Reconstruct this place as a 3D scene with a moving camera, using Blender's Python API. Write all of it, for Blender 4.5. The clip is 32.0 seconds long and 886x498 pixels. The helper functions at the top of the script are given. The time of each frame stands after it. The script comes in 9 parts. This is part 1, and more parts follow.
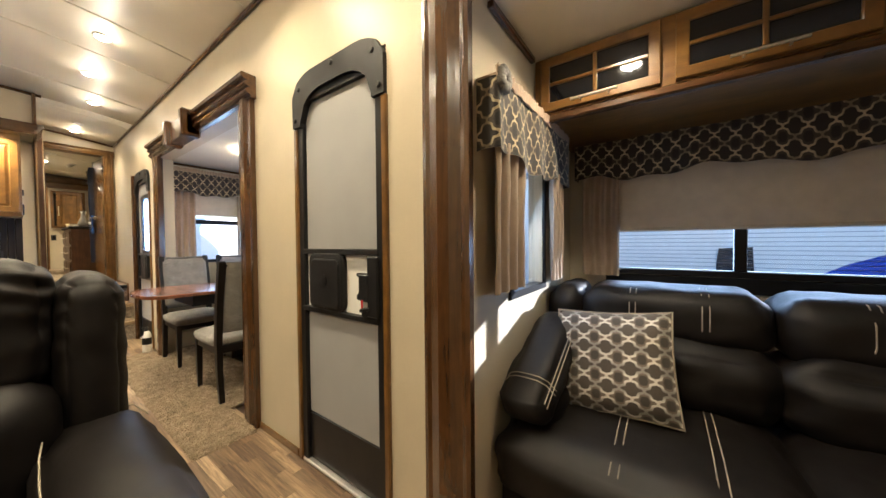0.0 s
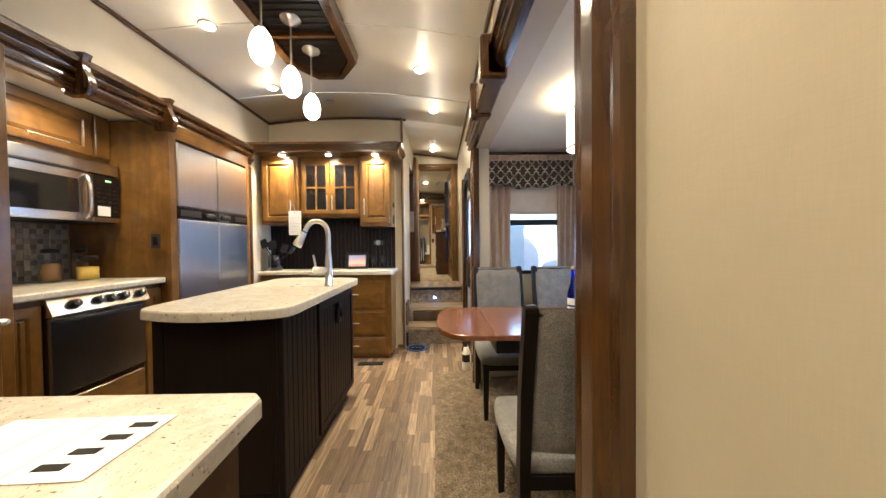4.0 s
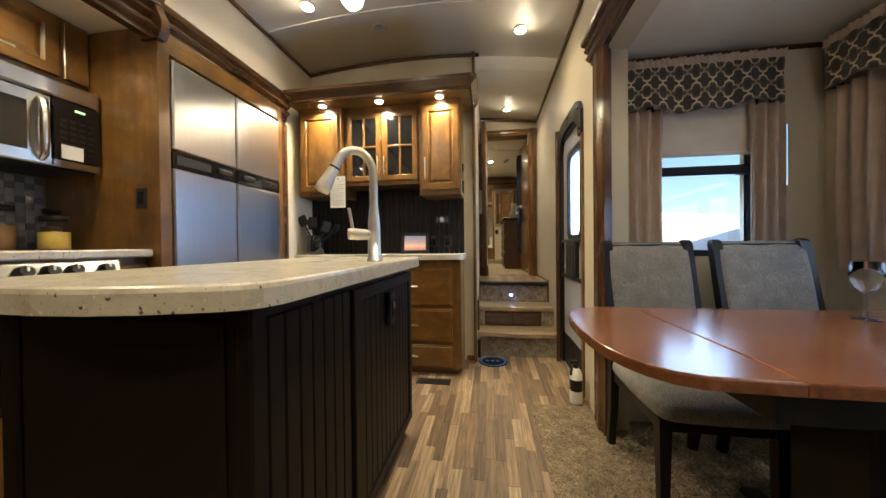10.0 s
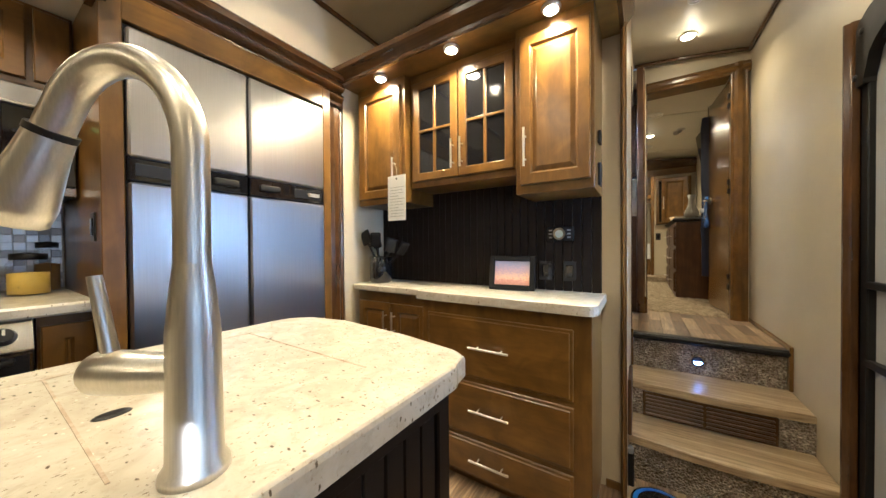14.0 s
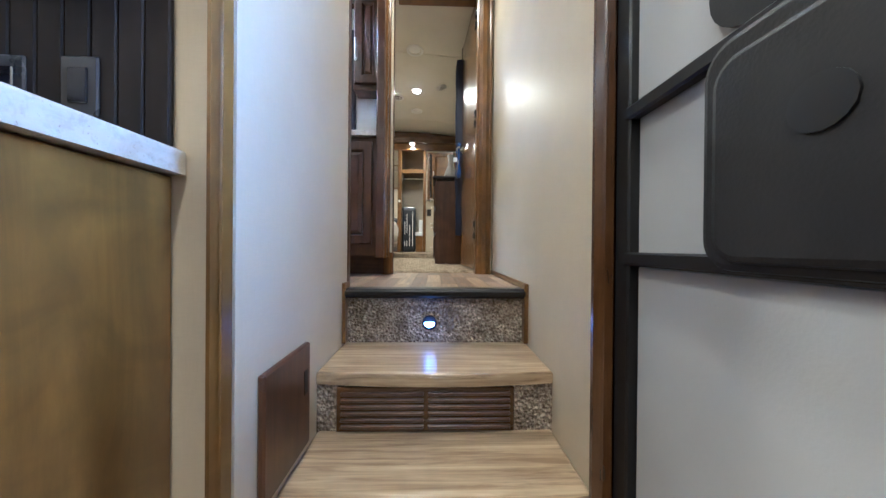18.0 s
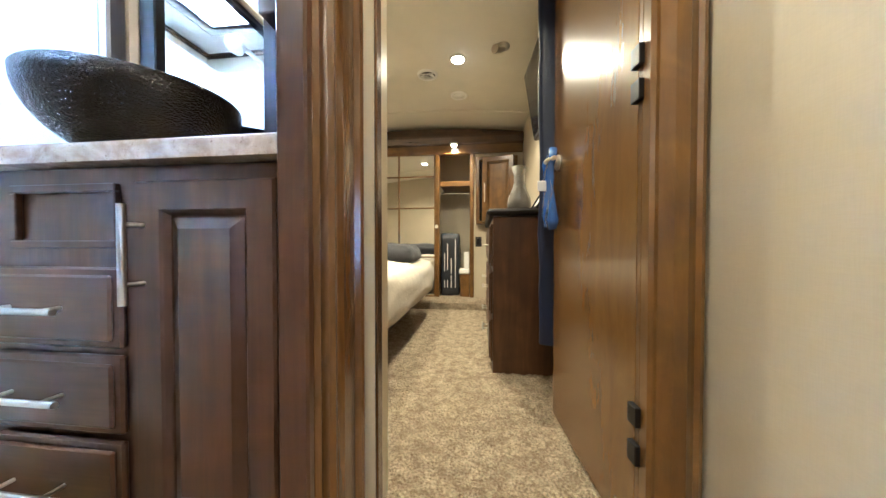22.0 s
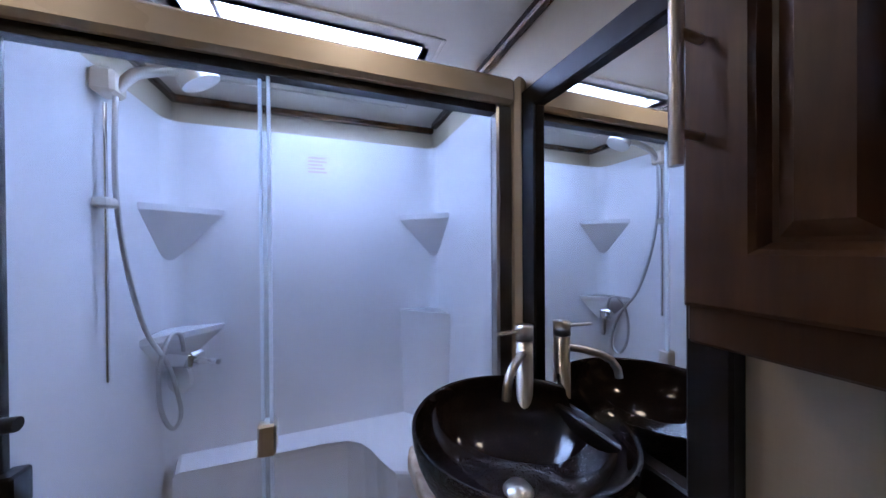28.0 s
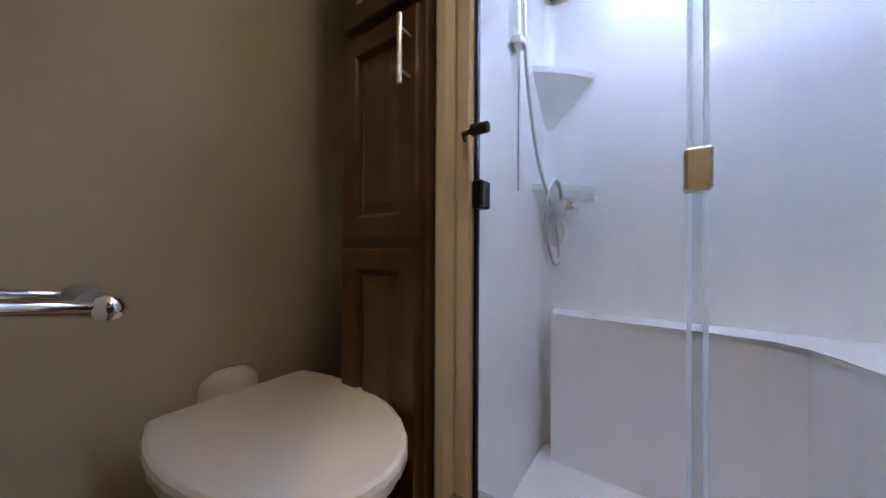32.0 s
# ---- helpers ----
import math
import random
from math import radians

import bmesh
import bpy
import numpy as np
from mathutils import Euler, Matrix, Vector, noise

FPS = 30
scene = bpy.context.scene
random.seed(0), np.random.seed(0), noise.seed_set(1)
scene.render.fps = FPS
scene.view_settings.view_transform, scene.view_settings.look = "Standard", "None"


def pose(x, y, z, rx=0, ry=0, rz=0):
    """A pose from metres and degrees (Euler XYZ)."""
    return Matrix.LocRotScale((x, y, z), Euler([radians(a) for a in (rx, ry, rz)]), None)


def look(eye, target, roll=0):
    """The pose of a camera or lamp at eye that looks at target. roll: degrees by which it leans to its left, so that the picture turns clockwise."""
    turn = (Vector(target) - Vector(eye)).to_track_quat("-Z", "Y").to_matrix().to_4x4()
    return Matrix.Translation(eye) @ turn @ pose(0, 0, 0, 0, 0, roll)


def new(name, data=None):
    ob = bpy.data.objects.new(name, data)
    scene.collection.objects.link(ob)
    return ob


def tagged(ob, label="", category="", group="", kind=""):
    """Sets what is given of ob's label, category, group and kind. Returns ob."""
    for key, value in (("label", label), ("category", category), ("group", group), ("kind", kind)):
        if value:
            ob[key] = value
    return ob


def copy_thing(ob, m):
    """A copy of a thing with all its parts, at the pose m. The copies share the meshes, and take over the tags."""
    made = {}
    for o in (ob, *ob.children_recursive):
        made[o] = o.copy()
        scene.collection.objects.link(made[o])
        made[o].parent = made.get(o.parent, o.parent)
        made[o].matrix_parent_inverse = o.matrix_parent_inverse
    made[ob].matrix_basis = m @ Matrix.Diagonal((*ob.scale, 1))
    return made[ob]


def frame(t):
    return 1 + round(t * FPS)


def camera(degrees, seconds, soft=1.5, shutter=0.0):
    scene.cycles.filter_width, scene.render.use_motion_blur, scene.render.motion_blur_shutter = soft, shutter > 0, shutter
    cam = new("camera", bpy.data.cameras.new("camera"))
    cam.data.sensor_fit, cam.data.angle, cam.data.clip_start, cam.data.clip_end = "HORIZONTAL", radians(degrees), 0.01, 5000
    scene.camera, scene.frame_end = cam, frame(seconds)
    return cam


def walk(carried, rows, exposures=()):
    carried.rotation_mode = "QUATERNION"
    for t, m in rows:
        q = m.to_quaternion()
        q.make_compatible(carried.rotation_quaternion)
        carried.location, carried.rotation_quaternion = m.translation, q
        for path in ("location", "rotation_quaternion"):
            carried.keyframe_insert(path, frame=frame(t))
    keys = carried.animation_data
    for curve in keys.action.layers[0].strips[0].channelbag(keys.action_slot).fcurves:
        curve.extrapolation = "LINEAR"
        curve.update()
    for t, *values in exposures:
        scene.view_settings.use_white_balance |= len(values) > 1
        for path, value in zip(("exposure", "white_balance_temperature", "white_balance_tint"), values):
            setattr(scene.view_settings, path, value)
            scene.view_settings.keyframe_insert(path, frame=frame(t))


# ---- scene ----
cam = camera(110.2, 32.0)
PATH = [
    (0, (0.36, 0.123, 1.271), (1.981, 1.294, 1.229), -0.5),
    (0.5, (0.434, 0.223, 1.383), (1.825, 1.659, 1.331), -0.4),
    (1, (0.527, 0.428, 1.406), (1.622, 2.101, 1.351), -0.6),
    (1.5, (0.575, 0.638, 1.394), (1.433, 2.444, 1.343), -1.0),
    (2, (0.694, 0.872, 1.396), (1.34, 2.764, 1.348), -0.9),
    (2.5, (0.888, 1.079, 1.368), (1.29, 3.038, 1.333), -0.9),
    (3, (0.968, 1.282, 1.291), (1.168, 3.272, 1.274), -0.9),
    (3.5, (1.001, 1.576, 1.358), (1.029, 3.575, 1.324), -0.6),
    (5.5, (0.81, 2.388, 1.353), (0.97, 4.381, 1.318), -0.1),
    (6, (0.819, 2.555, 1.298), (1.16, 4.525, 1.273), 0.2),
    (6.5, (0.79, 2.686, 1.174), (1.325, 4.613, 1.157), 0.1),
    (7, (0.718, 2.775, 1.026), (1.506, 4.613, 1.015), -0.2),
    (7.5, (0.628, 2.775, 0.945), (1.641, 4.499, 0.949), -0.0),
    (8, (0.558, 2.755, 0.874), (1.7, 4.398, 0.885), 0.2),
    (8.5, (0.542, 2.75, 0.835), (1.673, 4.399, 0.842), 0.1),
    (9, (0.581, 2.773, 0.944), (1.569, 4.512, 0.936), -0.1),
    (9.5, (0.635, 2.798, 1.04), (1.1, 4.743, 1.021), -0.7),
    (10, (0.658, 2.841, 1.121), (0.359, 4.818, 1.101), -0.6),
    (10.5, (0.66, 2.867, 1.227), (-0.277, 4.634, 1.21), -0.8),
    (11, (0.662, 2.883, 1.306), (-0.619, 4.419, 1.287), -0.7),
    (11.5, (0.616, 2.989, 1.366), (-0.733, 4.465, 1.338), -0.6),
    (12, (0.536, 3.153, 1.422), (-0.801, 4.641, 1.392), -0.5),
    (12.5, (0.52, 3.327, 1.43), (-0.813, 4.818, 1.401), -0.5),
    (13, (0.554, 3.554, 1.413), (-0.741, 5.077, 1.378), -0.5),
    (13.5, (0.573, 3.785, 1.378), (-0.604, 5.402, 1.346), -0.4),
    (15.5, (0.673, 4.447, 1.093), (-0.129, 6.279, 1.081), -0.6),
    (16, (0.695, 4.581, 1.052), (0.127, 6.499, 1.037), -0.3),
    (16.5, (0.755, 4.743, 1.003), (0.506, 6.727, 1.010), -0.2),
    (17, (0.829, 4.901, 0.912), (0.759, 6.900, 0.909), 0.0),
    (17.5, (0.900, 5.047, 0.804), (0.882, 7.047, 0.801), 0.1),
    (18, (0.925, 5.245, 0.865), (0.979, 7.245, 0.857), 0.5),
    (18.5, (0.929, 5.441, 0.988), (1.041, 7.438, 0.987), 0.3),
    (19, (0.971, 5.680, 1.062), (1.084, 7.677, 1.062), 0.2),
    (19.5, (0.978, 5.915, 1.130), (1.098, 7.911, 1.122), 0.0),
    (20, (0.944, 6.134, 1.192), (1.079, 8.129, 1.164), 0.0),
    (20.5, (0.933, 6.3, 1.251), (1.087, 8.293, 1.204), -0.1),
    (21, (0.928, 6.485, 1.304), (1.087, 8.478, 1.259), 0.1),
    (21.5, (0.934, 6.635, 1.398), (1.015, 8.633, 1.363), -0.6),
    (22, (0.868, 6.729, 1.419), (0.619, 8.713, 1.384), 0.0),
    (22.5, (0.81, 6.762, 1.441), (0.157, 8.651, 1.41), -0.3),
    (23, (0.772, 6.798, 1.504), (-0.181, 8.556, 1.479), -0.3),
    (23.5, (0.735, 6.854, 1.605), (-0.416, 8.49, 1.581), -0.2),
    (24, (0.696, 6.894, 1.747), (-0.568, 8.444, 1.733), -0.2),
    (24.5, (0.625, 6.922, 1.86), (-0.64, 8.471, 1.846), -0.5),
    (26.5, (0.57, 7.015, 2.074), (-0.782, 8.488, 2.074), -0.6),
    (27, (0.543, 6.999, 2.058), (-0.978, 8.298, 2.07), -0.1),
    (27.5, (0.544, 7.011, 2.054), (-1.17, 8.043, 2.054), -0.2),
    (28, (0.57, 7.039, 2.044), (-1.306, 7.733, 2.032), -0.4),
    (28.5, (0.592, 7.03, 2.026), (-1.375, 7.388, 2.029), -0.2),
    (29, (0.616, 7.013, 2.011), (-1.383, 7.049, 2.013), 0.1),
    (29.5, (0.636, 6.987, 1.966), (-1.353, 6.775, 1.971), 0.1),
    (30, (0.623, 6.964, 1.914), (-1.309, 6.445, 1.913), 0.0),
    (30.5, (0.58, 6.921, 1.857), (-1.265, 6.149, 1.864), -0.1),
    (31, (0.514, 6.878, 1.776), (-1.254, 5.944, 1.777), 0.2),
    (31.5, (0.458, 6.859, 1.646), (-1.24, 5.803, 1.656), 0.6),
    (32, (0.457, 6.873, 1.542), (-1.183, 5.728, 1.549), 0.3),
]
EXPOSURES = [(t, stops, kelvin, tint) for t, stops, kelvin, tint in (
    (0, 1.82, 5250, 13), (2, 1.64, 5150, 14), (3, 1.64, 5200, 15), (5, 1.60, 5150, 11), (7, 1.12, 5200, 9), (9, 0.97, 5200, 11), (10, 1.05, 5300, 10), (11, 1.36, 5500, 9), (13, 1.06, 5400, 10), (16, 1.74, 4650, 10),
    (17, 1.78, 4300, 13), (18.3, 1.82, 4200, 13), (20.2, 1.58, 5000, 13), (21, 1.88, 4900, 10), (22.5, 2.06, 4700, 9), (23.2, 1.66, 4500, 8), (24, 0.78, 4800, 13),
    (26.5, 0.07, 5100, 25), (27, -0.09, 5100, 25), (28, -0.39, 5100, 25), (29, -0.42, 5150, 25), (30.5, -0.18, 5400, 25), (32, 0.22, 5900, 20))]
walk(cam, [(t, look(eye, target, roll)) for t, eye, target, roll in PATH], EXPOSURES)

# ---- world, sun, large lights ----
world = bpy.data.worlds.new("sky")
scene.world = world
world.use_nodes = True
wn = world.node_tree
sky = wn.nodes.new("ShaderNodeTexSky")
sky.sky_type, sky.sun_disc = "NISHITA", False
sky.sun_elevation, sky.sun_rotation = radians(13.2), radians(124)
wn.links.new(sky.outputs[0], wn.nodes["Background"].inputs[0])
wn.nodes["Background"].inputs[1].default_value = 0.15
sun_data = bpy.data.lights.new("sun", "SUN")
sun_data.energy, sun_data.angle, sun_data.color = 4.5, radians(0.5), (1.0, 0.93, 0.82)
sun = new("sun", sun_data)
sun.matrix_basis = look((0, 0, 9), (-1.283, 0.92, 8.63))

WARM = (1.0, 0.75, 0.39)
DAY = (0.62, 0.80, 1.0)
LEVEL = 0.42  # lamps against daylight


def area(name, x, y, z, target, w, h, power, colour, spread=180):
    lamp = bpy.data.lights.new(name, "AREA")
    lamp.shape, lamp.size, lamp.size_y = "RECTANGLE", w, h
    lamp.energy, lamp.color, lamp.spread = power * LEVEL, colour, radians(spread)
    ob = new(name, lamp)
    ob.matrix_basis = look((x, y, z), target)
    return ob


def disc_lamp(name, x, y, z, power, colour=WARM, size=0.09, spread=150):
    lamp = bpy.data.lights.new(name, "AREA")
    lamp.shape, lamp.size = "DISK", size
    lamp.energy, lamp.color, lamp.spread = power * LEVEL, colour, radians(spread)
    ob = new(name, lamp)
    ob.matrix_basis = pose(x, y, z)
    return ob


def point_lamp(name, x, y, z, power, colour=WARM, radius=0.04):
    lamp = bpy.data.lights.new(name, "POINT")
    lamp.energy, lamp.color, lamp.shadow_soft_size = power * LEVEL, colour, radius
    ob = new(name, lamp)
    ob.matrix_basis = pose(x, y, z)
    return ob


def ceiling_z(x):
    return 2.995 - 0.06 * (x + 0.1) ** 2


# the light at (-0.7, 0.6) is added out of view to brighten the sofa blind
DOWN = [(-0.70, 4.15), (-0.71, 5.05), (0.80, 2.90), (0.81, 3.80), (0.82, 4.68), (0.93, 5.52), (0.90, 7.06), (0.80, 1.9), (0.80, 1.0), (-0.7, 0.6), (-0.71, 1.6)]
for lx, ly in DOWN:
    far = 1.6 if ly < 2.5 else 1.15 if ly > 5.3 else 1.0
    disc_lamp("downlight_lamp", lx, ly, ceiling_z(lx) - 0.035, 8 * far, spread=130)
    point_lamp("downlight_glow", lx, ly, ceiling_z(lx) - 0.05, 1.3 * far, radius=0.03)
for lx, ly, lz, power in ((-1.29, 3.81, 2.315, 9), (1.67, 0.28, 2.2, 13), (0.69, 9.02, 2.74, 20), (-0.1, 8.75, 2.74, 16)):
    disc_lamp("downlight_lamp", lx, ly, lz, power)
for lx in (-0.84, -0.30, 0.24):
    disc_lamp("cabinet_lamp", lx, 5.44, 2.385, 15.0, size=0.08)
disc_lamp("closet_lamp", 0.55, 10.25, 2.515, 7.0, size=0.06)
for ly, lz in ((3.68, 2.53), (4.05, 2.5), (4.40, 2.48)):
    point_lamp("pendant_lamp", -0.05, ly, lz, 5, radius=0.03)
point_lamp("drum_lamp", 1.91, 3.72, 2.05, 22, radius=0.05)
# daylight in the window openings
area("window_light_dining", 2.66, 3.85, 1.32, (1.0, 3.9, 1.1), 1.4, 0.6, 7.5, DAY)
area("window_light_dining_end", 1.92, 5.02, 1.38, (1.9, 4.0, 1.1), 0.45, 0.5, 4, DAY)
area("window_light_dining_near", 1.92, 2.66, 1.38, (1.9, 3.6, 1.1), 0.45, 0.5, 3, DAY)
area("window_light_sofa", 2.84, -0.2, 1.22, (1.0, -0.2, 0.9), 1.3, 0.3, 6, DAY)
area("window_light_sofa_end", 1.92, 0.80, 1.35, (1.9, 0.0, 1.0), 0.35, 0.6, 1.6, DAY)
area("window_light_door", 1.52, 5.48, 1.5, (0.0, 5.48, 1.4), 0.40, 0.6, 11, (0.56, 0.75, 1.0), 115)
area("skylight_lamp", -0.46, 7.0, 2.80, (-0.46, 7.001, 1.0), 0.32, 0.56, 150, (0.74, 0.83, 1.0), 130)
for ly in (6.52, 7.09):
    disc_lamp("downlight_lamp", 0.05, ly, 2.585, 1.2)


# ---- building helpers ----
W = {}


class G:
    """Gathers plain geometry into one mesh."""

    def __init__(self, m=None):
        self.v, self.f, self.s, self.uv, self.m = [], [], [], {}, m

    def add(self, verts, faces, smooth=False, uvs=None):
        base = len(self.v)
        for p in verts:
            p = Vector(p)
            self.v.append(self.m @ p if self.m else p)
        for n, face in enumerate(faces):
            if uvs:
                self.uv[len(self.f)] = uvs[n]
            self.f.append([base + i for i in face])
            self.s.append(smooth)
        return self

    def box(self, x0, y0, z0, x1, y1, z1, b=0.0):
        x0, x1, y0, y1, z0, z1 = min(x0, x1), max(x0, x1), min(y0, y1), max(y0, y1), min(z0, z1), max(z0, z1)
        b = min(b, 0.45 * min(x1 - x0, y1 - y0, z1 - z0))
        if b <= 0:
            v = [(x, y, z) for x in (x0, x1) for y in (y0, y1) for z in (z0, z1)]
            return self.add(v, [(0, 1, 3, 2), (4, 6, 7, 5), (0, 4, 5, 1), (2, 3, 7, 6), (0, 2, 6, 4), (1, 5, 7, 3)])
        v, at = [], {}
        for i, x in enumerate((x0, x1)):
            for j, y in enumerate((y0, y1)):
                for k, z in enumerate((z0, z1)):
                    ix, iy, iz = x + (b if i == 0 else -b), y + (b if j == 0 else -b), z + (b if k == 0 else -b)
                    for a, p in enumerate(((x, iy, iz), (ix, y, iz), (ix, iy, z))):
                        at[i, j, k, a] = len(v)
                        v.append(p)
        f = []
        for i in (0, 1):
            f.append([at[i, j, k, 0] for j, k in ((0, 0), (0, 1), (1, 1), (1, 0))][:: -1 if i else 1])
            f.append([at[j, i, k, 1] for j, k in ((0, 0), (1, 0), (1, 1), (0, 1))][:: -1 if i else 1])
            f.append([at[j, k, i, 2] for j, k in ((0, 0), (0, 1), (1, 1), (1, 0))][:: -1 if i else 1])
        for i in (0, 1):
            for j in (0, 1):
                f.append([at[i, j, 0, 0], at[i, j, 1, 0], at[i, j, 1, 1], at[i, j, 0, 1]])
                f.append([at[i, 0, j, 0], at[i, 1, j, 0], at[i, 1, j, 2], at[i, 0, j, 2]])
                f.append([at[0, i, j, 1], at[1, i, j, 1], at[1, i, j, 2], at[0, i, j, 2]])
                for k in (0, 1):
                    f.append([at[i, j, k, 0], at[i, j, k, 1], at[i, j, k, 2]])
        return self.add(v, f)

    def ring(self, x0, z0, x1, z1, rail, ya, yb, b=0.004):
        """A closed frame in the x-z plane, its front at ya and its back at yb, with eased edges."""
        loops = [(0, yb), (0, ya + b), (b, ya), (rail - b, ya), (rail, ya + b), (rail, yb)]
        v = []
        for o, y in loops:
            v += [(x0 + o, y, z0 + o), (x1 - o, y, z0 + o), (x1 - o, y, z1 - o), (x0 + o, y, z1 - o)]
        f = [(4 * i + k, 4 * i + (k + 1) % 4, (4 * i + 4) % 24 + (k + 1) % 4, (4 * i + 4) % 24 + k) for i in range(6) for k in range(4)]
        return self.add(v, f)

    def tube(self, pts, r, n=10, caps=True):
        pts = [Vector(p) for p in pts]
        rs = r if isinstance(r, (list, tuple)) else [r] * len(pts)
        v, f, side = [], [], None
        for i, p in enumerate(pts):
            d = (pts[min(i + 1, len(pts) - 1)] - pts[max(i - 1, 0)]).normalized()
            if side is None:
                side = d.orthogonal().normalized()
            side = (side - d * side.dot(d)).normalized()
            up = d.cross(side)
            v += [p + rs[i] * (math.cos(a) * side + math.sin(a) * up) for a in (2 * math.pi * k / n for k in range(n))]
        for i in range(len(pts) - 1):
            f += [(i * n + k, i * n + (k + 1) % n, (i + 1) * n + (k + 1) % n, (i + 1) * n + k) for k in range(n)]
        self.add(v, f, True)
        if caps:
            self.add(v[:n], [tuple(range(n))[::-1]])
            self.add(v[-n:], [tuple(range(n))])
        return self

    def lathe(self, x, y, profile, n=24, sx=1.0, sy=1.0):
        """profile: (radius, z) from bottom to top."""
        v, f = [], []
        for r, z in profile:
            v += [(x + sx * r * math.cos(2 * math.pi * k / n), y + sy * r * math.sin(2 * math.pi * k / n), z) for k in range(n)]
        for i in range(len(profile) - 1):
            f += [(i * n + k, i * n + (k + 1) % n, (i + 1) * n + (k + 1) % n, (i + 1) * n + k) for k in range(n)]
        return self.add(v, f, True)

    def prism(self, poly, z0, z1, b=0.0):
        """A flat outline, counterclockwise, raised from z0 to z1, with its top edge rounded by b."""
        n = len(poly)
        rings = [(z0, 0.0), (z1 - b, 0.0)]
        if b:
            rings += [(z1 - b * 0.3, b * 0.3), (z1, b)]
        c = Vector((sum(p[0] for p in poly) / n, sum(p[1] for p in poly) / n))
        v, f = [], []
        for z, inset in rings:
            for p in poly:
                d = Vector((p[0], p[1])) - c
                d *= 1 - inset / max(d.length, 0.01)
                v.append((c.x + d.x, c.y + d.y, z))
        for i in range(len(rings) - 1):
            f += [(i * n + k, i * n + (k + 1) % n, (i + 1) * n + (k + 1) % n, (i + 1) * n + k) for k in range(n)]
        f += [tuple(range(n))[::-1], tuple(range((len(rings) - 1) * n, len(rings) * n))]
        return self.add(v, f)

    def extrude(self, profile, p0, p1, out, up=(0, 0, 1)):
        """A moulding: profile of (outwards, upwards), swept from p0 to p1."""
        p0, p1, out, up = Vector(p0), Vector(p1), Vector(out), Vector(up)
        n = len(profile)
        v = [p + out * a + up * b for p in (p0, p1) for a, b in profile]
        f = [(k, (k + 1) % n, n + (k + 1) % n, n + k) for k in range(n)]
        return self.add(v, f + [tuple(range(n))[::-1], tuple(range(n, 2 * n))])

    def pad(self, x0, y0, z0, x1, y1, z1, r, n=7, puff=0.0, wrinkle=0.0, seed=0.0, pleat=0.0):
        """A stuffed box with soft round edges, bulging sides and folds."""
        c = Vector(((x0 + x1) / 2, (y0 + y1) / 2, (z0 + z1) / 2))
        h = Vector((abs(x1 - x0) / 2, abs(y1 - y0) / 2, abs(z1 - z0) / 2))
        r = min(r, h.x * 0.98, h.y * 0.98, h.z * 0.98)
        ids, v, f = {}, [], []

        def vert(i, j, k):
            if (i, j, k) not in ids:
                q = Vector((2 * i / n - 1, 2 * j / n - 1, 2 * k / n - 1))
                p = Vector([math.copysign(abs(a) ** 0.8, a) for a in q])
                full = Vector((p.x * h.x, p.y * h.y, p.z * h.z))
                inner = Vector([max(-h[a] + r, min(h[a] - r, full[a])) for a in range(3)])
                d = full - inner
                out = inner + (d.normalized() * r if d.length > 1e-6 else Vector())
                if d.length <= 1e-6:
                    out = full
                fat = (1 - q.x**2) * (1 - q.y**2) + (1 - q.y**2) * (1 - q.z**2) + (1 - q.x**2) * (1 - q.z**2)
                nrm = Vector((q.x * abs(q.x) ** 3, q.y * abs(q.y) ** 3, q.z * abs(q.z) ** 3))
                out += nrm * puff * min(1, fat)
                if wrinkle:
                    out += nrm * wrinkle * noise.noise(Vector((out.x * 9 + seed, out.y * 9, out.z * 14)))
                if pleat:
                    fall = max(0.0, abs(q.x) - 0.5) * 2 * max(0.0, q.z + 0.1)
                    out += Vector((0, -1, 0.4)) * pleat * fall * math.sin(out.z * 95 + 5 * q.x + 2 * noise.noise(out * 6))
                ids[i, j, k] = len(v)
                v.append(c + out)
            return ids[i, j, k]

        for a in range(n):
            for b in range(n):
                for e in (0, n):
                    q = [(e, a, b), (e, a + 1, b), (e, a + 1, b + 1), (e, a, b + 1)]
                    for t, flip in ((0, False), (1, True), (2, False)):
                        m = [{0: p, 1: (p[1], p[0], p[2]), 2: (p[1], p[2], p[0])}[t] for p in q]
                        face = [vert(*p) for p in m]
                        f.append(face if (e == n) != flip else face[::-1])
        return self.add(v, f, True)

    def sheet(self, fn, nu, nv, thick=0.0, smooth=True, uv=None):
        """A surface from fn(u, v), u and v from 0 to 1, with a back at fn + thick."""
        v, f, us = [], [], []
        for i in range(nu + 1):
            for j in range(nv + 1):
                v.append(fn(i / nu, j / nv))
        at = lambda i, j: i * (nv + 1) + j
        for i in range(nu):
            for j in range(nv):
                f.append((at(i, j), at(i + 1, j), at(i + 1, j + 1), at(i, j + 1)))
                if uv:
                    us.append([(uv[0] * a / nu, uv[1] * b / nv) for a, b in ((i, j), (i + 1, j), (i + 1, j + 1), (i, j + 1))])
        self.add(v, f, smooth, us or None)
        if thick:
            back = [Vector(p) + Vector(thick) for p in v]
            self.add(back, [q[::-1] for q in f], smooth, [u[::-1] for u in us] if us else None)
            edge = [at(i, 0) for i in range(nu + 1)] + [at(nu, j) for j in range(1, nv + 1)]
            edge += [at(i, nv) for i in range(nu - 1, -1, -1)] + [at(0, j) for j in range(nv - 1, 0, -1)]
            ring = [v[e] for e in edge] + [back[e] for e in edge]
            n = len(edge)
            self.add(ring, [(k, n + k, n + (k + 1) % n, (k + 1) % n) for k in range(n)])
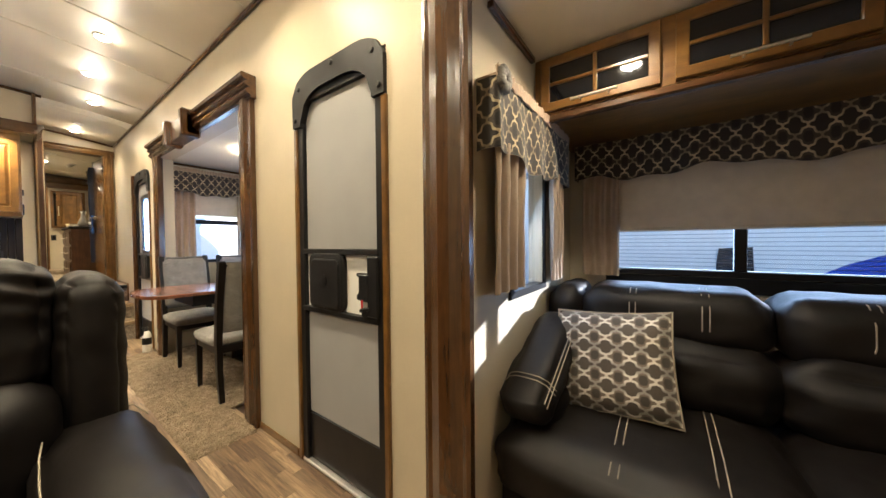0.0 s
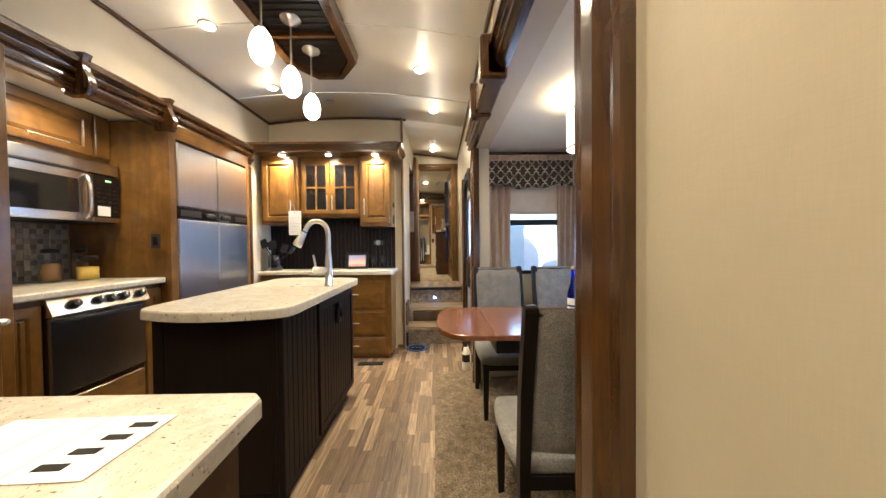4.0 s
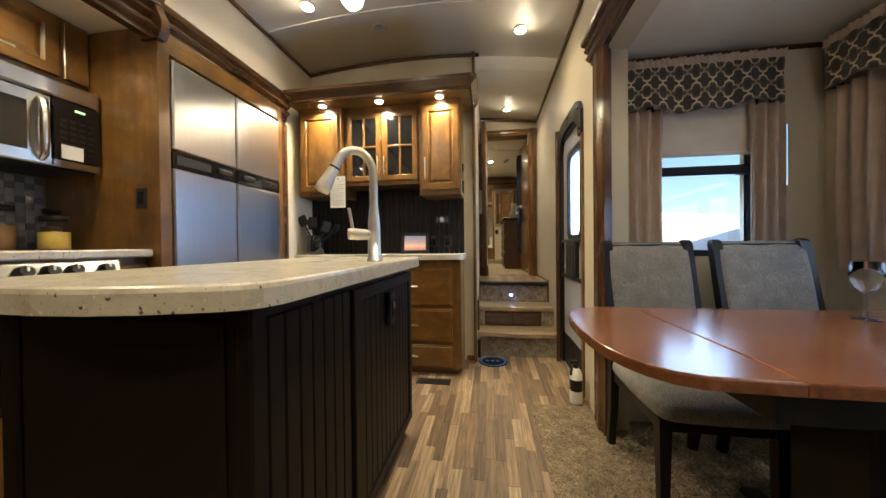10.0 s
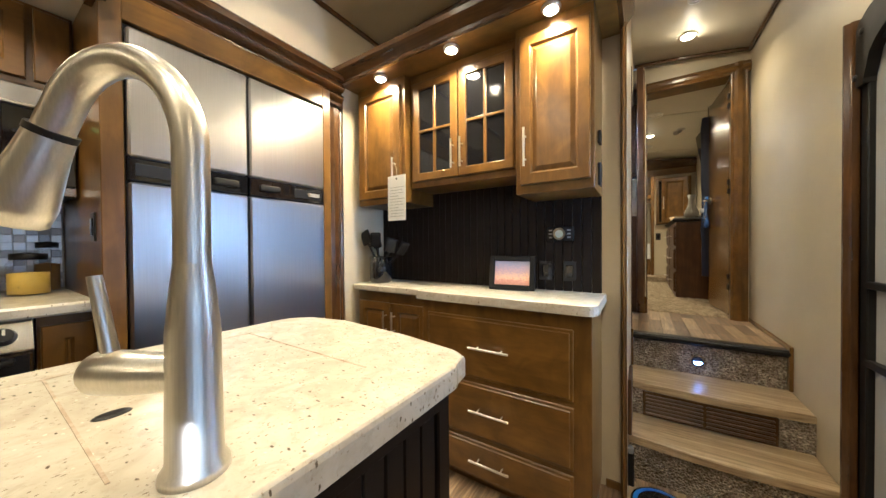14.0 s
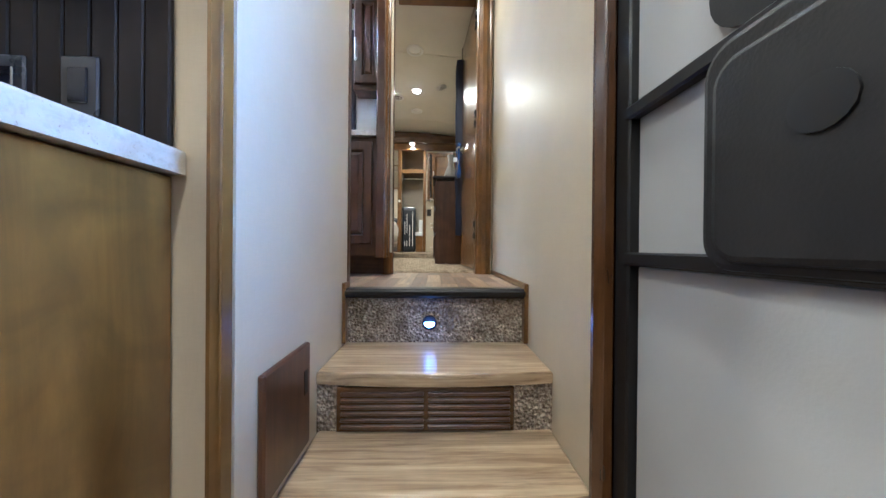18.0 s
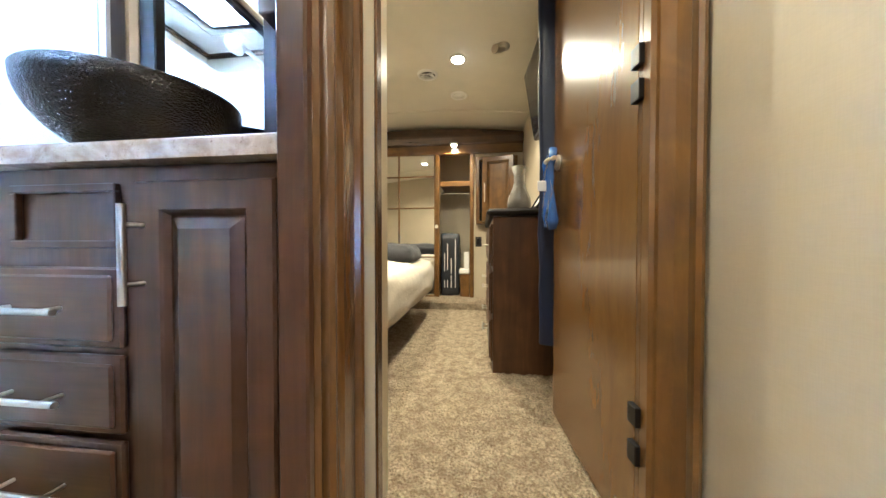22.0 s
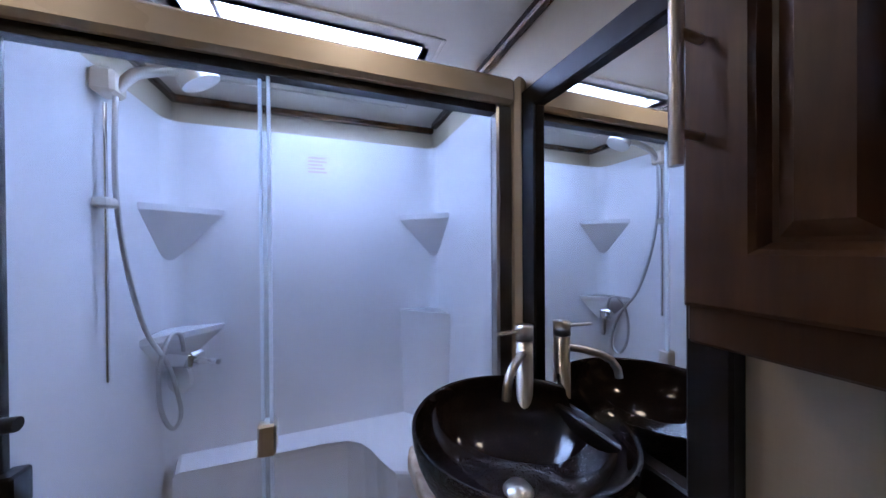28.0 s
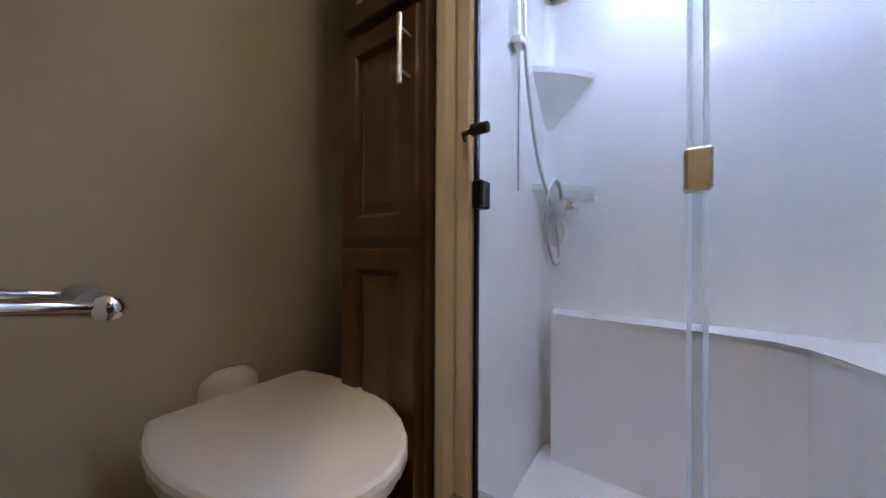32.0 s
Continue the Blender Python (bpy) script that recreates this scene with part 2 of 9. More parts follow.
        return self

    def mesh(self, name, mat):
        me = bpy.data.meshes.new(name)
        me.from_pydata([tuple(p) for p in self.v], [], self.f)
        me.polygons.foreach_set("use_smooth", self.s)
        if self.uv:
            layer = me.uv_layers.new(name="UVMap")
            for n, uvs in self.uv.items():
                for k, li in enumerate(me.polygons[n].loop_indices):
                    layer.data[li].uv = uvs[k]
        me.materials.append(mat)
        me.update()
        bm = bmesh.new()
        bm.from_mesh(me)
        bmesh.ops.recalc_face_normals(bm, faces=bm.faces)
        bm.to_mesh(me)
        bm.free()
        return me


def part(name, g, mat, parent=None, label=""):
    ob = new(name, g.mesh(name, mat) if isinstance(g, G) else g)
    if parent is not None:
        ob.parent = parent
        ob.matrix_parent_inverse = W.get(parent, Matrix()).inverted()
    if label:
        tagged(ob, label)
    return ob


def thing(name, at, label, category, group="", kind="", local=False):
    ob = new(name)
    ob.empty_display_size = 0.05
    ob.matrix_basis = at if isinstance(at, Matrix) else pose(*at)
    W[ob] = Matrix() if local else ob.matrix_basis.copy()
    return tagged(ob, label, category, group, kind)


def setting(name, g, mat, label="", category=""):
    return tagged(part(name, g, mat), label, category, "", "structure")


# ---- materials ----
def shader(name):
    mat = bpy.data.materials.new(name)
    mat.use_nodes = True
    nt = mat.node_tree
    return mat, nt, nt.nodes["Principled BSDF"]


def node(nt, kind, **values):
    n = nt.nodes.new(kind)
    for key, value in values.items():
        n.inputs[key].default_value = value
    return n


def mixed(nt, fac, a, b):
    """A colour between a and b; each may be a colour or a socket."""
    m = nt.nodes.new("ShaderNodeMix")
    m.data_type = "RGBA"
    for sock, v in ((m.inputs["Factor"], fac), (m.inputs[6], a), (m.inputs[7], b)):
        if isinstance(v, bpy.types.NodeSocket):
            nt.links.new(v, sock)
        else:
            sock.default_value = v if isinstance(v, float) else (*v, 1)
    return m.outputs[2]


def ramp(nt, src, lo, hi):
    r = node(nt, "ShaderNodeMapRange", **{"From Min": lo, "From Max": hi})
    nt.links.new(src, r.inputs[0])
    return r.outputs[0]


def coords(nt, scale, uv=False):
    tc = nt.nodes.new("ShaderNodeTexCoord")
    mp = nt.nodes.new("ShaderNodeMapping")
    mp.inputs["Scale"].default_value = scale
    nt.links.new(tc.outputs["UV" if uv else "Object"], mp.inputs[0])
    return mp.outputs[0]


def bump(nt, bsdf, height, strength, dist=0.002):
    b = node(nt, "ShaderNodeBump", Strength=strength, Distance=dist)
    nt.links.new(height, b.inputs["Height"])
    nt.links.new(b.outputs[0], bsdf.inputs["Normal"])


def plain(name, colour, rough, metal=0.0, vary=0.12, scale=6.0, fine=180.0, relief=0.15, spec=0.5, coat=0.0):
    """Painted or moulded stuff: a broad mottling, a fine grain, uneven gloss."""
    mat, nt, p = shader(name)
    co = coords(nt, (1, 1, 1))
    big, small = node(nt, "ShaderNodeTexNoise", Scale=scale, Detail=4.0), node(nt, "ShaderNodeTexNoise", Scale=fine, Detail=2.0)
    nt.links.new(co, big.inputs["Vector"])
    nt.links.new(co, small.inputs["Vector"])
    dark = tuple(c * (1 - vary) for c in colour)
    light = tuple(min(1, c * (1 + vary * 0.7)) for c in colour)
    nt.links.new(mixed(nt, ramp(nt, big.outputs[0], 0.3, 0.7), dark, light), p.inputs["Base Color"])
    r = node(nt, "ShaderNodeMapRange", **{"From Min": 0.3, "From Max": 0.7, "To Min": rough * 0.85, "To Max": min(1, rough * 1.15)})
    nt.links.new(big.outputs[0], r.inputs[0])
    nt.links.new(r.outputs[0], p.inputs["Roughness"])
    p.inputs["Metallic"].default_value, p.inputs["Specular IOR Level"].default_value = metal, spec
    p.inputs["Coat Weight"].default_value = coat
    if relief:
        bump(nt, p, small.outputs[0], relief, 0.001)
    return mat


def wood(name, dark, light, axis="z", rough=0.35, stretch=14.0, coat=0.25, figure=0.45, line=1.0, spec=0.5):
    """Stained wood: grain along one axis, cloudy staining, sparse darker streaks."""
    mat, nt, p = shader(name)
    k = {"x": (1, stretch, stretch), "y": (stretch, 1, stretch), "z": (stretch, stretch, 1)}[axis]
    co = coords(nt, k)
    g = node(nt, "ShaderNodeTexNoise", Scale=2.2, Detail=6.0, Roughness=0.65, Distortion=0.6)
    f = node(nt, "ShaderNodeTexNoise", Scale=14.0, Detail=3.0)
    cloud = node(nt, "ShaderNodeTexNoise", Scale=7.0, Detail=4.0, Distortion=0.8)
    nt.links.new(co, g.inputs["Vector"])
    nt.links.new(co, f.inputs["Vector"])
    nt.links.new(coords(nt, (1, 1, 1)), cloud.inputs["Vector"])
    base = mixed(nt, ramp(nt, g.outputs[0], 0.5 - 0.2 / line, 0.5 + 0.2 / line), dark, light)
    blot = mixed(nt, ramp(nt, cloud.outputs[0], 0.35, 0.68), tuple(c * 0.5 for c in dark), base)
    m = nt.nodes.new("ShaderNodeMix")
    m.data_type = "RGBA"
    m.inputs["Factor"].default_value = figure
    nt.links.new(base, m.inputs[6])
    nt.links.new(blot, m.inputs[7])
    nt.links.new(m.outputs[2], p.inputs["Base Color"])
    p.inputs["Roughness"].default_value, p.inputs["Coat Weight"].default_value = rough, coat
    p.inputs["Coat Roughness"].default_value, p.inputs["Specular IOR Level"].default_value = 0.2, spec
    bump(nt, p, f.outputs[0], 0.08, 0.001)
    return mat


def leather(name, colour):
    """Glossy grained hide with soft creases."""
    mat, nt, p = shader(name)
    co = coords(nt, (1, 1, 1))
    crease = node(nt, "ShaderNodeTexNoise", Scale=6.0, Detail=2.0, Distortion=0.4)
    grain = node(nt, "ShaderNodeTexVoronoi", Scale=420.0)
    tone = node(nt, "ShaderNodeTexNoise", Scale=18.0, Detail=3.0)
    for n in (crease, grain, tone):
        nt.links.new(co, n.inputs["Vector"])
    nt.links.new(mixed(nt, ramp(nt, tone.outputs[0], 0.3, 0.7), tuple(c * 0.7 for c in colour), tuple(c * 1.25 for c in colour)), p.inputs["Base Color"])
    p.inputs["Roughness"].default_value, p.inputs["Specular IOR Level"].default_value = 0.5, 0.26
    b1 = node(nt, "ShaderNodeBump", Strength=0.16, Distance=0.02)
    nt.links.new(crease.outputs[0], b1.inputs["Height"])
    b2 = node(nt, "ShaderNodeBump", Strength=0.35, Distance=0.001)
    nt.links.new(grain.outputs["Distance"], b2.inputs["Height"])
    nt.links.new(b1.outputs[0], b2.inputs["Normal"])
    nt.links.new(b2.outputs[0], p.inputs["Normal"])
    return mat


def speckled(name, base, spot, light, rough, grain=75.0):
    """Stone-look laminate or stone chips."""
    mat, nt, p = shader(name)
    co = coords(nt, (1, 1, 1))
    a = node(nt, "ShaderNodeTexNoise", Scale=grain, Detail=6.0, Roughness=0.7)
    b = node(nt, "ShaderNodeTexNoise", Scale=9.0, Detail=3.0)
    v = node(nt, "ShaderNodeTexVoronoi", Scale=95.0)
    for n in (a, b, v):
        nt.links.new(co, n.inputs["Vector"])
    c1 = mixed(nt, ramp(nt, a.outputs[0], 0.58, 0.67), base, spot)
    c2 = mixed(nt, ramp(nt, v.outputs["Distance"], 0.16, 0.05), c1, light)
    c3 = mixed(nt, ramp(nt, b.outputs[0], 0.3, 0.75), c2, tuple(c * 0.85 for c in base))
    nt.links.new(mixed(nt, 0.6, c2, c3), p.inputs["Base Color"])
    p.inputs["Roughness"].default_value = rough
    return mat


def marbled(name, dark, mid, light, rough, fleck=0.0):
    """Stone-look laminate with soft drifting clouds and small flecks."""
    mat, nt, p = shader(name)
    co = coords(nt, (1, 1, 1))
    a = node(nt, "ShaderNodeTexNoise", Scale=11.0, Detail=6.0, Roughness=0.62, Distortion=1.2)
    b = node(nt, "ShaderNodeTexNoise", Scale=120.0, Detail=4.0, Roughness=0.7)
    c = node(nt, "ShaderNodeTexNoise", Scale=38.0, Detail=5.0, Roughness=0.65, Distortion=0.6)
    for n in (a, b, c):
        nt.links.new(co, n.inputs["Vector"])
    base = mixed(nt, ramp(nt, a.outputs[0], 0.34, 0.66), mid, light)
    veins = mixed(nt, ramp(nt, c.outputs[0], 0.54, 0.66), base, dark)
    half = mixed(nt, 0.28, base, veins)
    tone = mixed(nt, ramp(nt, b.outputs[0], 0.62, 0.72), half, dark)
    if fleck:
        # sparse chips, longer than wide, dark and pale
        for size, turn, low, colour in ((42.0, (1.0, 2.2, 1.0), 0.40, tuple(0.42 * x for x in dark)), (75.0, (2.0, 1.0, 1.0), 0.50, tuple(0.75 * x for x in dark)), (60.0, (1.0, 1.5, 1.0), 0.30, tuple(min(1, 1.2 * x) for x in light))):
            v = node(nt, "ShaderNodeTexVoronoi", Scale=size)
            warp = nt.nodes.new("ShaderNodeMix")
            warp.data_type, warp.blend_type = "RGBA", "ADD"
            warp.inputs["Factor"].default_value = 0.012
            nt.links.new(coords(nt, turn), warp.inputs[6])
            nt.links.new(b.outputs["Color"], warp.inputs[7])
            nt.links.new(warp.outputs[2], v.inputs["Vector"])
            pick = nt.nodes.new("ShaderNodeSeparateXYZ")
            nt.links.new(v.outputs["Color"], pick.inputs[0])
            both = nt.nodes.new("ShaderNodeMath")
            both.operation = "MULTIPLY"
            nt.links.new(ramp(nt, v.outputs["Distance"], 0.20, 0.13), both.inputs[0])
            nt.links.new(ramp(nt, pick.outputs[0], low * fleck, low * fleck - 0.02), both.inputs[1])
            tone = mixed(nt, both.outputs[0], tone, colour)
    nt.links.new(tone, p.inputs["Base Color"])
    p.inputs["Roughness"].default_value = rough
    return mat


def woven(name, a, b, scale=420.0, rough=0.9, relief=0.5, size=0.0):
    """Cloth: two yarns, crossing."""
    mat, nt, p = shader(name)
    co = coords(nt, (1, 1, 1))
    n1, n2 = node(nt, "ShaderNodeTexNoise", Scale=scale, Detail=2.0), node(nt, "ShaderNodeTexNoise", Scale=14.0, Detail=3.0)
    w = node(nt, "ShaderNodeTexVoronoi", Scale=scale * 0.6)
    for n in (n1, n2, w):
        nt.links.new(co, n.inputs["Vector"])
    c = mixed(nt, ramp(nt, n1.outputs[0], 0.38, 0.62), a, b)
    nt.links.new(mixed(nt, ramp(nt, n2.outputs[0], 0.2, 1.3), c, tuple(x * 0.7 for x in a)), p.inputs["Base Color"])
    p.inputs["Roughness"].default_value = rough
    p.inputs["Sheen Weight"].default_value = 0.15
    bump(nt, p, w.outputs["Distance"], relief, 0.002)
    return mat


def trellis(name, ground, line, period=0.15, soft=0.3, tall=1.25, bands=0):
    """Woven cloth with an ogee lattice; lengths along the cloth come from its UVs in metres."""
    mat, nt, p = shader(name)
    co = coords(nt, (2 * math.pi / period, 2 * math.pi / (period * tall), 1), uv=True)
    sep = nt.nodes.new("ShaderNodeSeparateXYZ")
    nt.links.new(co, sep.inputs[0])

    def op(kind, a, b=0.0):
        n = nt.nodes.new("ShaderNodeMath")
        n.operation = kind
        for i, v in enumerate((a, b)):
            if isinstance(v, bpy.types.NodeSocket):
                nt.links.new(v, n.inputs[i])
            else:
                n.inputs[i].default_value = v
        return n.outputs[0]

    u, v = sep.outputs[0], sep.outputs[1]
    p_, q_ = op("MULTIPLY", op("ADD", u, v), 0.5), op("MULTIPLY", op("SUBTRACT", u, v), 0.5)
    wave = lambda x: op("MULTIPLY", op("SINE", op("MULTIPLY", x, 4.0)), 0.15)
    a_, b_ = op("COSINE", op("ADD", p_, wave(q_))), op("COSINE", op("ADD", q_, wave(p_)))
    total = op("MINIMUM", op("ABSOLUTE", a_), op("ABSOLUTE", b_))
    cell = op("MULTIPLY", a_, b_)
    yarn = node(nt, "ShaderNodeTexNoise", Scale=500.0, Detail=2.0)
    nt.links.new(coords(nt, (1, 1, 1)), yarn.inputs["Vector"])
    edge = op("ADD", total, op("MULTIPLY", op("SUBTRACT", yarn.outputs[0], 0.5), 0.12))
    lines = ramp(nt, edge, soft * 1.12, soft * 0.88)
    inner = mixed(nt, ramp(nt, cell, 0.50, 0.62), tuple(c * 2.4 for c in ground), tuple(c * 0.7 for c in ground))
    shade = mixed(nt, ramp(nt, cell, -0.05, 0.05), ground, inner)
    weft = op("COSINE", op("MULTIPLY", (u, v)[bands], 1.0))
    line = mixed(nt, ramp(nt, weft, -0.7, 0.5), tuple(0.42 * c for c in line), line)
    base = mixed(nt, lines, shade, line)
    nt.links.new(mixed(nt, ramp(nt, yarn.outputs[0], 0.35, 1.2), base, tuple(c * 0.4 for c in ground)), p.inputs["Base Color"])
    p.inputs["Roughness"].default_value = 0.75
    p.inputs["Sheen Weight"].default_value = 0.2
    bump(nt, p, yarn.outputs[0], 0.4, 0.001)
    return mat


def piled(name, dark, light, scale=160.0):
    """Carpet pile."""
    mat, nt, p = shader(name)
    co = coords(nt, (1, 1, 1))
    a, b = node(nt, "ShaderNodeTexNoise", Scale=scale, Detail=4.0, Roughness=0.8), node(nt, "ShaderNodeTexNoise", Scale=22.0, Detail=4.0)
    v = node(nt, "ShaderNodeTexVoronoi", Scale=scale * 0.8)
    for n in (a, b, v):
        nt.links.new(co, n.inputs["Vector"])
    c = mixed(nt, ramp(nt, a.outputs[0], 0.36, 0.64), dark, light)
    nt.links.new(mixed(nt, ramp(nt, b.outputs[0], 0.35, 0.9), c, tuple(x * 0.75 for x in dark)), p.inputs["Base Color"])
    p.inputs["Roughness"].default_value = 1.0
    p.inputs["Specular IOR Level"].default_value = 0.1
    bump(nt, p, v.outputs["Distance"], 1.0, 0.016)
    return mat


def planked(name):
    """Wood-look vinyl: each plank takes its own tone."""
    mat, nt, p = shader(name)
    info = nt.nodes.new("ShaderNodeObjectInfo")
    geo = nt.nodes.new("ShaderNodeNewGeometry")
    mixr = nt.nodes.new("ShaderNodeMath")
    mixr.operation = "ADD"
    nt.links.new(info.outputs["Random"], mixr.inputs[0])
    nt.links.new(geo.outputs["Random Per Island"], mixr.inputs[1])
    fr = nt.nodes.new("ShaderNodeMath")
    fr.operation = "FRACT"
    nt.links.new(mixr.outputs[0], fr.inputs[0])
    tone = nt.nodes.new("ShaderNodeValToRGB")
    stops = [(0.0, (0.21, 0.146, 0.092)), (0.16, (0.31, 0.228, 0.148)), (0.34, (0.145, 0.098, 0.064)), (0.50, (0.39, 0.295, 0.198)), (0.68, (0.18, 0.127, 0.084)), (0.84, (0.27, 0.196, 0.127))]
    els = tone.color_ramp.elements
    while len(els) < len(stops):
        els.new(0.5)
    tone.color_ramp.interpolation = "CONSTANT"
    for e, (pos, col) in zip(els, stops):
        e.position, e.color = pos, (*col, 1)
    nt.links.new(fr.outputs[0], tone.inputs[0])
    mp = coords(nt, (27, 1.5, 1))
    off = nt.nodes.new("ShaderNodeVectorMath")
    off.operation = "ADD"
    nt.links.new(mp, off.inputs[0])
    comb = nt.nodes.new("ShaderNodeCombineXYZ")
    mul = nt.nodes.new("ShaderNodeMath")
    mul.operation = "MULTIPLY"
    mul.inputs[1].default_value = 37.0
    nt.links.new(fr.outputs[0], mul.inputs[0])
    for i in range(3):
        nt.links.new(mul.outputs[0], comb.inputs[i])
    nt.links.new(comb.outputs[0], off.inputs[1])
    g = node(nt, "ShaderNodeTexNoise", Scale=2.0, Detail=7.0, Roughness=0.7, Distortion=0.8)
    nt.links.new(off.outputs[0], g.inputs["Vector"])
    m = nt.nodes.new("ShaderNodeMix")
    m.data_type, m.blend_type = "RGBA", "MULTIPLY"
    m.inputs["Factor"].default_value = 0.85
    nt.links.new(tone.outputs[0], m.inputs[6])
    nt.links.new(mixed(nt, ramp(nt, g.outputs[0], 0.30, 0.60), (0.26, 0.215, 0.185), (1.15, 1.12, 1.06)), m.inputs[7])
    # wavy figure and sparse dark cracks along the grain
    figure = node(nt, "ShaderNodeTexNoise", Scale=1.0, Detail=4.0, Roughness=0.6, Distortion=2.5)
    crack = node(nt, "ShaderNodeTexNoise", Scale=3.4, Detail=3.0, Roughness=0.55, Distortion=0.5)
    for t in (figure, crack):
        nt.links.new(off.outputs[0], t.inputs["Vector"])
    f2 = nt.nodes.new("ShaderNodeMix")
    f2.data_type, f2.blend_type = "RGBA", "MULTIPLY"
    f2.inputs["Factor"].default_value = 0.6
    nt.links.new(m.outputs[2], f2.inputs[6])
    nt.links.new(mixed(nt, ramp(nt, figure.outputs[0], 0.36, 0.62), (0.55, 0.50, 0.45), (1.25, 1.22, 1.15)), f2.inputs[7])
    worn = mixed(nt, ramp(nt, crack.outputs[0], 0.69, 0.75), f2.outputs[2], (0.05, 0.032, 0.022))
    nt.links.new(worn, p.inputs["Base Color"])
    r = node(nt, "ShaderNodeMapRange", **{"From Min": 0.3, "From Max": 0.7, "To Min": 0.34, "To Max": 0.5})
    nt.links.new(g.outputs[0], r.inputs[0])
    nt.links.new(r.outputs[0], p.inputs["Roughness"])
    bump(nt, p, g.outputs[0], 0.1, 0.001)
    return mat


def brushed(name, colour, rough, axis="z", stretch=0.0):
    mat, nt, p = shader(name)
    k = {"x": (1, 160, 160), "y": (160, 1, 160), "z": (160, 160, 1)}[axis]
    n = node(nt, "ShaderNodeTexNoise", Scale=3.0, Detail=3.0)
    s = node(nt, "ShaderNodeTexNoise", Scale=3.0, Detail=3.0)
    nt.links.new(coords(nt, k), n.inputs["Vector"])
    nt.links.new(coords(nt, (1, 1, 1)), s.inputs["Vector"])
    nt.links.new(mixed(nt, ramp(nt, n.outputs[0], 0.3, 0.7), tuple(c * 0.88 for c in colour), colour), p.inputs["Base Color"])
    r = node(nt, "ShaderNodeMapRange", **{"From Min": 0.3, "From Max": 0.7, "To Min": rough * 0.95, "To Max": rough * 1.08})
    nt.links.new(s.outputs[0], r.inputs[0])
    nt.links.new(r.outputs[0], p.inputs["Roughness"])
    p.inputs["Metallic"].default_value = 1.0
    if stretch:
        tan = nt.nodes.new("ShaderNodeTangent")
        tan.direction_type, tan.axis = "RADIAL", "Z"
        nt.links.new(tan.outputs[0], p.inputs["Tangent"])
        p.inputs["Anisotropic"].default_value = stretch
        p.inputs["Anisotropic Rotation"].default_value = 0.0 if axis == "z" else 0.25
    bump(nt, p, n.outputs[0], 0.02, 0.0003)
    return mat


def glassy(name, tint=(1, 1, 1), rough=0.0, ior=1.45, thin=True):
    """A pane: clear with a faint mirror image; thick: solid glass."""
    mat, nt, p = shader(name)
    if not thin:
        p.inputs["Base Color"].default_value = (*tint, 1)
        p.inputs["Transmission Weight"].default_value = 1.0
        p.inputs["Roughness"].default_value, p.inputs["IOR"].default_value = rough, ior
        return mat
    out = nt.nodes["Material Output"]
    tr, gl, mx = nt.nodes.new("ShaderNodeBsdfTransparent"), nt.nodes.new("ShaderNodeBsdfGlossy"), nt.nodes.new("ShaderNodeMixShader")
    tr.inputs[0].default_value = (*tint, 1)
    gl.inputs["Roughness"].default_value = rough
    lw = node(nt, "ShaderNodeLayerWeight", Blend=0.5)
    pw = nt.nodes.new("ShaderNodeMath")
    pw.operation = "POWER"
    pw.inputs[1].default_value = 4.0
    nt.links.new(lw.outputs["Facing"], pw.inputs[0])
    ad = nt.nodes.new("ShaderNodeMath")
    ad.operation = "MULTIPLY_ADD"
    ad.inputs[1].default_value, ad.inputs[2].default_value = 0.5, 0.04
    nt.links.new(pw.outputs[0], ad.inputs[0])
    nt.links.new(ad.outputs[0], mx.inputs[0])
    nt.links.new(tr.outputs[0], mx.inputs[1])
    nt.links.new(gl.outputs[0], mx.inputs[2])
    nt.links.new(mx.outputs[0], out.inputs[0])
    return mat


def glowing(name, colour, strength):
    mat, nt, p = shader(name)
    p.inputs["Base Color"].default_value = (0.8, 0.78, 0.72, 1)
    p.inputs["Emission Color"].default_value = (*colour, 1)
    p.inputs["Emission Strength"].default_value = strength
    return mat


def papered(name, colour):
    """Vinyl wall covering with a linen texture and faint drift in tone."""
    mat, nt, p = shader(name)
    a = node(nt, "ShaderNodeTexNoise", Scale=1.0, Detail=3.0)
    b = node(nt, "ShaderNodeTexNoise", Scale=1.0, Detail=3.0)
    c = node(nt, "ShaderNodeTexNoise", Scale=3.0, Detail=5.0)
    nt.links.new(coords(nt, (420, 420, 30)), a.inputs["Vector"])
    nt.links.new(coords(nt, (40, 40, 420)), b.inputs["Vector"])
    nt.links.new(coords(nt, (1, 1, 1)), c.inputs["Vector"])
    add = nt.nodes.new("ShaderNodeMath")
    nt.links.new(a.outputs[0], add.inputs[0])
    nt.links.new(b.outputs[0], add.inputs[1])
    base = mixed(nt, ramp(nt, add.outputs[0], 0.7, 1.3), tuple(x * 0.96 for x in colour), tuple(x * 1.02 for x in colour))
    nt.links.new(mixed(nt, ramp(nt, c.outputs[0], 0.3, 1.5), base, tuple(x * 0.7 for x in colour)), p.inputs["Base Color"])
    p.inputs["Roughness"].default_value = 0.42
    p.inputs["Specular IOR Level"].default_value = 0.4
    bump(nt, p, add.outputs[0], 0.12, 0.0008)
    return mat


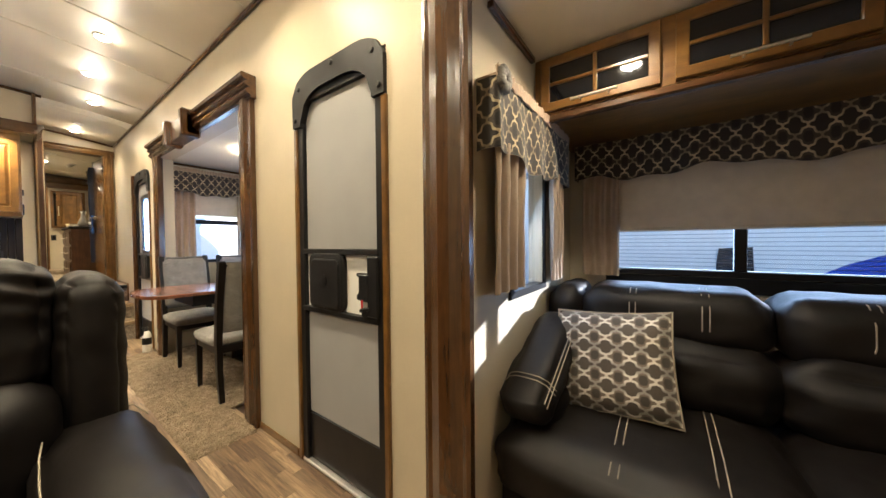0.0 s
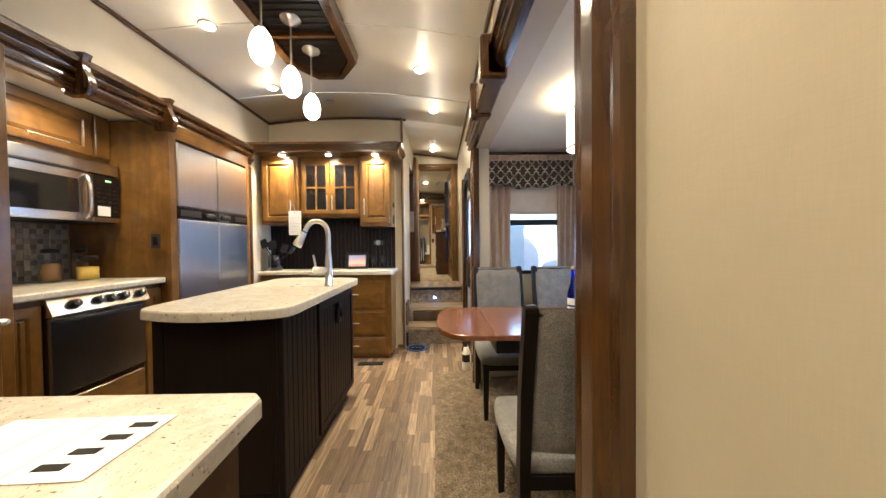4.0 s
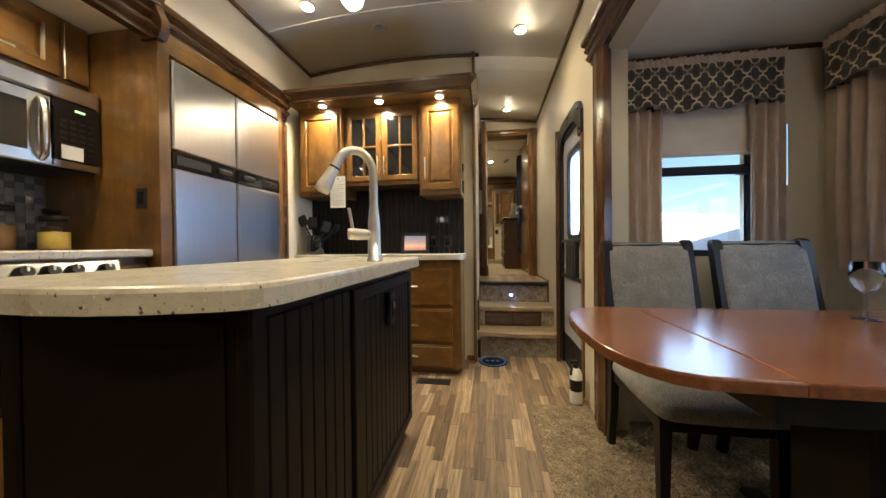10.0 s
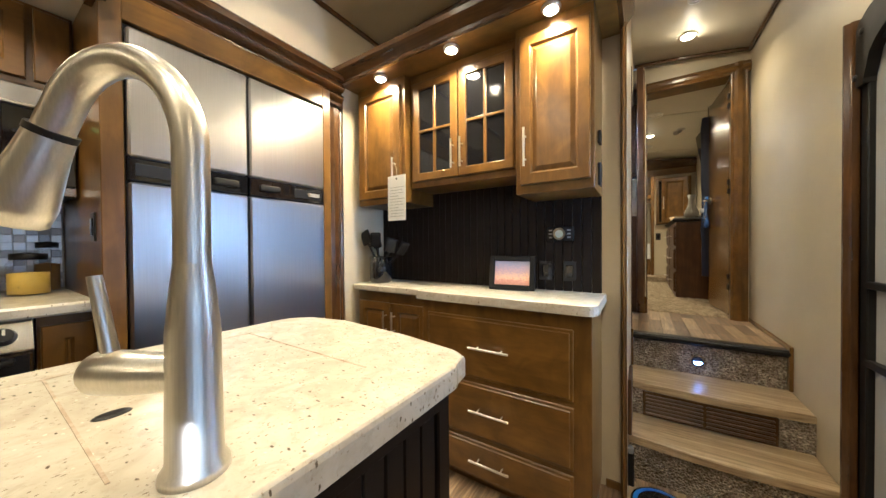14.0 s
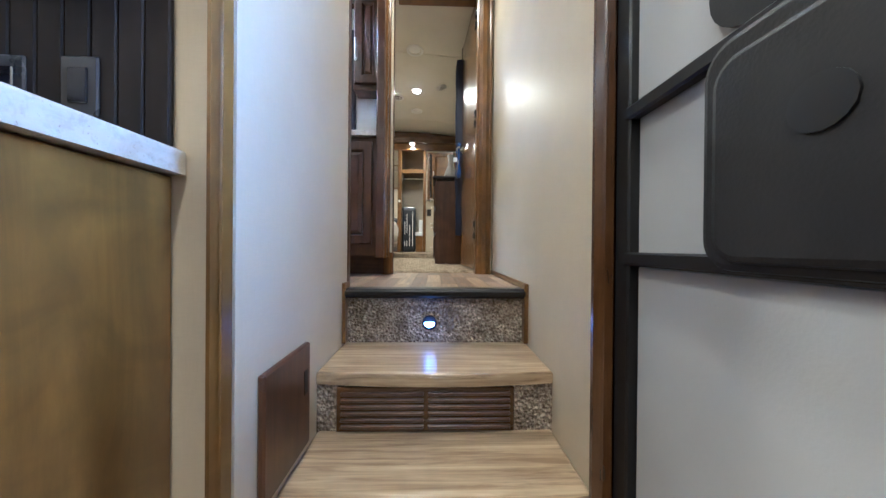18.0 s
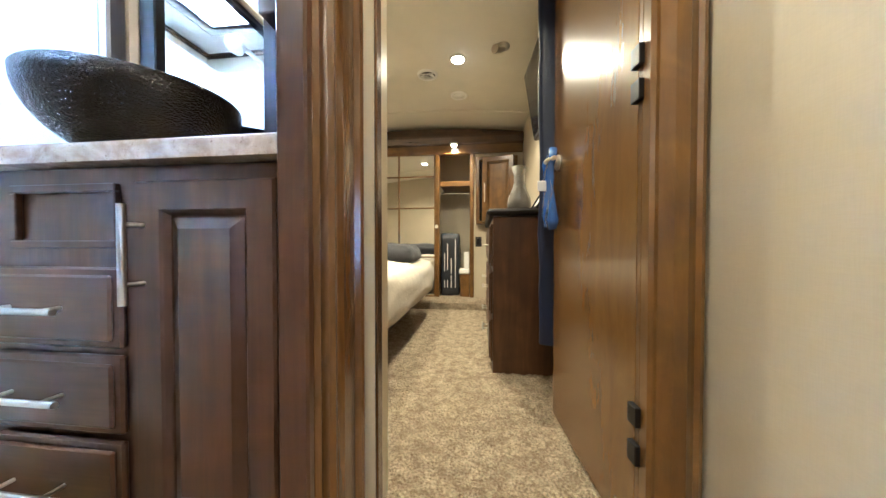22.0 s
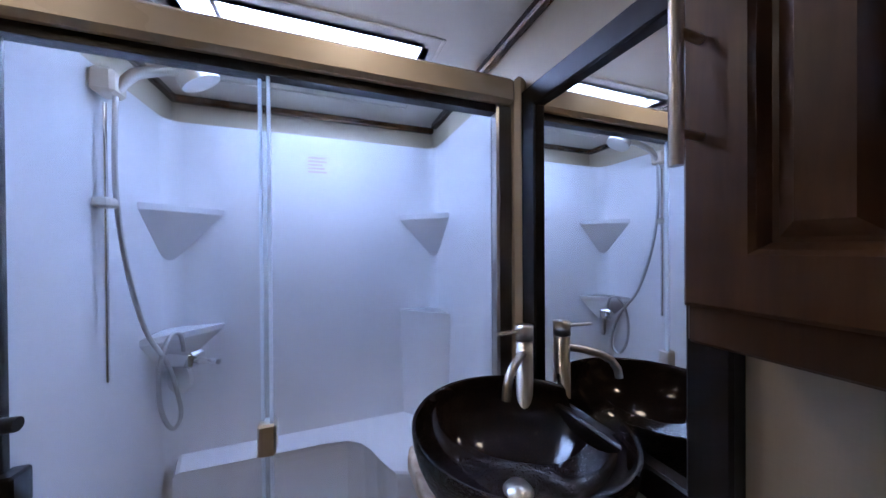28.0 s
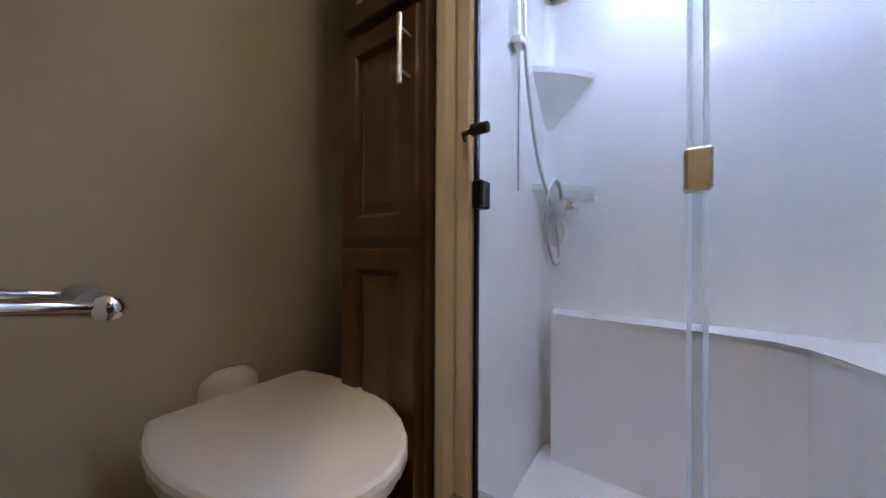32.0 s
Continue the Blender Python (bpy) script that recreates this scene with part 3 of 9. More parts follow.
WALL = papered("wall_vinyl", (0.55, 0.48, 0.35))
CEIL = plain("ceiling_panel", (0.66, 0.62, 0.53), 0.5, vary=0.04, relief=0.1)
MAPLE_D, MAPLE_L = (0.095, 0.044, 0.0085), (0.25, 0.125, 0.023)
MAPLE = wood("maple_upright", MAPLE_D, MAPLE_L, "z", 0.28, 7.0, 0.32, 0.55, 0.7)
MAPLE_X = wood("maple_across", MAPLE_D, MAPLE_L, "x", 0.28, 7.0, 0.32, 0.55, 0.7)
MAPLE_Y = wood("maple_along", MAPLE_D, MAPLE_L, "y", 0.28, 7.0, 0.32, 0.55, 0.7)
MAPLE_FLAT = wood("maple_flush", MAPLE_D, MAPLE_L, "z", 0.26, 5.0, 0.5, 0.15, 0.55)
POST = wood("post_upright", (0.075, 0.034, 0.010), (0.19, 0.092, 0.025), "z", rough=0.2, coat=0.6, figure=0.3)
TRIM_D, TRIM_L = (0.042, 0.018, 0.0055), (0.112, 0.050, 0.0145)
TRIM = wood("trim_upright", TRIM_D, TRIM_L, "z", rough=0.22, coat=0.55)
TRIM_X = wood("trim_across", TRIM_D, TRIM_L, "x", rough=0.22, coat=0.55)
TRIM_Y = wood("trim_along", TRIM_D, TRIM_L, "y", rough=0.22, coat=0.55)
COCOA = wood("cocoa_upright", (0.052, 0.023, 0.010), (0.110, 0.050, 0.020), "z", rough=0.34, coat=0.15, spec=0.4)
COCOA_X = wood("cocoa_across", (0.052, 0.023, 0.010), (0.110, 0.050, 0.020), "x", rough=0.34, coat=0.15, spec=0.4)
ESPRESSO = wood("espresso_wood", (0.0065, 0.0042, 0.0032), (0.013, 0.0082, 0.006), "z", rough=0.5, coat=0.0, spec=0.22)
BLACKWOOD = wood("black_chair_wood", (0.005, 0.004, 0.0035), (0.011, 0.008, 0.0065), "z", rough=0.42, coat=0.0, spec=0.3)
TABLE = wood("table_laminate", (0.13, 0.045, 0.018), (0.25, 0.10, 0.042), "y", rough=0.22, coat=0.5)
COUNTER = marbled("counter_laminate", (0.27, 0.21, 0.15), (0.46, 0.41, 0.33), (0.56, 0.525, 0.45), 0.24, 0.75)
VANITY_TOP = marbled("vanity_laminate", (0.16, 0.11, 0.075), (0.36, 0.27, 0.19), (0.64, 0.57, 0.47), 0.2)
STEEL = brushed("brushed_steel", (0.62, 0.60, 0.57), 0.22, "y", 0.75)
STEEL_V = brushed("brushed_steel_upright", (0.52, 0.515, 0.52), 0.29, "z", 0.5)
NICKEL = brushed("brushed_nickel", (0.72, 0.69, 0.63), 0.33, "z")
CHROME = plain("chrome", (0.85, 0.85, 0.86), 0.08, metal=1.0, vary=0.03, relief=0.0)
BLACK = plain("black_plastic", (0.007, 0.007, 0.008), 0.42, vary=0.2, spec=0.35)
GLOSS_BLACK = plain("black_glass", (0.008, 0.008, 0.010), 0.06, vary=0.1, relief=0.0, spec=0.7)
PLATE = plain("outlet_plate", (0.022, 0.021, 0.020), 0.3, vary=0.05, relief=0.0)
GREY = plain("door_panel_grey", (0.31, 0.31, 0.315), 0.5, vary=0.05, relief=0.25)
CHARCOAL = plain("door_trim_charcoal", (0.0095, 0.009, 0.0095), 0.5, vary=0.15, relief=0.4, spec=0.3)
LEATHER = leather("dark_leather", (0.0075, 0.0060, 0.0058))
THREAD = plain("pale_thread", (0.30, 0.26, 0.20), 0.8)
SEAT = woven("grey_tweed", (0.10, 0.092, 0.082), (0.38, 0.36, 0.33), 330.0, relief=0.5)
CURTAIN = woven("sheer_curtain", (0.37, 0.28, 0.205), (0.46, 0.355, 0.27), 700.0, relief=0.2)
BLIND = woven("roller_blind", (0.60, 0.52, 0.40), (0.68, 0.60, 0.48), 600.0, relief=0.15)
VALANCE = trellis("lattice_valance", (0.026, 0.019, 0.014), (0.60, 0.48, 0.29), period=0.086, soft=0.22, tall=1.25)
PILLOW = trellis("lattice_pillow", (0.075, 0.060, 0.048), (0.74, 0.70, 0.63), period=0.088, soft=0.27, tall=0.9, bands=1)
RUG = piled("shag_rug", (0.15, 0.108, 0.066), (0.48, 0.385, 0.27), 105.0)
CARPET = piled("bedroom_carpet", (0.22, 0.165, 0.105), (0.66, 0.555, 0.40), 110.0)
STEP_CARPET = piled("step_carpet", (0.12, 0.085, 0.06), (0.66, 0.57, 0.45), 105.0)
FLOOR = planked("vinyl_plank")
TREAD = wood("step_tread", (0.21, 0.14, 0.072), (0.54, 0.42, 0.265), "x", rough=0.38, stretch=20.0, coat=0.15, figure=0.2, line=1.25)
PANE = glassy("window_glass")
SHOWER_GLASS = glassy("shower_glass", (0.93, 0.96, 0.97), 0.02)
CLEAR = glassy("clear_glass", thin=False)
BLUE_GLASS = glassy("blue_glass", (0.02, 0.05, 0.75), thin=False)
MIRROR = plain("mirror", (0.93, 0.94, 0.94), 0.01, metal=1.0, vary=0.01, relief=0.0)
ACRYLIC = plain("white_acrylic", (0.80, 0.80, 0.82), 0.055, vary=0.02, relief=0.0)
ALMOND = plain("almond_metal", (0.62, 0.54, 0.42), 0.32, vary=0.06, relief=0.05)
PORCELAIN = plain("porcelain", (0.80, 0.77, 0.72), 0.12, vary=0.03, relief=0.0, coat=0.4)
WHITE = plain("white_plastic", (0.78, 0.77, 0.74), 0.4, vary=0.05)
PAPER = plain("printed_paper", (0.80, 0.80, 0.79), 0.7, vary=0.04)
LAMP_ON = glowing("lamp_lens", (1.0, 0.80, 0.52), 22.0)
SHADE_ON = glowing("lit_shade", (1.0, 0.74, 0.42), 2.2)
OPAL_ON = glowing("lit_opal_glass", (1.0, 0.80, 0.52), 4.0)
LED_BLUE = glowing("blue_step_light", (0.35, 0.55, 1.0), 9.0)
LED_GREEN = glowing("green_digits", (0.25, 1.0, 0.2), 0.8)


# ---- the large structure ----
R, L, BACK = 1.335, -1.19, 5.87
UP = 0.68

g = G()
for b in (
    (R, 0.70, 0, R + 0.13, 1.13, 2.96), (R, 1.13, 2.15, R + 0.13, 1.87, 2.96), (R, 1.87, 0, R + 0.13, 2.595, 2.96),
    (R, 2.595, 2.26, R + 0.13, 4.80, 2.96), (R, 4.80, 0, R + 0.13, 5.22, 2.96), (R, 5.22, 2.15, R + 0.13, 5.94, 2.96),
    (R, 5.94, 0, R + 0.13, 10.9, 2.96), (R, -1.7, 2.22, R + 0.13, 0.70, 2.96),
):
    g.box(*b)
setting("wall_right", g, WALL, "cream linen-textured vinyl wall with door and slide-out openings", "wall")
g = G()
g.box(L - 0.1, -1.7, 2.36, L, 5.87, 3.0).box(L - 0.1, -1.7, 0, L, 2.15, 2.36).box(L - 0.1, 5.46, 0, L, 5.87, 2.36)
setting("wall_left", g, WALL, "cream linen-textured vinyl wall above the kitchen slide-out", "wall")
g = G()
g.box(-1.29, BACK, 0, 0.42, BACK + 0.06, 3.0).box(0.42, BACK, 0, 0.53, 5.93, 3.0).box(0.487, 5.93, 0, 0.53, 6.655, 3.0)
setting("wall_kitchen_end", g, WALL, "cream vinyl partition between kitchen, stairs and bathroom", "wall")
g = G()
g.box(-3.2, -1.8, 0, 3.1, -1.7, 3.0)
setting("wall_rear", g, WALL, "plain vinyl wall closing the living area", "wall")

# arched ceiling of the main room and the stair hall
g = G()
N = 24
xs = [L - 0.1 + (R + 0.13 - L + 0.1) * i / N for i in range(N + 1)]
low = [(x, ceiling_z(x)) for x in xs]
for y0, y1 in ((-1.8, BACK + 0.03), (BACK + 0.03, 7.46)):
    cut = [(x, z) for x, z in low if y1 < 6 or x > 0.40]
    n = len(cut)
    v = [(x, y, z + h) for h in (0, 0.08) for y in (y0, y1) for x, z in cut]
    f = []
    for i in range(n - 1):
        f += [(i, i + 1, n + i + 1, n + i), (2 * n + i, 3 * n + i, 3 * n + i + 1, 2 * n + i + 1)]
        f += [(i, 2 * n + i, 2 * n + i + 1, i + 1), (n + i, n + i + 1, 3 * n + i + 1, 3 * n + i)]
    f += [(0, n, 3 * n, 2 * n), (n - 1, 3 * n - 1, 4 * n - 1, 2 * n - 1)]
    g.add(v, f, True)
setting("ceiling", g, CEIL, "pale cream arched ceiling panels", "ceiling")
# joint strips of the ceiling panels
for n, y in enumerate((1.35, 2.45, 3.5, 4.15, 5.2, 6.12)):
    g = G()
    g.tube([(x, y, ceiling_z(x) - 0.001) for x in xs if y < 6 or x > 0.5], 0.006, 6)
    setting("trim_ceiling_joint_%d" % (n + 1), g, CEIL, "thin cream ceiling panel joint strip", "trim")
# brown cove strips where wall and ceiling meet
g = G()
g.box(R - 0.028, 0.70, ceiling_z(R) - 0.028, R, 7.40, ceiling_z(R) + 0.004, 0.008)
g.box(L, -1.7, ceiling_z(L) - 0.028, L + 0.028, BACK, ceiling_z(L) + 0.004, 0.008)
setting("trim_cove_along", g, TRIM_Y, "dark stained cove strip along the ceiling", "trim")
g = G()
for y in (BACK - 0.014,):
    g.tube([(x, y, ceiling_z(x) - 0.012) for x in [L + 1.76 * i / 16 for i in range(17)]], 0.016, 6)
g.tube([(x, 7.385, ceiling_z(x) - 0.012) for x in (0.54, 0.8, 1.05, 1.33)], 0.016, 6)
setting("trim_cove_across", g, TRIM_X, "dark stained cove strip over the partition", "trim")

# dining slide-out
g = G()
X1, DY0, DY1 = 2.57, 2.80, 4.93
g.box(R + 0.13, DY1, 0, 1.66, DY1 + 0.08, 2.34).box(2.19, DY1, 0, 2.364, DY1 + 0.08, 2.34).box(2.386, DY1, 0, X1 + 0.08, DY1 + 0.006, 2.34).box(2.364, DY1, 0, 2.386, DY1 + 0.08, 1.455).box(2.364, DY1, 1.812, 2.386, DY1 + 0.08, 2.34)
g.box(1.66, DY1, 0, 2.19, DY1 + 0.08, 1.08).box(1.66, DY1, 1.95, 2.19, DY1 + 0.08, 2.34)
setting("wall_dining_far", g, WALL, "vinyl end wall of the dining slide-out with a window", "wall")
g = G()
g.box(X1, DY0 - 0.08, 0, X1 + 0.08, 3.16, 2.34).box(X1, 4.60, 0, X1 + 0.08, DY1, 2.34)
g.box(X1, 3.16, 0, X1 + 0.08, 4.60, 0.99).box(X1, 3.16, 1.93, X1 + 0.08, 4.60, 2.34)
setting("wall_dining_side", g, WALL, "vinyl long wall of the dining slide-out with a wide window", "wall")
g = G()
g.box(R + 0.13, DY0 - 0.08, 0, 1.66, DY0, 2.34).box(2.19, DY0 - 0.08, 0, X1, DY0, 2.34).box(1.66, DY0 - 0.08, 0, 2.19, DY0, 1.08).box(1.66, DY0 - 0.08, 1.95, 2.19, DY0, 2.34)
g.box(R + 0.13, 2.52, 0, R + 0.17, DY0 - 0.08, 2.34)
setting("wall_dining_near", g, WALL, "vinyl end wall of the dining slide-out with a window", "wall")
g = G()
g.box(R + 0.004, 2.60, 2.262, X1, DY1, 2.34)
setting("ceiling_dining", g, CEIL, "cream ceiling of the dining slide-out", "ceiling")
g = G()
g.box(R + 0.14, DY1 - 0.02, 2.235, X1 - 0.02, DY1, 2.262, 0.006)
setting("trim_dining_cove", g, TRIM_X, "dark stained cove strip in the dining slide-out", "trim")

# sofa slide-out
SX = 2.76
g = G()
g.box(R + 0.13, 0.70, 0, 1.74, 0.78, 2.3).box(2.13, 0.70, 0, SX, 0.78, 2.3).box(1.74, 0.70, 0, 2.13, 0.78, 1.02).box(1.74, 0.70, 1.92, 2.13, 0.78, 2.3)
setting("wall_sofa_end", g, WALL, "vinyl end wall beside the sofa with a small window", "wall")
g = G()
g.box(SX, 0.42, 0, SX + 0.08, 0.78, 2.3).box(SX, -1.7, 0, SX + 0.08, 0.42, 1.09).box(SX, -1.7, 1.78, SX + 0.08, 0.42, 2.3).box(SX, -1.7, 1.09, SX + 0.08, -0.85, 1.78)
setting("wall_sofa_side", g, WALL, "vinyl wall behind the sofa with a long window", "wall")
g = G()
g.box(R + 0.004, -1.7, 2.222, SX, 0.70, 2.3)
setting("ceiling_sofa", g, CEIL, "cream ceiling of the sofa slide-out", "ceiling")
setting("trim_sofa_cove", G().box(R + 0.13, 0.672, 2.19, 1.95, 0.70, 2.22, 0.006), TRIM_X, "dark stained cove strip in the sofa slide-out", "trim")

# kitchen slide-out
KX = -1.90
g = G()
g.box(KX - 0.08, 2.15, 0, KX, 5.46, 2.45).box(KX, 2.09, 0, L - 0.1, 2.15, 2.45).box(KX, 5.46, 0, L - 0.1, 5.52, 2.45)
setting("wall_kitchen_slide", g, WALL, "vinyl walls of the kitchen slide-out", "wall")
g = G()
g.box(KX, 2.15, 2.34, L + 0.004, 5.46, 2.42)
setting("ceiling_kitchen_slide", g, CEIL, "cream ceiling of the kitchen slide-out", "ceiling")
g = G()
g.box(KX, 2.15, 0.0, L + 0.02, 5.46, 0.09, 0.006)
setting("floor_kitchen_slide", g, TREAD, "raised wood-look floor of the kitchen slide-out", "floor")

# stairs
steps = thing("staircase", (0.93, 6.0, 0), "three carpeted steps with wood-look treads beside the kitchen", "stairs", kind="structure")
g = G()
g.box(0.53, 6.02, 0, R, 6.63, 0.197).box(0.53, 6.30, 0.2, R, 6.63, 0.402).box(0.53, 6.615, 0.4, R, 6.66, UP - 0.03)
part("riser", g, STEP_CARPET, steps, "mottled brown carpet on the risers")
for z, y in ((0.24, 5.985), (0.445, 6.265)):
    g = G()
    n = 14
    pts = [(0.53 + (R - 0.53) * i / n, y + 0.03 * (2 * i / n - 1) ** 2) for i in range(n + 1)]
    outline = pts + [(R, y + 0.36), (0.53, y + 0.36)]
    g.prism(outline, z - 0.042, z, 0.012)
    part("tread", g, TREAD, steps, "pale wood-look tread with a bowed nosing")
g = G()
g.box(0.60, 6.285, 0.245, 1.20, 6.30, 0.395, 0.003)
vent = part("vent_panel", g, TRIM_X, steps, "brown slatted heater grille")
for i in range(6):
    g = G()
    for x0, x1 in ((0.615, 0.893), (0.907, 1.185)):
        g.box(x0, 6.276, 0.258 + i * 0.022, x1, 6.288, 0.270 + i * 0.022, 0.003)
    part("slat", g, COCOA_X, vent)
g = G()
g.box(0.53, 6.575, UP - 0.035, R, 6.66, UP + 0.006, 0.012)
part("nosing", g, BLACK, steps, "black rubber edge of the landing")
light = G().tube([(0.905, 6.62, 0.535), (0.905, 6.598, 0.535)], 0.032, 18)
lamp = part("step_light", light, BLACK, steps, "round black step light")
g = G()
n = 14
g.add([(0.905 + 0.023 * math.cos(math.pi + math.pi * i / n), 6.594, 0.539 + 0.023 * math.sin(math.pi + math.pi * i / n)) for i in range(n + 1)], [tuple(range(n + 1))])
part("lens", g, LED_BLUE, lamp, "lit blue half-moon lens")
point_lamp("step_lamp", 0.905, 6.57, 0.53, 0.12, (0.3, 0.45, 1.0), 0.015)

# upper level floors
g = G()
g.box(-0.13, 5.93, UP - 0.2, 0.486, 7.52, UP - 0.006).box(0.486, 6.655, UP - 0.2, R, 7.52, UP - 0.006)
setting("floor_landing_base", g, BLACK, "dark joints under the landing planks", "floor")
g = G()


def pile(u, v):
    x, y = -1.6 + (R + 1.6) * u, 7.505 + 2.585 * v
    return (x, y, UP + 0.016 * min(1.0, v * 90) + 0.010 * noise.noise(Vector((x * 34, y * 34, 0))) + 0.006 * noise.noise(Vector((x * 90, y * 90, 5))))


g.sheet(pile, 170, 150)
g.box(-1.6, 7.53, UP - 0.2, R, 10.09, UP + 0.004)
g.box(-1.6, 10.08, UP - 0.2, R, 10.9, UP + 0.11, 0.02)
setting("floor_bedroom", g, CARPET, "beige shag bedroom carpet with a low step at the closet", "carpet")

# bathroom and bedroom shell
g = G()
g.box(-1.3, 5.93, 2.62, 0.486, 6.71, 2.7).box(-0.29, 6.71, 2.62, 0.486, 7.52, 2.7).box(-1.3, 6.71, 2.62, -0.63, 7.52, 2.7).box(-0.63, 7.30, 2.62, -0.29, 7.52, 2.7)
setting("ceiling_bath", g, CEIL, "white bathroom ceiling with a skylight opening", "ceiling")
g = G()
g.box(-1.3, 5.93, UP, -0.88, 7.52, 2.62)
g.box(-0.88, 6.445, UP, -0.17, 6.49, 2.62)
setting("wall_bath_outer", g, WALL, "vinyl wall above the shower surround", "wall")
g = G()
g.box(-1.6, 7.52, UP, 0.56, 7.60, 2.96).box(0.53, 7.45, 2.78, R, 7.60, 2.96).box(1.24, 7.45, UP, R, 7.60, 2.78).box(0.576, 7.395, UP, 0.630, 7.42, 2.78).box(0.576, 7.42, UP, 0.596, 7.60, 2.78)
setting("wall_bedroom", g, WALL, "vinyl partition with the bedroom doorway", "wall")
g = G()
g.box(0.487, 6.655, 2.6, 0.53, 7.52, 3.0)
setting("wall_bath_header", g, WALL, "vinyl wall over the bathroom opening", "wall")
g = G()
g.box(-1.7, 7.6, UP, -1.6, 10.9, 2.9).box(-1.7, 10.9, UP, R + 0.1, 11.0, 2.9)
setting("wall_bedroom_far", g, WALL, "plain vinyl walls closing the bedroom", "wall")
g = G()
xs2 = [-1.7 + 3.17 * i / 20 for i in range(21)]
cut = [(x, 2.79 - 0.055 * (x - 0.2) ** 2) for x in xs2]
n = len(cut)
v = [(x, y, z + h) for h in (0, 0.08) for y in (7.6, 11.0) for x, z in cut]
f = []
for i in range(n - 1):
    f += [(i, i + 1, n + i + 1, n + i), (2 * n + i, 3 * n + i, 3 * n + i + 1, 2 * n + i + 1)]
g.add(v, f, True)
setting("ceiling_bedroom", g, CEIL, "cream arched bedroom ceiling", "ceiling")
g = G()
g.tube([(x, 9.9, z - 0.002) for x, z in cut], 0.006, 6).tube([(x, 8.3, z - 0.002) for x, z in cut], 0.006, 6)
setting("trim_bedroom_joint", g, CEIL, "thin cream ceiling joint strips", "trim")
g = G()
g.box(-0.80, 7.49, 2.592, 0.35, 7.52, 2.62, 0.006).box(-0.87, 6.49, 2.592, -0.845, 7.52, 2.62, 0.006).box(-0.86, 6.49, 2.592, -0.14, 6.515, 2.62, 0.006)
setting("trim_bath_cove", g, TRIM_X, "dark cove strip round the bathroom ceiling", "trim")

# fluted casings
FLUTE = [(0, 0), (0.030, 0.0), (0.034, 0.01), (0.030, 0.02), (0.036, 0.03), (0.046, 0.045), (0.046, 0.075), (0.036, 0.09), (0.030, 0.10), (0.034, 0.11), (0.030, 0.12), (0, 0.12)]


def casing(name, p0, p1, out, side, width, mat, label):
    """A moulded casing: it stands out along out and spreads along side."""
    g = G()
    g.extrude([(a, b / 0.12 * width) for a, b in FLUTE], p0, p1, out, side)
    return setting(name, g, mat, label, "trim")


casing("trim_sofa_column", (R, 0.69, 0), (R, 0.69, ceiling_z(R)), (-1, 0, 0), (0, 1, 0), 0.21, TRIM, "tall dark stained fluted corner post by the sofa")
casing("trim_arch_near", (R, 2.40, 0), (R, 2.40, 2.27), (-1, 0, 0), (0, 1, 0), 0.19, TRIM, "dark stained fluted post of the dining archway")
casing("trim_arch_far", (R, 4.72, 0), (R, 4.72, 2.27), (-1, 0, 0), (0, 1, 0), 0.19, TRIM, "dark stained fluted post of the dining archway")
g = G()
g.box(R - 0.002, 2.585, 0, R + 0.135, 2.60, 2.27).box(R - 0.002, 4.775, 0, R + 0.03, 4.795, 2.27)
setting("trim_arch_jamb", g, TRIM, "dark stained lining of the dining archway", "trim")
def crown_profile(h):
    """A stepped crown with two round reeds under a cap."""
    pts = [(0, 0), (0.034, 0), (0.036, 0.10)]
    for a, b, base, bulge in ((0.12, 0.44, 0.040, 0.026), (0.48, 0.70, 0.056, 0.020)):
        pts += [(base + bulge * math.sin(math.pi * k / 6), a + (b - a) * k / 6) for k in range(7)]
    pts += [(0.066, 0.74), (0.092, 0.80), (0.096, 0.94), (0.090, 1.0), (0, 1.0)]
    return [(o, u * h if u else 0) for o, u in pts]


CROWN = crown_profile(0.15)


def crown(name, parent_label, segs, out, mat, shape=CROWN):
    root = thing(name, (segs[0][0][0], segs[0][0][1], segs[0][0][2]), parent_label, "trim", kind="structure")
    for p0, p1 in segs:
        g = G()
        g.extrude(shape, p0, p1, out)
        part("moulding", g, mat, root)
    return root


arch_crown = crown("trim_arch_crown", "dark stained stepped crown moulding over the dining archway", [((R, 2.37, 2.25), (R, 3.42, 2.25)), ((R, 3.98, 2.25), (R, 4.93, 2.25))], (-1, 0, 0), TRIM_Y)
for y0, y1, d, z0, z1 in ((3.42, 3.98, 0.11, 2.215, 2.40), (3.42, 3.50, 0.14, 2.20, 2.43), (3.90, 3.98, 0.14, 2.20, 2.43)):
    g = G()
    g.box(R - d, y0, z0, R, y1, z1, 0.012)
    part("block", g, TRIM, arch_crown, "raised carved block of the crown")
kit_crown = crown("trim_kitchen_crown", "dark stained stepped crown moulding over the kitchen slide-out", [((L, 2.12, 2.278), (L, 3.70, 2.278)), ((L + 0.012, 3.70, 2.27), (L + 0.012, 4.27, 2.27)), ((L, 4.27, 2.278), (L, 5.42, 2.278))], (1, 0, 0), TRIM_Y, crown_profile(0.195))
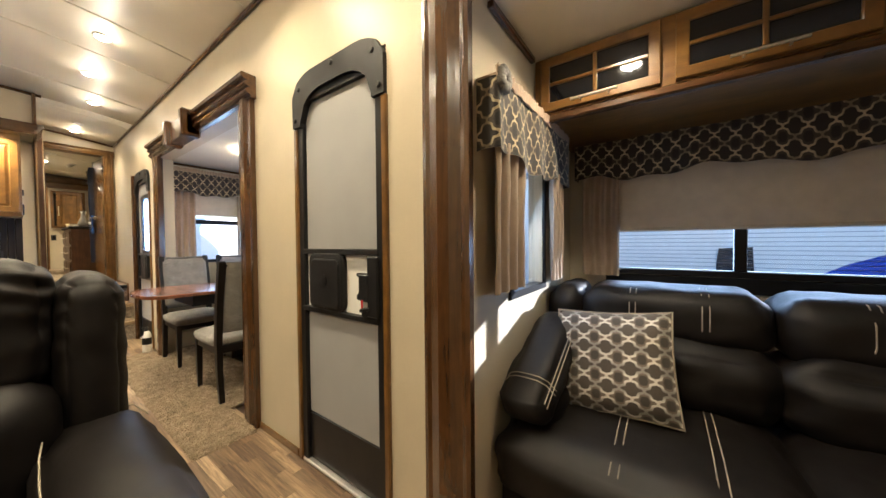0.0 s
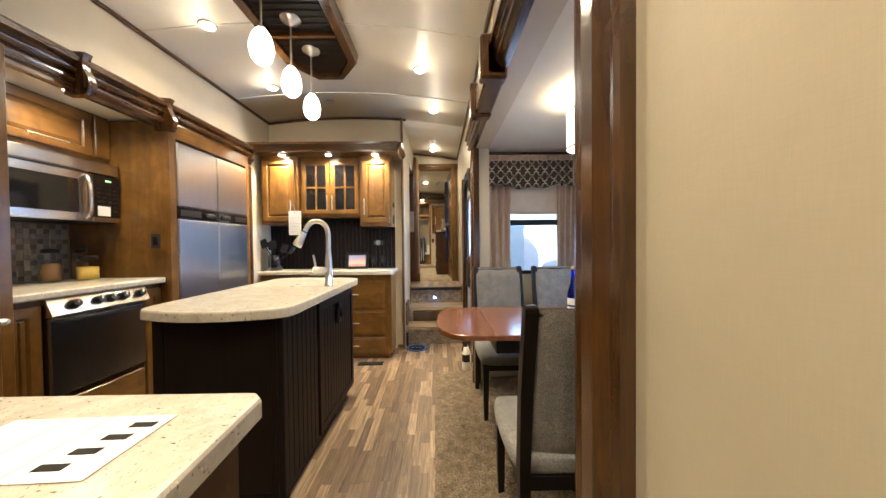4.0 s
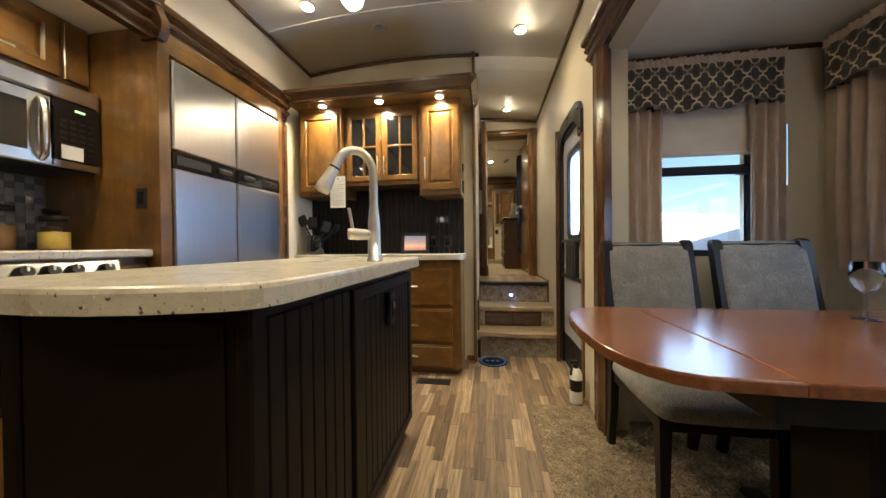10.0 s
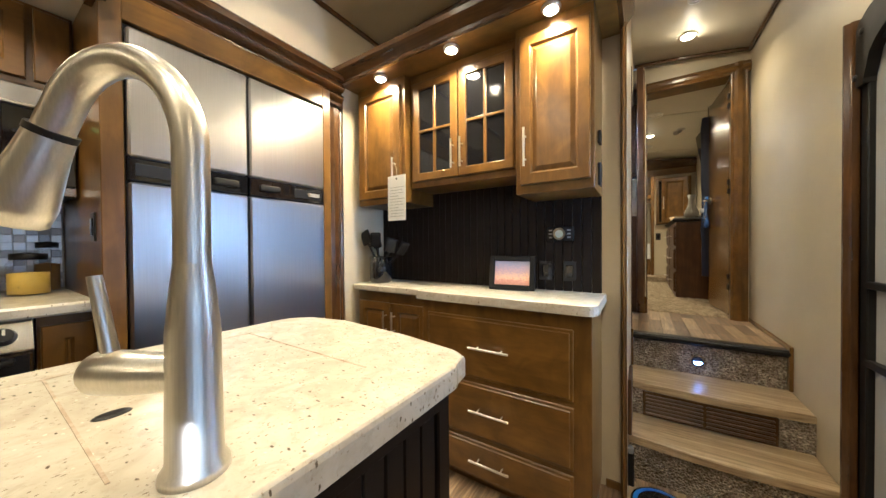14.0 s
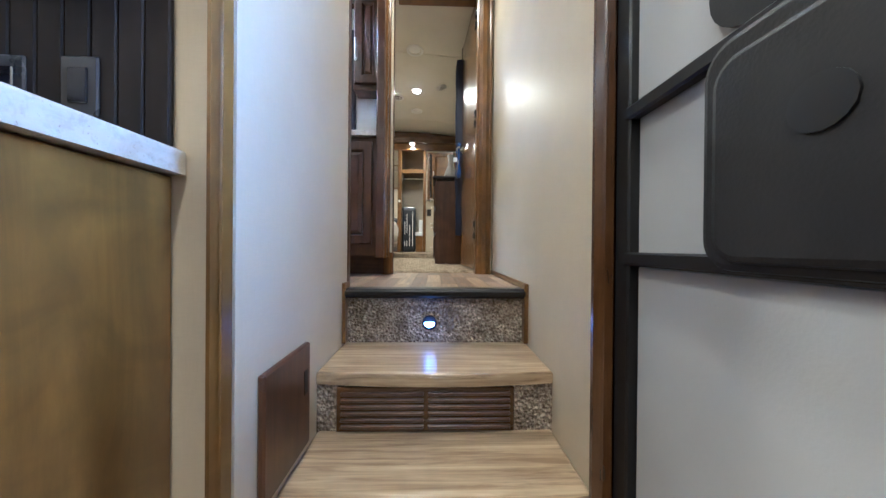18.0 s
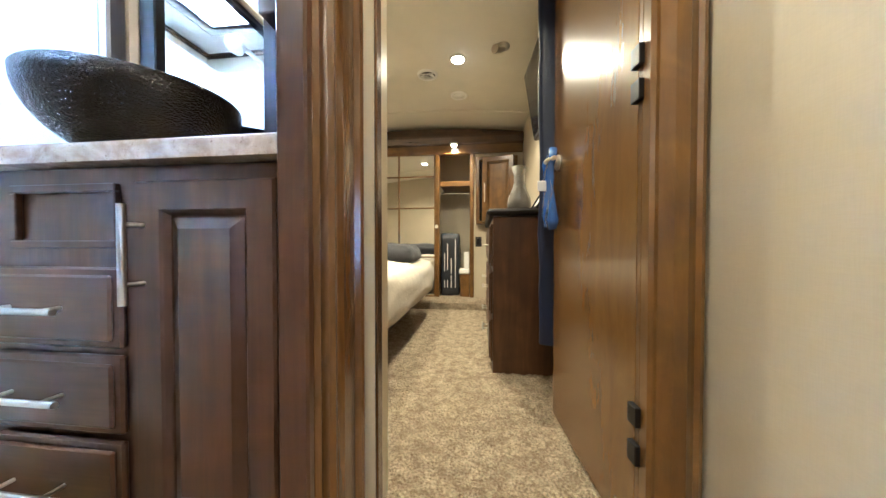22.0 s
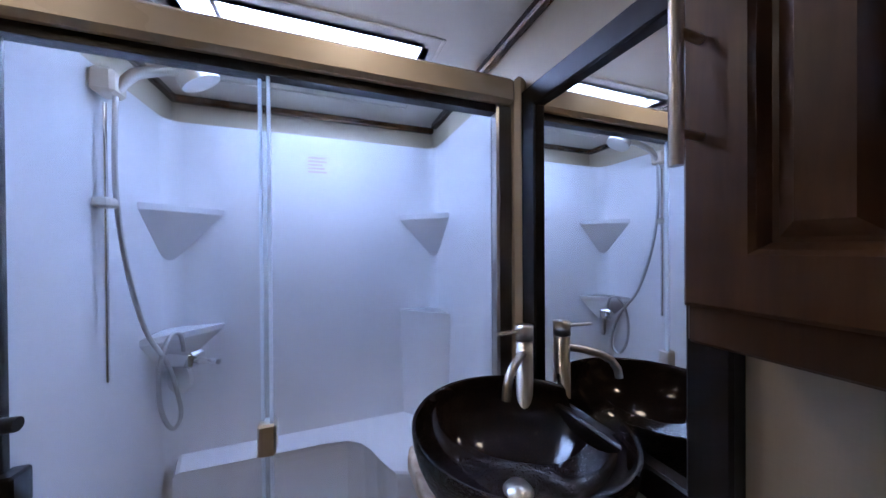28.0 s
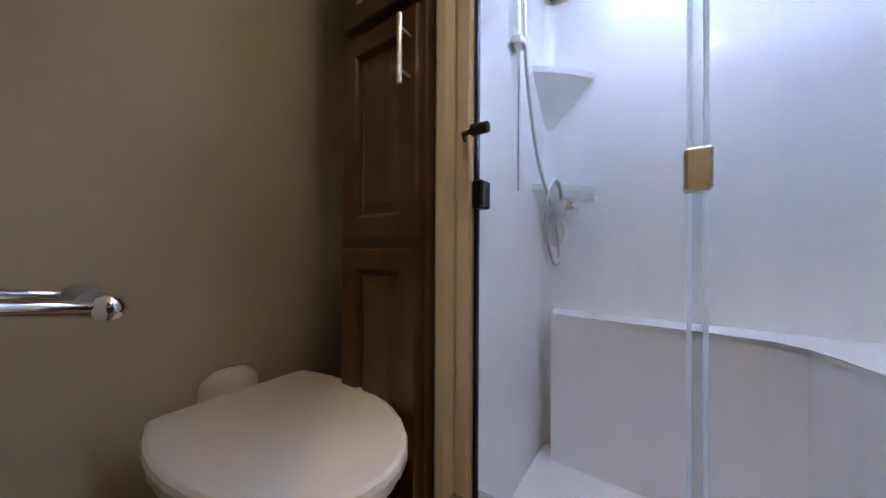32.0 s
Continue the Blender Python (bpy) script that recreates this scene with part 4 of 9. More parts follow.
for y in (3.70, 4.27):
    g = G()
    n = 10
    prof = [(0.0, -0.03), (0.12, -0.03)] + [(0.125 + 0.02 * math.sin(math.pi * i / n * 2), -0.02 + 0.235 * i / n) for i in range(n + 1)] + [(0.0, 0.225)]
    g.extrude(prof, (L, y - 0.022, 2.275), (L, y + 0.022, 2.275), (1, 0, 0))
    part("block", g, TRIM, kit_crown, "scrolled bracket of the crown")
g = G()
g.box(L - 0.02, 2.15, 2.28, L + 0.004, 5.46, 2.365)
setting("trim_kitchen_header", g, TRIM_Y, "dark stained header of the kitchen slide-out", "trim")
casing("trim_kitchen_post", (L, 5.30, 0), (L, 5.30, 2.25), (1, 0, 0), (0, 1, 0), 0.13, TRIM, "dark stained fluted post beside the refrigerator")
g = G()
g.box(L + 0.005, 5.29, 0, L + 0.13, 5.45, 0.05, 0.01)
setting("trim_kitchen_foot", g, BLACK, "black foot of the slide-out post", "trim")

# door casings of the stair hall, bath opening and bedroom doorway
casing("trim_stair_corner", (0.53, 5.86, 0), (0.53, 5.86, ceiling_z(0.53)), (0, -1, 0), (-1, 0, 0), 0.028, MAPLE, "slim maple corner strip by the stairs")
casing("trim_bath_edge", (0.482, 6.655, UP), (0.482, 6.655, 2.62), (0, 1, 0), (1, 0, 0), 0.053, COCOA, "slim brown edge strip of the bathroom opening")
REEDS = [(0, 0), (0.012, 0), (0.012, 0.006), (0.028, 0.010), (0.034, 0.020), (0.030, 0.031), (0.022, 0.035), (0.022, 0.039), (0.036, 0.043), (0.043, 0.053), (0.040, 0.064), (0.030, 0.068), (0.028, 0.074)]
REEDS += [(0.034, 0.080), (0.037, 0.10), (0.038, 0.125), (0.036, 0.150), (0.030, 0.157), (0.030, 0.163), (0.042, 0.168), (0.045, 0.178), (0.042, 0.188), (0.030, 0.193), (0.030, 0.20), (0, 0.20)]
g = G()
g.extrude(REEDS, (0.575, 7.180, 0.80), (0.575, 7.180, 2.84), (1, 0, 0), (0, 1, 0))
setting("trim_bath_post", g, POST, "brown reeded post between vanity and bedroom door", "trim")
g = G()
g.box(0.560, 7.160, 0.80, 0.610, 7.1795, 2.84, 0.004).box(0.559, 7.18, 0.80, 0.5745, 7.515, 2.84).box(0.559, 7.38, UP - 0.008, 0.5745, 7.515, 0.80)
setting("trim_bath_pilaster", g, COCOA, "brown stained panel at the end of the vanity", "trim")
setting("trim_bath_foot", G().box(0.575, 7.372, UP - 0.008, 0.634, 7.391, 0.83, 0.003), POST, "brown foot block of the reeded post", "trim")
setting("trim_bedroom_left", G().box(0.631, 7.392, UP, 0.638, 7.424, 2.78, 0.002), TRIM, "slim dark edge strip of the bedroom doorway", "trim")
casing("trim_bedroom_right", (1.212, 7.45, UP), (1.212, 7.45, 2.79), (0, -1, 0), (1, 0, 0), 0.108, MAPLE, "maple fluted casing of the bedroom doorway")
casing("trim_bedroom_head", (0.60, 7.45, 2.70), (R, 7.45, 2.70), (0, -1, 0), (0, 0, 1), 0.09, MAPLE_X, "maple head casing of the bedroom doorway")
g = G()
g.box(1.212, 7.452, UP, 1.238, 7.56, 2.70).box(0.641, 7.452, 2.70, 1.211, 7.60, 2.72)
setting("trim_bedroom_jamb", g, MAPLE, "maple door lining of the bedroom doorway", "trim")
g = G()
g.box(R - 0.012, 6.66, UP, R, 7.42, UP + 0.03, 0.005)
g.box(R - 0.012, 1.90, 0, R, 2.40, 0.045, 0.004).box(R - 0.012, 0.92, 0, R, 1.02, 0.045, 0.004).box(0.43, 5.858, 0, 0.50, BACK, 0.045, 0.004)
setting("baseboard", g, MAPLE_Y, "slim maple base strip along the walls", "baseboard")
casing("trim_hall_casing", (R, 5.925, 0), (R, 5.925, 2.2), (-1, 0, 0), (0, 1, 0), 0.045, TRIM, "maple casing beside the entry door")
skirt = setting("trim_stair_skirt", G().box(0.53, 5.945, 0.27, 0.548, 6.20, 0.575, 0.005), COCOA, "dark brown access panel beside the lowest step", "trim")
part("finger_slot", G().box(0.546, 6.155, 0.43, 0.5495, 6.178, 0.50, 0.001), BLACK, skirt)
g = G()
g.box(0.53, 6.575, 0.45, 0.545, 6.65, UP + 0.03, 0.003).box(R - 0.018, 6.575, 0.45, R, 6.65, UP + 0.03, 0.003)
setting("trim_landing_ends", g, MAPLE, "maple end strips of the landing edge", "trim")


# ---- parts shared by many things ----
def local(x, y, z, turn=0.0):
    """A frame for fronts: x runs to the right, z up, and -y points out of the front."""
    return pose(x, y, z, 0, 0, turn)


def bar_handle(m, x, z, length, upright, parent, mat=NICKEL):
    g = G(m)
    if upright:
        g.tube([(x, -0.034, z - length / 2), (x, -0.034, z + length / 2)], 0.006, 10)
        for dz in (-0.3, 0.3):
            g.tube([(x, 0, z + dz * length), (x, -0.034, z + dz * length)], 0.004, 8)
    else:
        g.tube([(x - length / 2, -0.034, z), (x + length / 2, -0.034, z)], 0.006, 10)
        for dx in (-0.3, 0.3):
            g.tube([(x + dx * length, 0, z), (x + dx * length, -0.034, z)], 0.004, 8)
    return part("handle", g, mat, parent, "brushed nickel bar handle")


def raised_panel(g, x0, z0, x1, z1, rail=0.055, t=0.02):
    """A frame-and-panel front whose face lies at y = -t."""
    g.ring(x0, z0, x1, z1, rail, -t, 0)
    a, b, c, d = x0 + rail, z0 + rail, x1 - rail, z1 - rail
    s = min(0.03, (c - a) * 0.3, (d - b) * 0.3)
    rings = [(0.0, -t + 0.004), (0.006, -t + 0.013), (0.010, -t + 0.013), (s, -t + 0.003), (s + 0.002, -t + 0.003)]
    v, f = [], []
    for o, y in rings:
        v += [(a + o, y, b + o), (c - o, y, b + o), (c - o, y, d - o), (a + o, y, d - o)]
    for i in range(len(rings) - 1):
        f += [(4 * i + k, 4 * i + (k + 1) % 4, 4 * i + 4 + (k + 1) % 4, 4 * i + 4 + k) for k in range(4)]
    f.append(tuple(range(4 * len(rings) - 4, 4 * len(rings))))
    g.add(v, f)
    g.box(x0 + 0.004, -0.004, z0 + 0.004, x1 - 0.004, 0, z1 - 0.004)
    return g


def slab_front(g, x0, z0, x1, z1, t=0.02):
    """A drawer front with a moulded edge."""
    g.box(x0, -t * 0.6, z0, x1, 0, z1, 0.004)
    g.box(x0 + 0.014, -t, z0 + 0.014, x1 - 0.014, -t * 0.55, z1 - 0.014, 0.006)
    return g


def front(m, x0, z0, x1, z1, parent, mat, kind="door", handle=None, label=""):
    g = G(m)
    (raised_panel if kind == "door" else slab_front)(g, x0, z0, x1, z1)
    ob = part(kind, g, mat, parent, label)
    if handle:
        hx, hz, hl, up = handle
        bar_handle(m @ Matrix.Translation((0, -0.02, 0)), hx, hz, hl, up, ob)
    return ob


def outlet(x, y, z, turn, label, rows=1):
    m = local(x, y, z, turn)
    o = thing("outlet", (x, y, z), label, "outlet")
    part("plate", G(m).box(-0.035, -0.006, -0.057, 0.035, 0.001, 0.057, 0.003), PLATE, o)
    part("socket", G(m).box(-0.018, -0.010, -0.034, 0.018, -0.005, 0.034, 0.002), GLOSS_BLACK, o)
    return o


# ---- kitchen end wall ----
base = thing("base_cabinet", (-0.80, 5.68, 0), "maple-stained base cabinet with two narrow doors", "cabinet")
part("body", G().box(-1.15, 5.56, 0.07, -0.52, BACK - 0.004, 1.0), MAPLE, base)
part("toe_kick", G().box(-1.15, 5.60, 0, -0.52, BACK - 0.004, 0.07), BLACK, base)
m = local(0, 5.56, 0)
front(m, -1.13, 0.10, -0.835, 0.93, base, MAPLE, "door", (-0.865, 0.80, 0.16, True))
front(m, -0.825, 0.10, -0.535, 0.93, base, MAPLE, "door", (-0.79, 0.80, 0.16, True))
drawers = thing("drawer_cabinet", (-0.06, 5.67, 0), "maple-stained drawer cabinet with three wide drawers", "cabinet")
part("body", G().box(-0.515, 5.48, 0.05, 0.41, BACK - 0.004, 1.0, 0.003), MAPLE, drawers)
part("toe_kick", G().box(-0.50, 5.52, 0, 0.37, BACK - 0.004, 0.05), MAPLE_X, drawers)
m = local(0, 5.48, 0)
for z0, z1 in ((0.065, 0.262), (0.285, 0.575), (0.60, 0.93)):
    front(m, -0.47, z0, 0.335, z1, drawers, MAPLE_X, "drawer_front", (-0.07, (z0 + z1) / 2 + 0.01, 0.22, False))
top = thing("countertop", (-0.3, 5.65, 1.0), "speckled cream laminate countertop along the kitchen end wall", "countertop")
g = G()
g.box(-1.17, 5.52, 1.003, -0.53, BACK - 0.004, 1.047, 0.006)
part("slab", g, COUNTER, top)
r = 0.05
poly = [(-0.53, 5.44), (0.435 - r, 5.44)] + [(0.435 - r + r * math.sin(a), 5.44 + r - r * math.cos(a)) for a in (0.4, 0.8, 1.2, 1.57)] + [(0.435, BACK - 0.004), (-0.53, BACK - 0.004)]
part("slab", G().prism(poly, 1.003, 1.05, 0.006), COUNTER, top)
splash = thing("backsplash", (-0.2, BACK - 0.01, 1.05), "dark brown beadboard backsplash panel behind the counter", "backsplash", kind="structure")
for i in range(32):
    x = -1.185 + i * 0.05
    part("board", G().box(x, BACK - 0.016, 1.05, x + 0.0475, BACK - 0.003, 1.70, 0.003), ESPRESSO, splash)

upper = thing("wall_cabinet", (-0.9, 5.7, 1.62), "maple-stained wall cabinet with one raised-panel door", "cabinet", "cabinets over the counter")
part("body", G().box(-1.12, 5.54, 1.60, -0.69, BACK - 0.004, 2.42, 0.003), MAPLE, upper)
m = local(0, 5.54, 0)
front(m, -1.09, 1.64, -0.72, 2.36, upper, MAPLE, "door", (-0.755, 1.80, 0.17, True))
glass_cab = thing("glass_cabinet", (-0.3, 5.7, 1.72), "maple-stained wall cabinet with two mullioned dark glass doors", "cabinet", "cabinets over the counter")
part("body", G().box(-0.688, 5.60, 1.69, 0.045, BACK - 0.004, 2.42, 0.003), MAPLE, glass_cab)
m = local(0, 5.60, 0)
for x0, x1, hx in ((-0.66, -0.325, -0.35), (-0.315, 0.02, -0.29)):
    g = G(m)
    rail = 0.05
    g.ring(x0, 1.73, x1, 2.36, rail, -0.02, 0)
    d = part("door", g, MAPLE, glass_cab)
    mid = (x0 + x1) / 2
    part("mullion", G(m).box(mid - 0.009, -0.018, 1.78, mid + 0.009, -0.002, 2.31, 0.003), MAPLE, d)
    part("mullion", G(m).box(x0 + rail, -0.017, 2.036, x1 - rail, -0.003, 2.054, 0.003), MAPLE_X, d)
    for cx in (x0 + rail, mid + 0.009):
        for cz in (1.78, 2.054):
            part("pane", G(m).box(cx + 0.001, -0.008, cz + 0.001, cx + (x1 - x0 - 2 * rail) / 2 - 0.010, -0.004, cz + 0.255), GLOSS_BLACK, d)
    bar_handle(m @ Matrix.Translation((0, -0.02, 0)), hx, 1.86, 0.17, True, d)
upper2 = thing("wall_cabinet", (0.23, 5.7, 1.59), "maple-stained wall cabinet beside the stairs with two side jacks", "cabinet", "cabinets over the counter")
part("body", G().box(0.048, 5.54, 1.575, 0.415, BACK - 0.004, 2.42, 0.003), MAPLE, upper2)
m = local(0, 5.54, 0)
front(m, 0.075, 1.62, 0.40, 2.36, upper2, MAPLE, "door", (0.105, 1.80, 0.19, True))
for z, s in ((1.66, 0.055), (1.84, 0.03)):
    part("jack", G().box(0.415, 5.66, z - s, 0.428, 5.72, z + s, 0.003), BLACK, upper2, "small black jack plate")
cornice = thing("cabinet_cornice", (-0.3, 5.6, 2.42), "stained cornice with three small lights over the wall cabinets", "cornice")
part("soffit", G().box(-1.15, 5.42, 2.42, 0.50, BACK - 0.004, 2.45), MAPLE_X, cornice)
CROWN2 = [(0, 0), (0.02, 0), (0.022, 0.02), (0.06, 0.075), (0.065, 0.10), (0, 0.10)]
part("moulding", G().extrude(CROWN2, (-1.17, 5.42, 2.42), (0.52, 5.42, 2.42), (0, -1, 0)), TRIM_X, cornice, "dark stained crown moulding")
part("moulding", G().extrude(CROWN2, (0.50, 5.38, 2.42), (0.50, BACK - 0.004, 2.42), (1, 0, 0)), TRIM_Y, cornice, "dark stained crown moulding")
for x in (-0.84, -0.30, 0.24):
    puck = part("puck_light", G().lathe(x, 5.48, [(0.0, 2.404), (0.034, 2.404), (0.045, 2.412), (0.045, 2.419)], 20), NICKEL, cornice)
    part("lens", G().lathe(x, 5.48, [(0.0, 2.392), (0.024, 2.396), (0.033, 2.403)], 18), LAMP_ON, puck, "lit lens")

tag = thing("paper_tag", (-0.69, 5.45, 1.5), "white printed paper tag hanging from a cabinet handle", "tag")
card = part("card", G().box(-0.762, 5.455, 1.475, -0.618, 5.457, 1.755), PAPER, tag)
for i in range(11):
    part("print", G().box(-0.746, 5.4535, 1.50 + i * 0.018, -0.746 + (0.112, 0.104, 0.116, 0.07)[i % 4], 5.4548, 1.5022 + i * 0.018), GREY, card, "grey line of print")
part("hole", G().tube([(-0.69, 5.4535, 1.735), (-0.69, 5.455, 1.735)], 0.006, 10), BLACK, card)
part("string", G().tube([(-0.69, 5.455, 1.735), (-0.70, 5.47, 1.80), (-0.752, 5.487, 1.86)], 0.0015, 6), THREAD, tag)

thermo = thing("thermostat", (0.2, BACK - 0.02, 1.38), "black thermostat with a round chrome dial", "thermostat")
part("body", G().box(0.125, BACK - 0.036, 1.335, 0.275, BACK - 0.016, 1.42, 0.006), BLACK, thermo)
part("dial", G().tube([(0.20, BACK - 0.036, 1.378), (0.20, BACK - 0.052, 1.378)], 0.034, 24), CHROME, thermo)
part("display", G().tube([(0.20, BACK - 0.052, 1.378), (0.20, BACK - 0.054, 1.378)], 0.022, 22), plain("pale_display", (0.42, 0.46, 0.40), 0.25), thermo, "pale round display")
for i, (dx, dz) in enumerate(((-0.05, 0.02), (-0.05, 0), (-0.05, -0.02), (0.05, 0.02), (0.05, 0), (0.05, -0.02))):
    part("button", G().box(0.19 + dx, BACK - 0.040, 1.374 + dz, 0.21 + dx, BACK - 0.036, 1.382 + dz, 0.001), GREY, thermo)
outlet(0.115, BACK - 0.016, 1.165, 0, "black wall outlet on the dark backsplash")
outlet(0.25, BACK - 0.016, 1.165, 0, "black wall outlet on the dark backsplash")

photo = thing("photo_frame", (-0.05, 5.73, 1.05), "small grey picture frame with a sunset photo on the counter", "picture frame")
m = pose(-0.05, 5.73, 1.052, -10, 0, 6) @ Matrix.Scale(1.22, 4)
g = G(m)
for b in ((-0.11, -0.012, 0, -0.085, 0.008, 0.165), (0.085, -0.012, 0, 0.11, 0.008, 0.165), (-0.085, -0.012, 0, 0.085, 0.008, 0.025), (-0.085, -0.012, 0.14, 0.085, 0.008, 0.165)):
    g.box(*b, 0.003)
part("frame", g, CHARCOAL, photo)
sunset, nt, p = shader("sunset_print")
grad = coords(nt, (1, 1, 6.6))
sep = nt.nodes.new("ShaderNodeSeparateXYZ")
nt.links.new(grad, sep.inputs[0])
nz = node(nt, "ShaderNodeTexNoise", Scale=18.0, Detail=4.0)
add = nt.nodes.new("ShaderNodeMath")
add.operation = "MULTIPLY_ADD"
nt.links.new(nz.outputs[0], add.inputs[0])
add.inputs[1].default_value = 0.5
nt.links.new(sep.outputs[2], add.inputs[2])
rp = nt.nodes.new("ShaderNodeValToRGB")
els = rp.color_ramp.elements
els.new(0.4), els.new(0.6), els.new(0.75)
for e, (pos, col) in zip(els, ((0.0, (0.55, 0.22, 0.16)), (0.35, (0.75, 0.38, 0.28)), (0.45, (0.92, 0.62, 0.40)), (0.7, (0.62, 0.42, 0.46)), (1.0, (0.36, 0.36, 0.50)))):
    e.position, e.color = pos, (*col, 1)
frac = nt.nodes.new("ShaderNodeMath")
frac.operation = "SUBTRACT"
nt.links.new(add.outputs[0], frac.inputs[0])
frac.inputs[1].default_value = 7.2
nt.links.new(frac.outputs[0], rp.inputs[0])
nt.links.new(rp.outputs[0], p.inputs["Base Color"])
p.inputs["Roughness"].default_value = 0.15
part("print", G(m).box(-0.086, -0.004, 0.024, 0.086, 0.0, 0.141), sunset, photo, "sunset over water in pink and orange")
part("stand", G(m).box(-0.02, 0.008, 0.0, 0.02, 0.06, 0.006).box(-0.02, 0.008, 0.0, 0.02, 0.012, 0.11), CHARCOAL, photo)

crock = thing("utensil_crock", (-1.03, 5.66, 1.05), "black crock holding black cooking utensils on the counter", "utensil holder")
part("pot", G().lathe(-1.03, 5.66, [(0, 1.05), (0.07, 1.05), (0.078, 1.06), (0.082, 1.235), (0.076, 1.238), (0.072, 1.07), (0, 1.07)], 28), GLOSS_BLACK, crock)
for i, (dx, dy, top, s) in enumerate(((-0.105, -0.03, 1.40, 0.045), (-0.06, 0.03, 1.37, 0.035), (0.0, -0.05, 1.38, 0.038), (0.10, -0.01, 1.34, 0.045), (0.16, 0.04, 1.32, 0.035))):
    a, b = Vector((-1.03 - dx * 0.3, 5.66 - dy * 0.4, 1.08)), Vector((-1.03 + dx, 5.66 + dy, top - 0.05))
    u = part("utensil", G().tube([a, a.lerp(b, 0.6), b], 0.007, 8), BLACK, crock)
    g = G(Matrix.Translation(b) @ Matrix.Rotation(dx * 4, 4, "Y") @ Matrix.Rotation(0.3 * i, 4, "Z"))
    g.pad(-s, -0.008, -0.02, s, 0.008, 0.085, 0.02, 5)
    part("head", g, BLACK, u)

# ---- island ----
island = thing("kitchen_island", (-0.14, 4.1, 0), "dark espresso kitchen island with a cream speckled top", "island")
part("body", G().box(-0.455, 3.40, 0.07, 0.172, 4.64, 1.008, 0.003), ESPRESSO, island, "dark espresso body with a flat end panel")
part("toe_kick", G().box(-0.43, 3.44, 0, 0.14, 4.60, 0.07), BLACK, island)
part("end_panel", G().box(-0.40, 3.392, 0.10, 0.12, 3.401, 0.97, 0.003), ESPRESSO, island)
for i in range(7):
    y = 3.445 + i * 0.057
    part("board", G().box(0.170, y, 0.10, 0.182, y + 0.054, 0.97, 0.004), ESPRESSO, island)
m = local(0.172, 4.36, 0, 90)
g = G(m)
g.ring(-0.50, 0.10, 0.28, 0.97, 0.05, -0.018, 0)
door = part("door", g, ESPRESSO, island, "dark espresso door of upright boards")
for i in range(12):
    part("board", G(m).box(-0.448 + i * 0.0565, -0.010, 0.152, -0.448 + i * 0.0565 + 0.0535, 0, 0.918, 0.003), ESPRESSO, door)
part("corner_post", G().box(0.150, 3.390, 0, 0.186, 3.440, 1.0, 0.006), ESPRESSO, island)
part("corner_post", G().box(-0.465, 3.390, 0, -0.415, 3.440, 1.0, 0.006), ESPRESSO, island)
ob = part("outlet", G().box(0.188, 4.19, 0.76, 0.211, 4.27, 0.91, 0.006), BLACK, island, "black pop-out outlet box")
part("socket", G().box(0.212, 4.21, 0.80, 0.216, 4.25, 0.87, 0.003), GLOSS_BLACK, ob)
island_top = thing("island_top", (-0.14, 4.0, 1.01), "speckled cream laminate island top with a bowed end", "countertop")
poly = [(-0.495, 4.58), (-0.50, 3.44), (-0.497, 3.41), (-0.487, 3.365), (-0.465, 3.338)]
poly += [(-0.122 + 0.345 * u, 3.258 + 0.080 * u * u) for u in (-0.9, -0.75, -0.55, -0.3, 0.0, 0.3, 0.55, 0.75, 0.9)]
poly += [(0.212, 3.338), (0.236, 3.365), (0.247, 3.40), (0.250, 3.44), (0.258, 4.56)]
tail = [(0.25 - 0.01 * i / 5, 4.58 + 0.012 * i) for i in range(5)] + [(0.20, 4.655), (0.0, 4.695), (-0.28, 4.72), (-0.43, 4.69), (-0.485, 4.64)]
poly += tail
part("slab", G().prism(poly, 1.008, 1.057, 0.012), COUNTER, island_top)
for x, y in ((-0.10, 4.11), (-0.11, 4.22)):
    part("finger_hole", G().lathe(x, y, [(0.0, 1.0585), (0.014, 1.0585), (0.016, 1.0565)], 16, 1.0, 1.5), CHARCOAL, island_top, "dark finger hole of the sink cover")
part("cover_seam", G().box(-0.40, 4.068, 1.0565, 0.10, 4.072, 1.058).box(-0.40, 3.86, 1.0565, -0.397, 4.45, 1.058).box(-0.40, 4.448, 1.0565, 0.10, 4.452, 1.058), VANITY_TOP, island_top, "fine seam of the sink cover")

tap = thing("kitchen_faucet", (0.16, 4.13, 1.057), "brushed nickel gooseneck kitchen faucet with a pull-down spray head", "faucet")
part("base", G().lathe(0.16, 4.13, [(0, 1.057), (0.034, 1.057), (0.034, 1.066), (0.028, 1.075), (0.026, 1.22), (0.0205, 1.28), (0.0175, 1.30)], 24), NICKEL, tap)
d = Vector((-0.85, -0.53, 0)).normalized()
pts = [Vector((0.16, 4.13, 1.27)), Vector((0.16, 4.13, 1.43))]
for i in range(1, 15):
    a = math.radians(152) * i / 14
    pts.append(Vector((0.16, 4.13, 1.43)) + d * (0.078 - 0.078 * math.cos(a)) + Vector((0, 0, 0.100 * math.sin(a))))
dn = (pts[-1] - pts[-2]).normalized()
pts.append(pts[-1] + dn * 0.03)
part("neck", G().tube(pts, 0.0178, 18), NICKEL, tap)
e = pts[-1]
part("spray_head", G().tube([e, e + dn * 0.03, e + dn * 0.09, e + dn * 0.112, e + dn * 0.114], [0.0205, 0.023, 0.031, 0.030, 0.024], 18), NICKEL, tap)
part("ring", G().tube([e - dn * 0.003, e + dn * 0.005], 0.0222, 16), BLACK, tap)
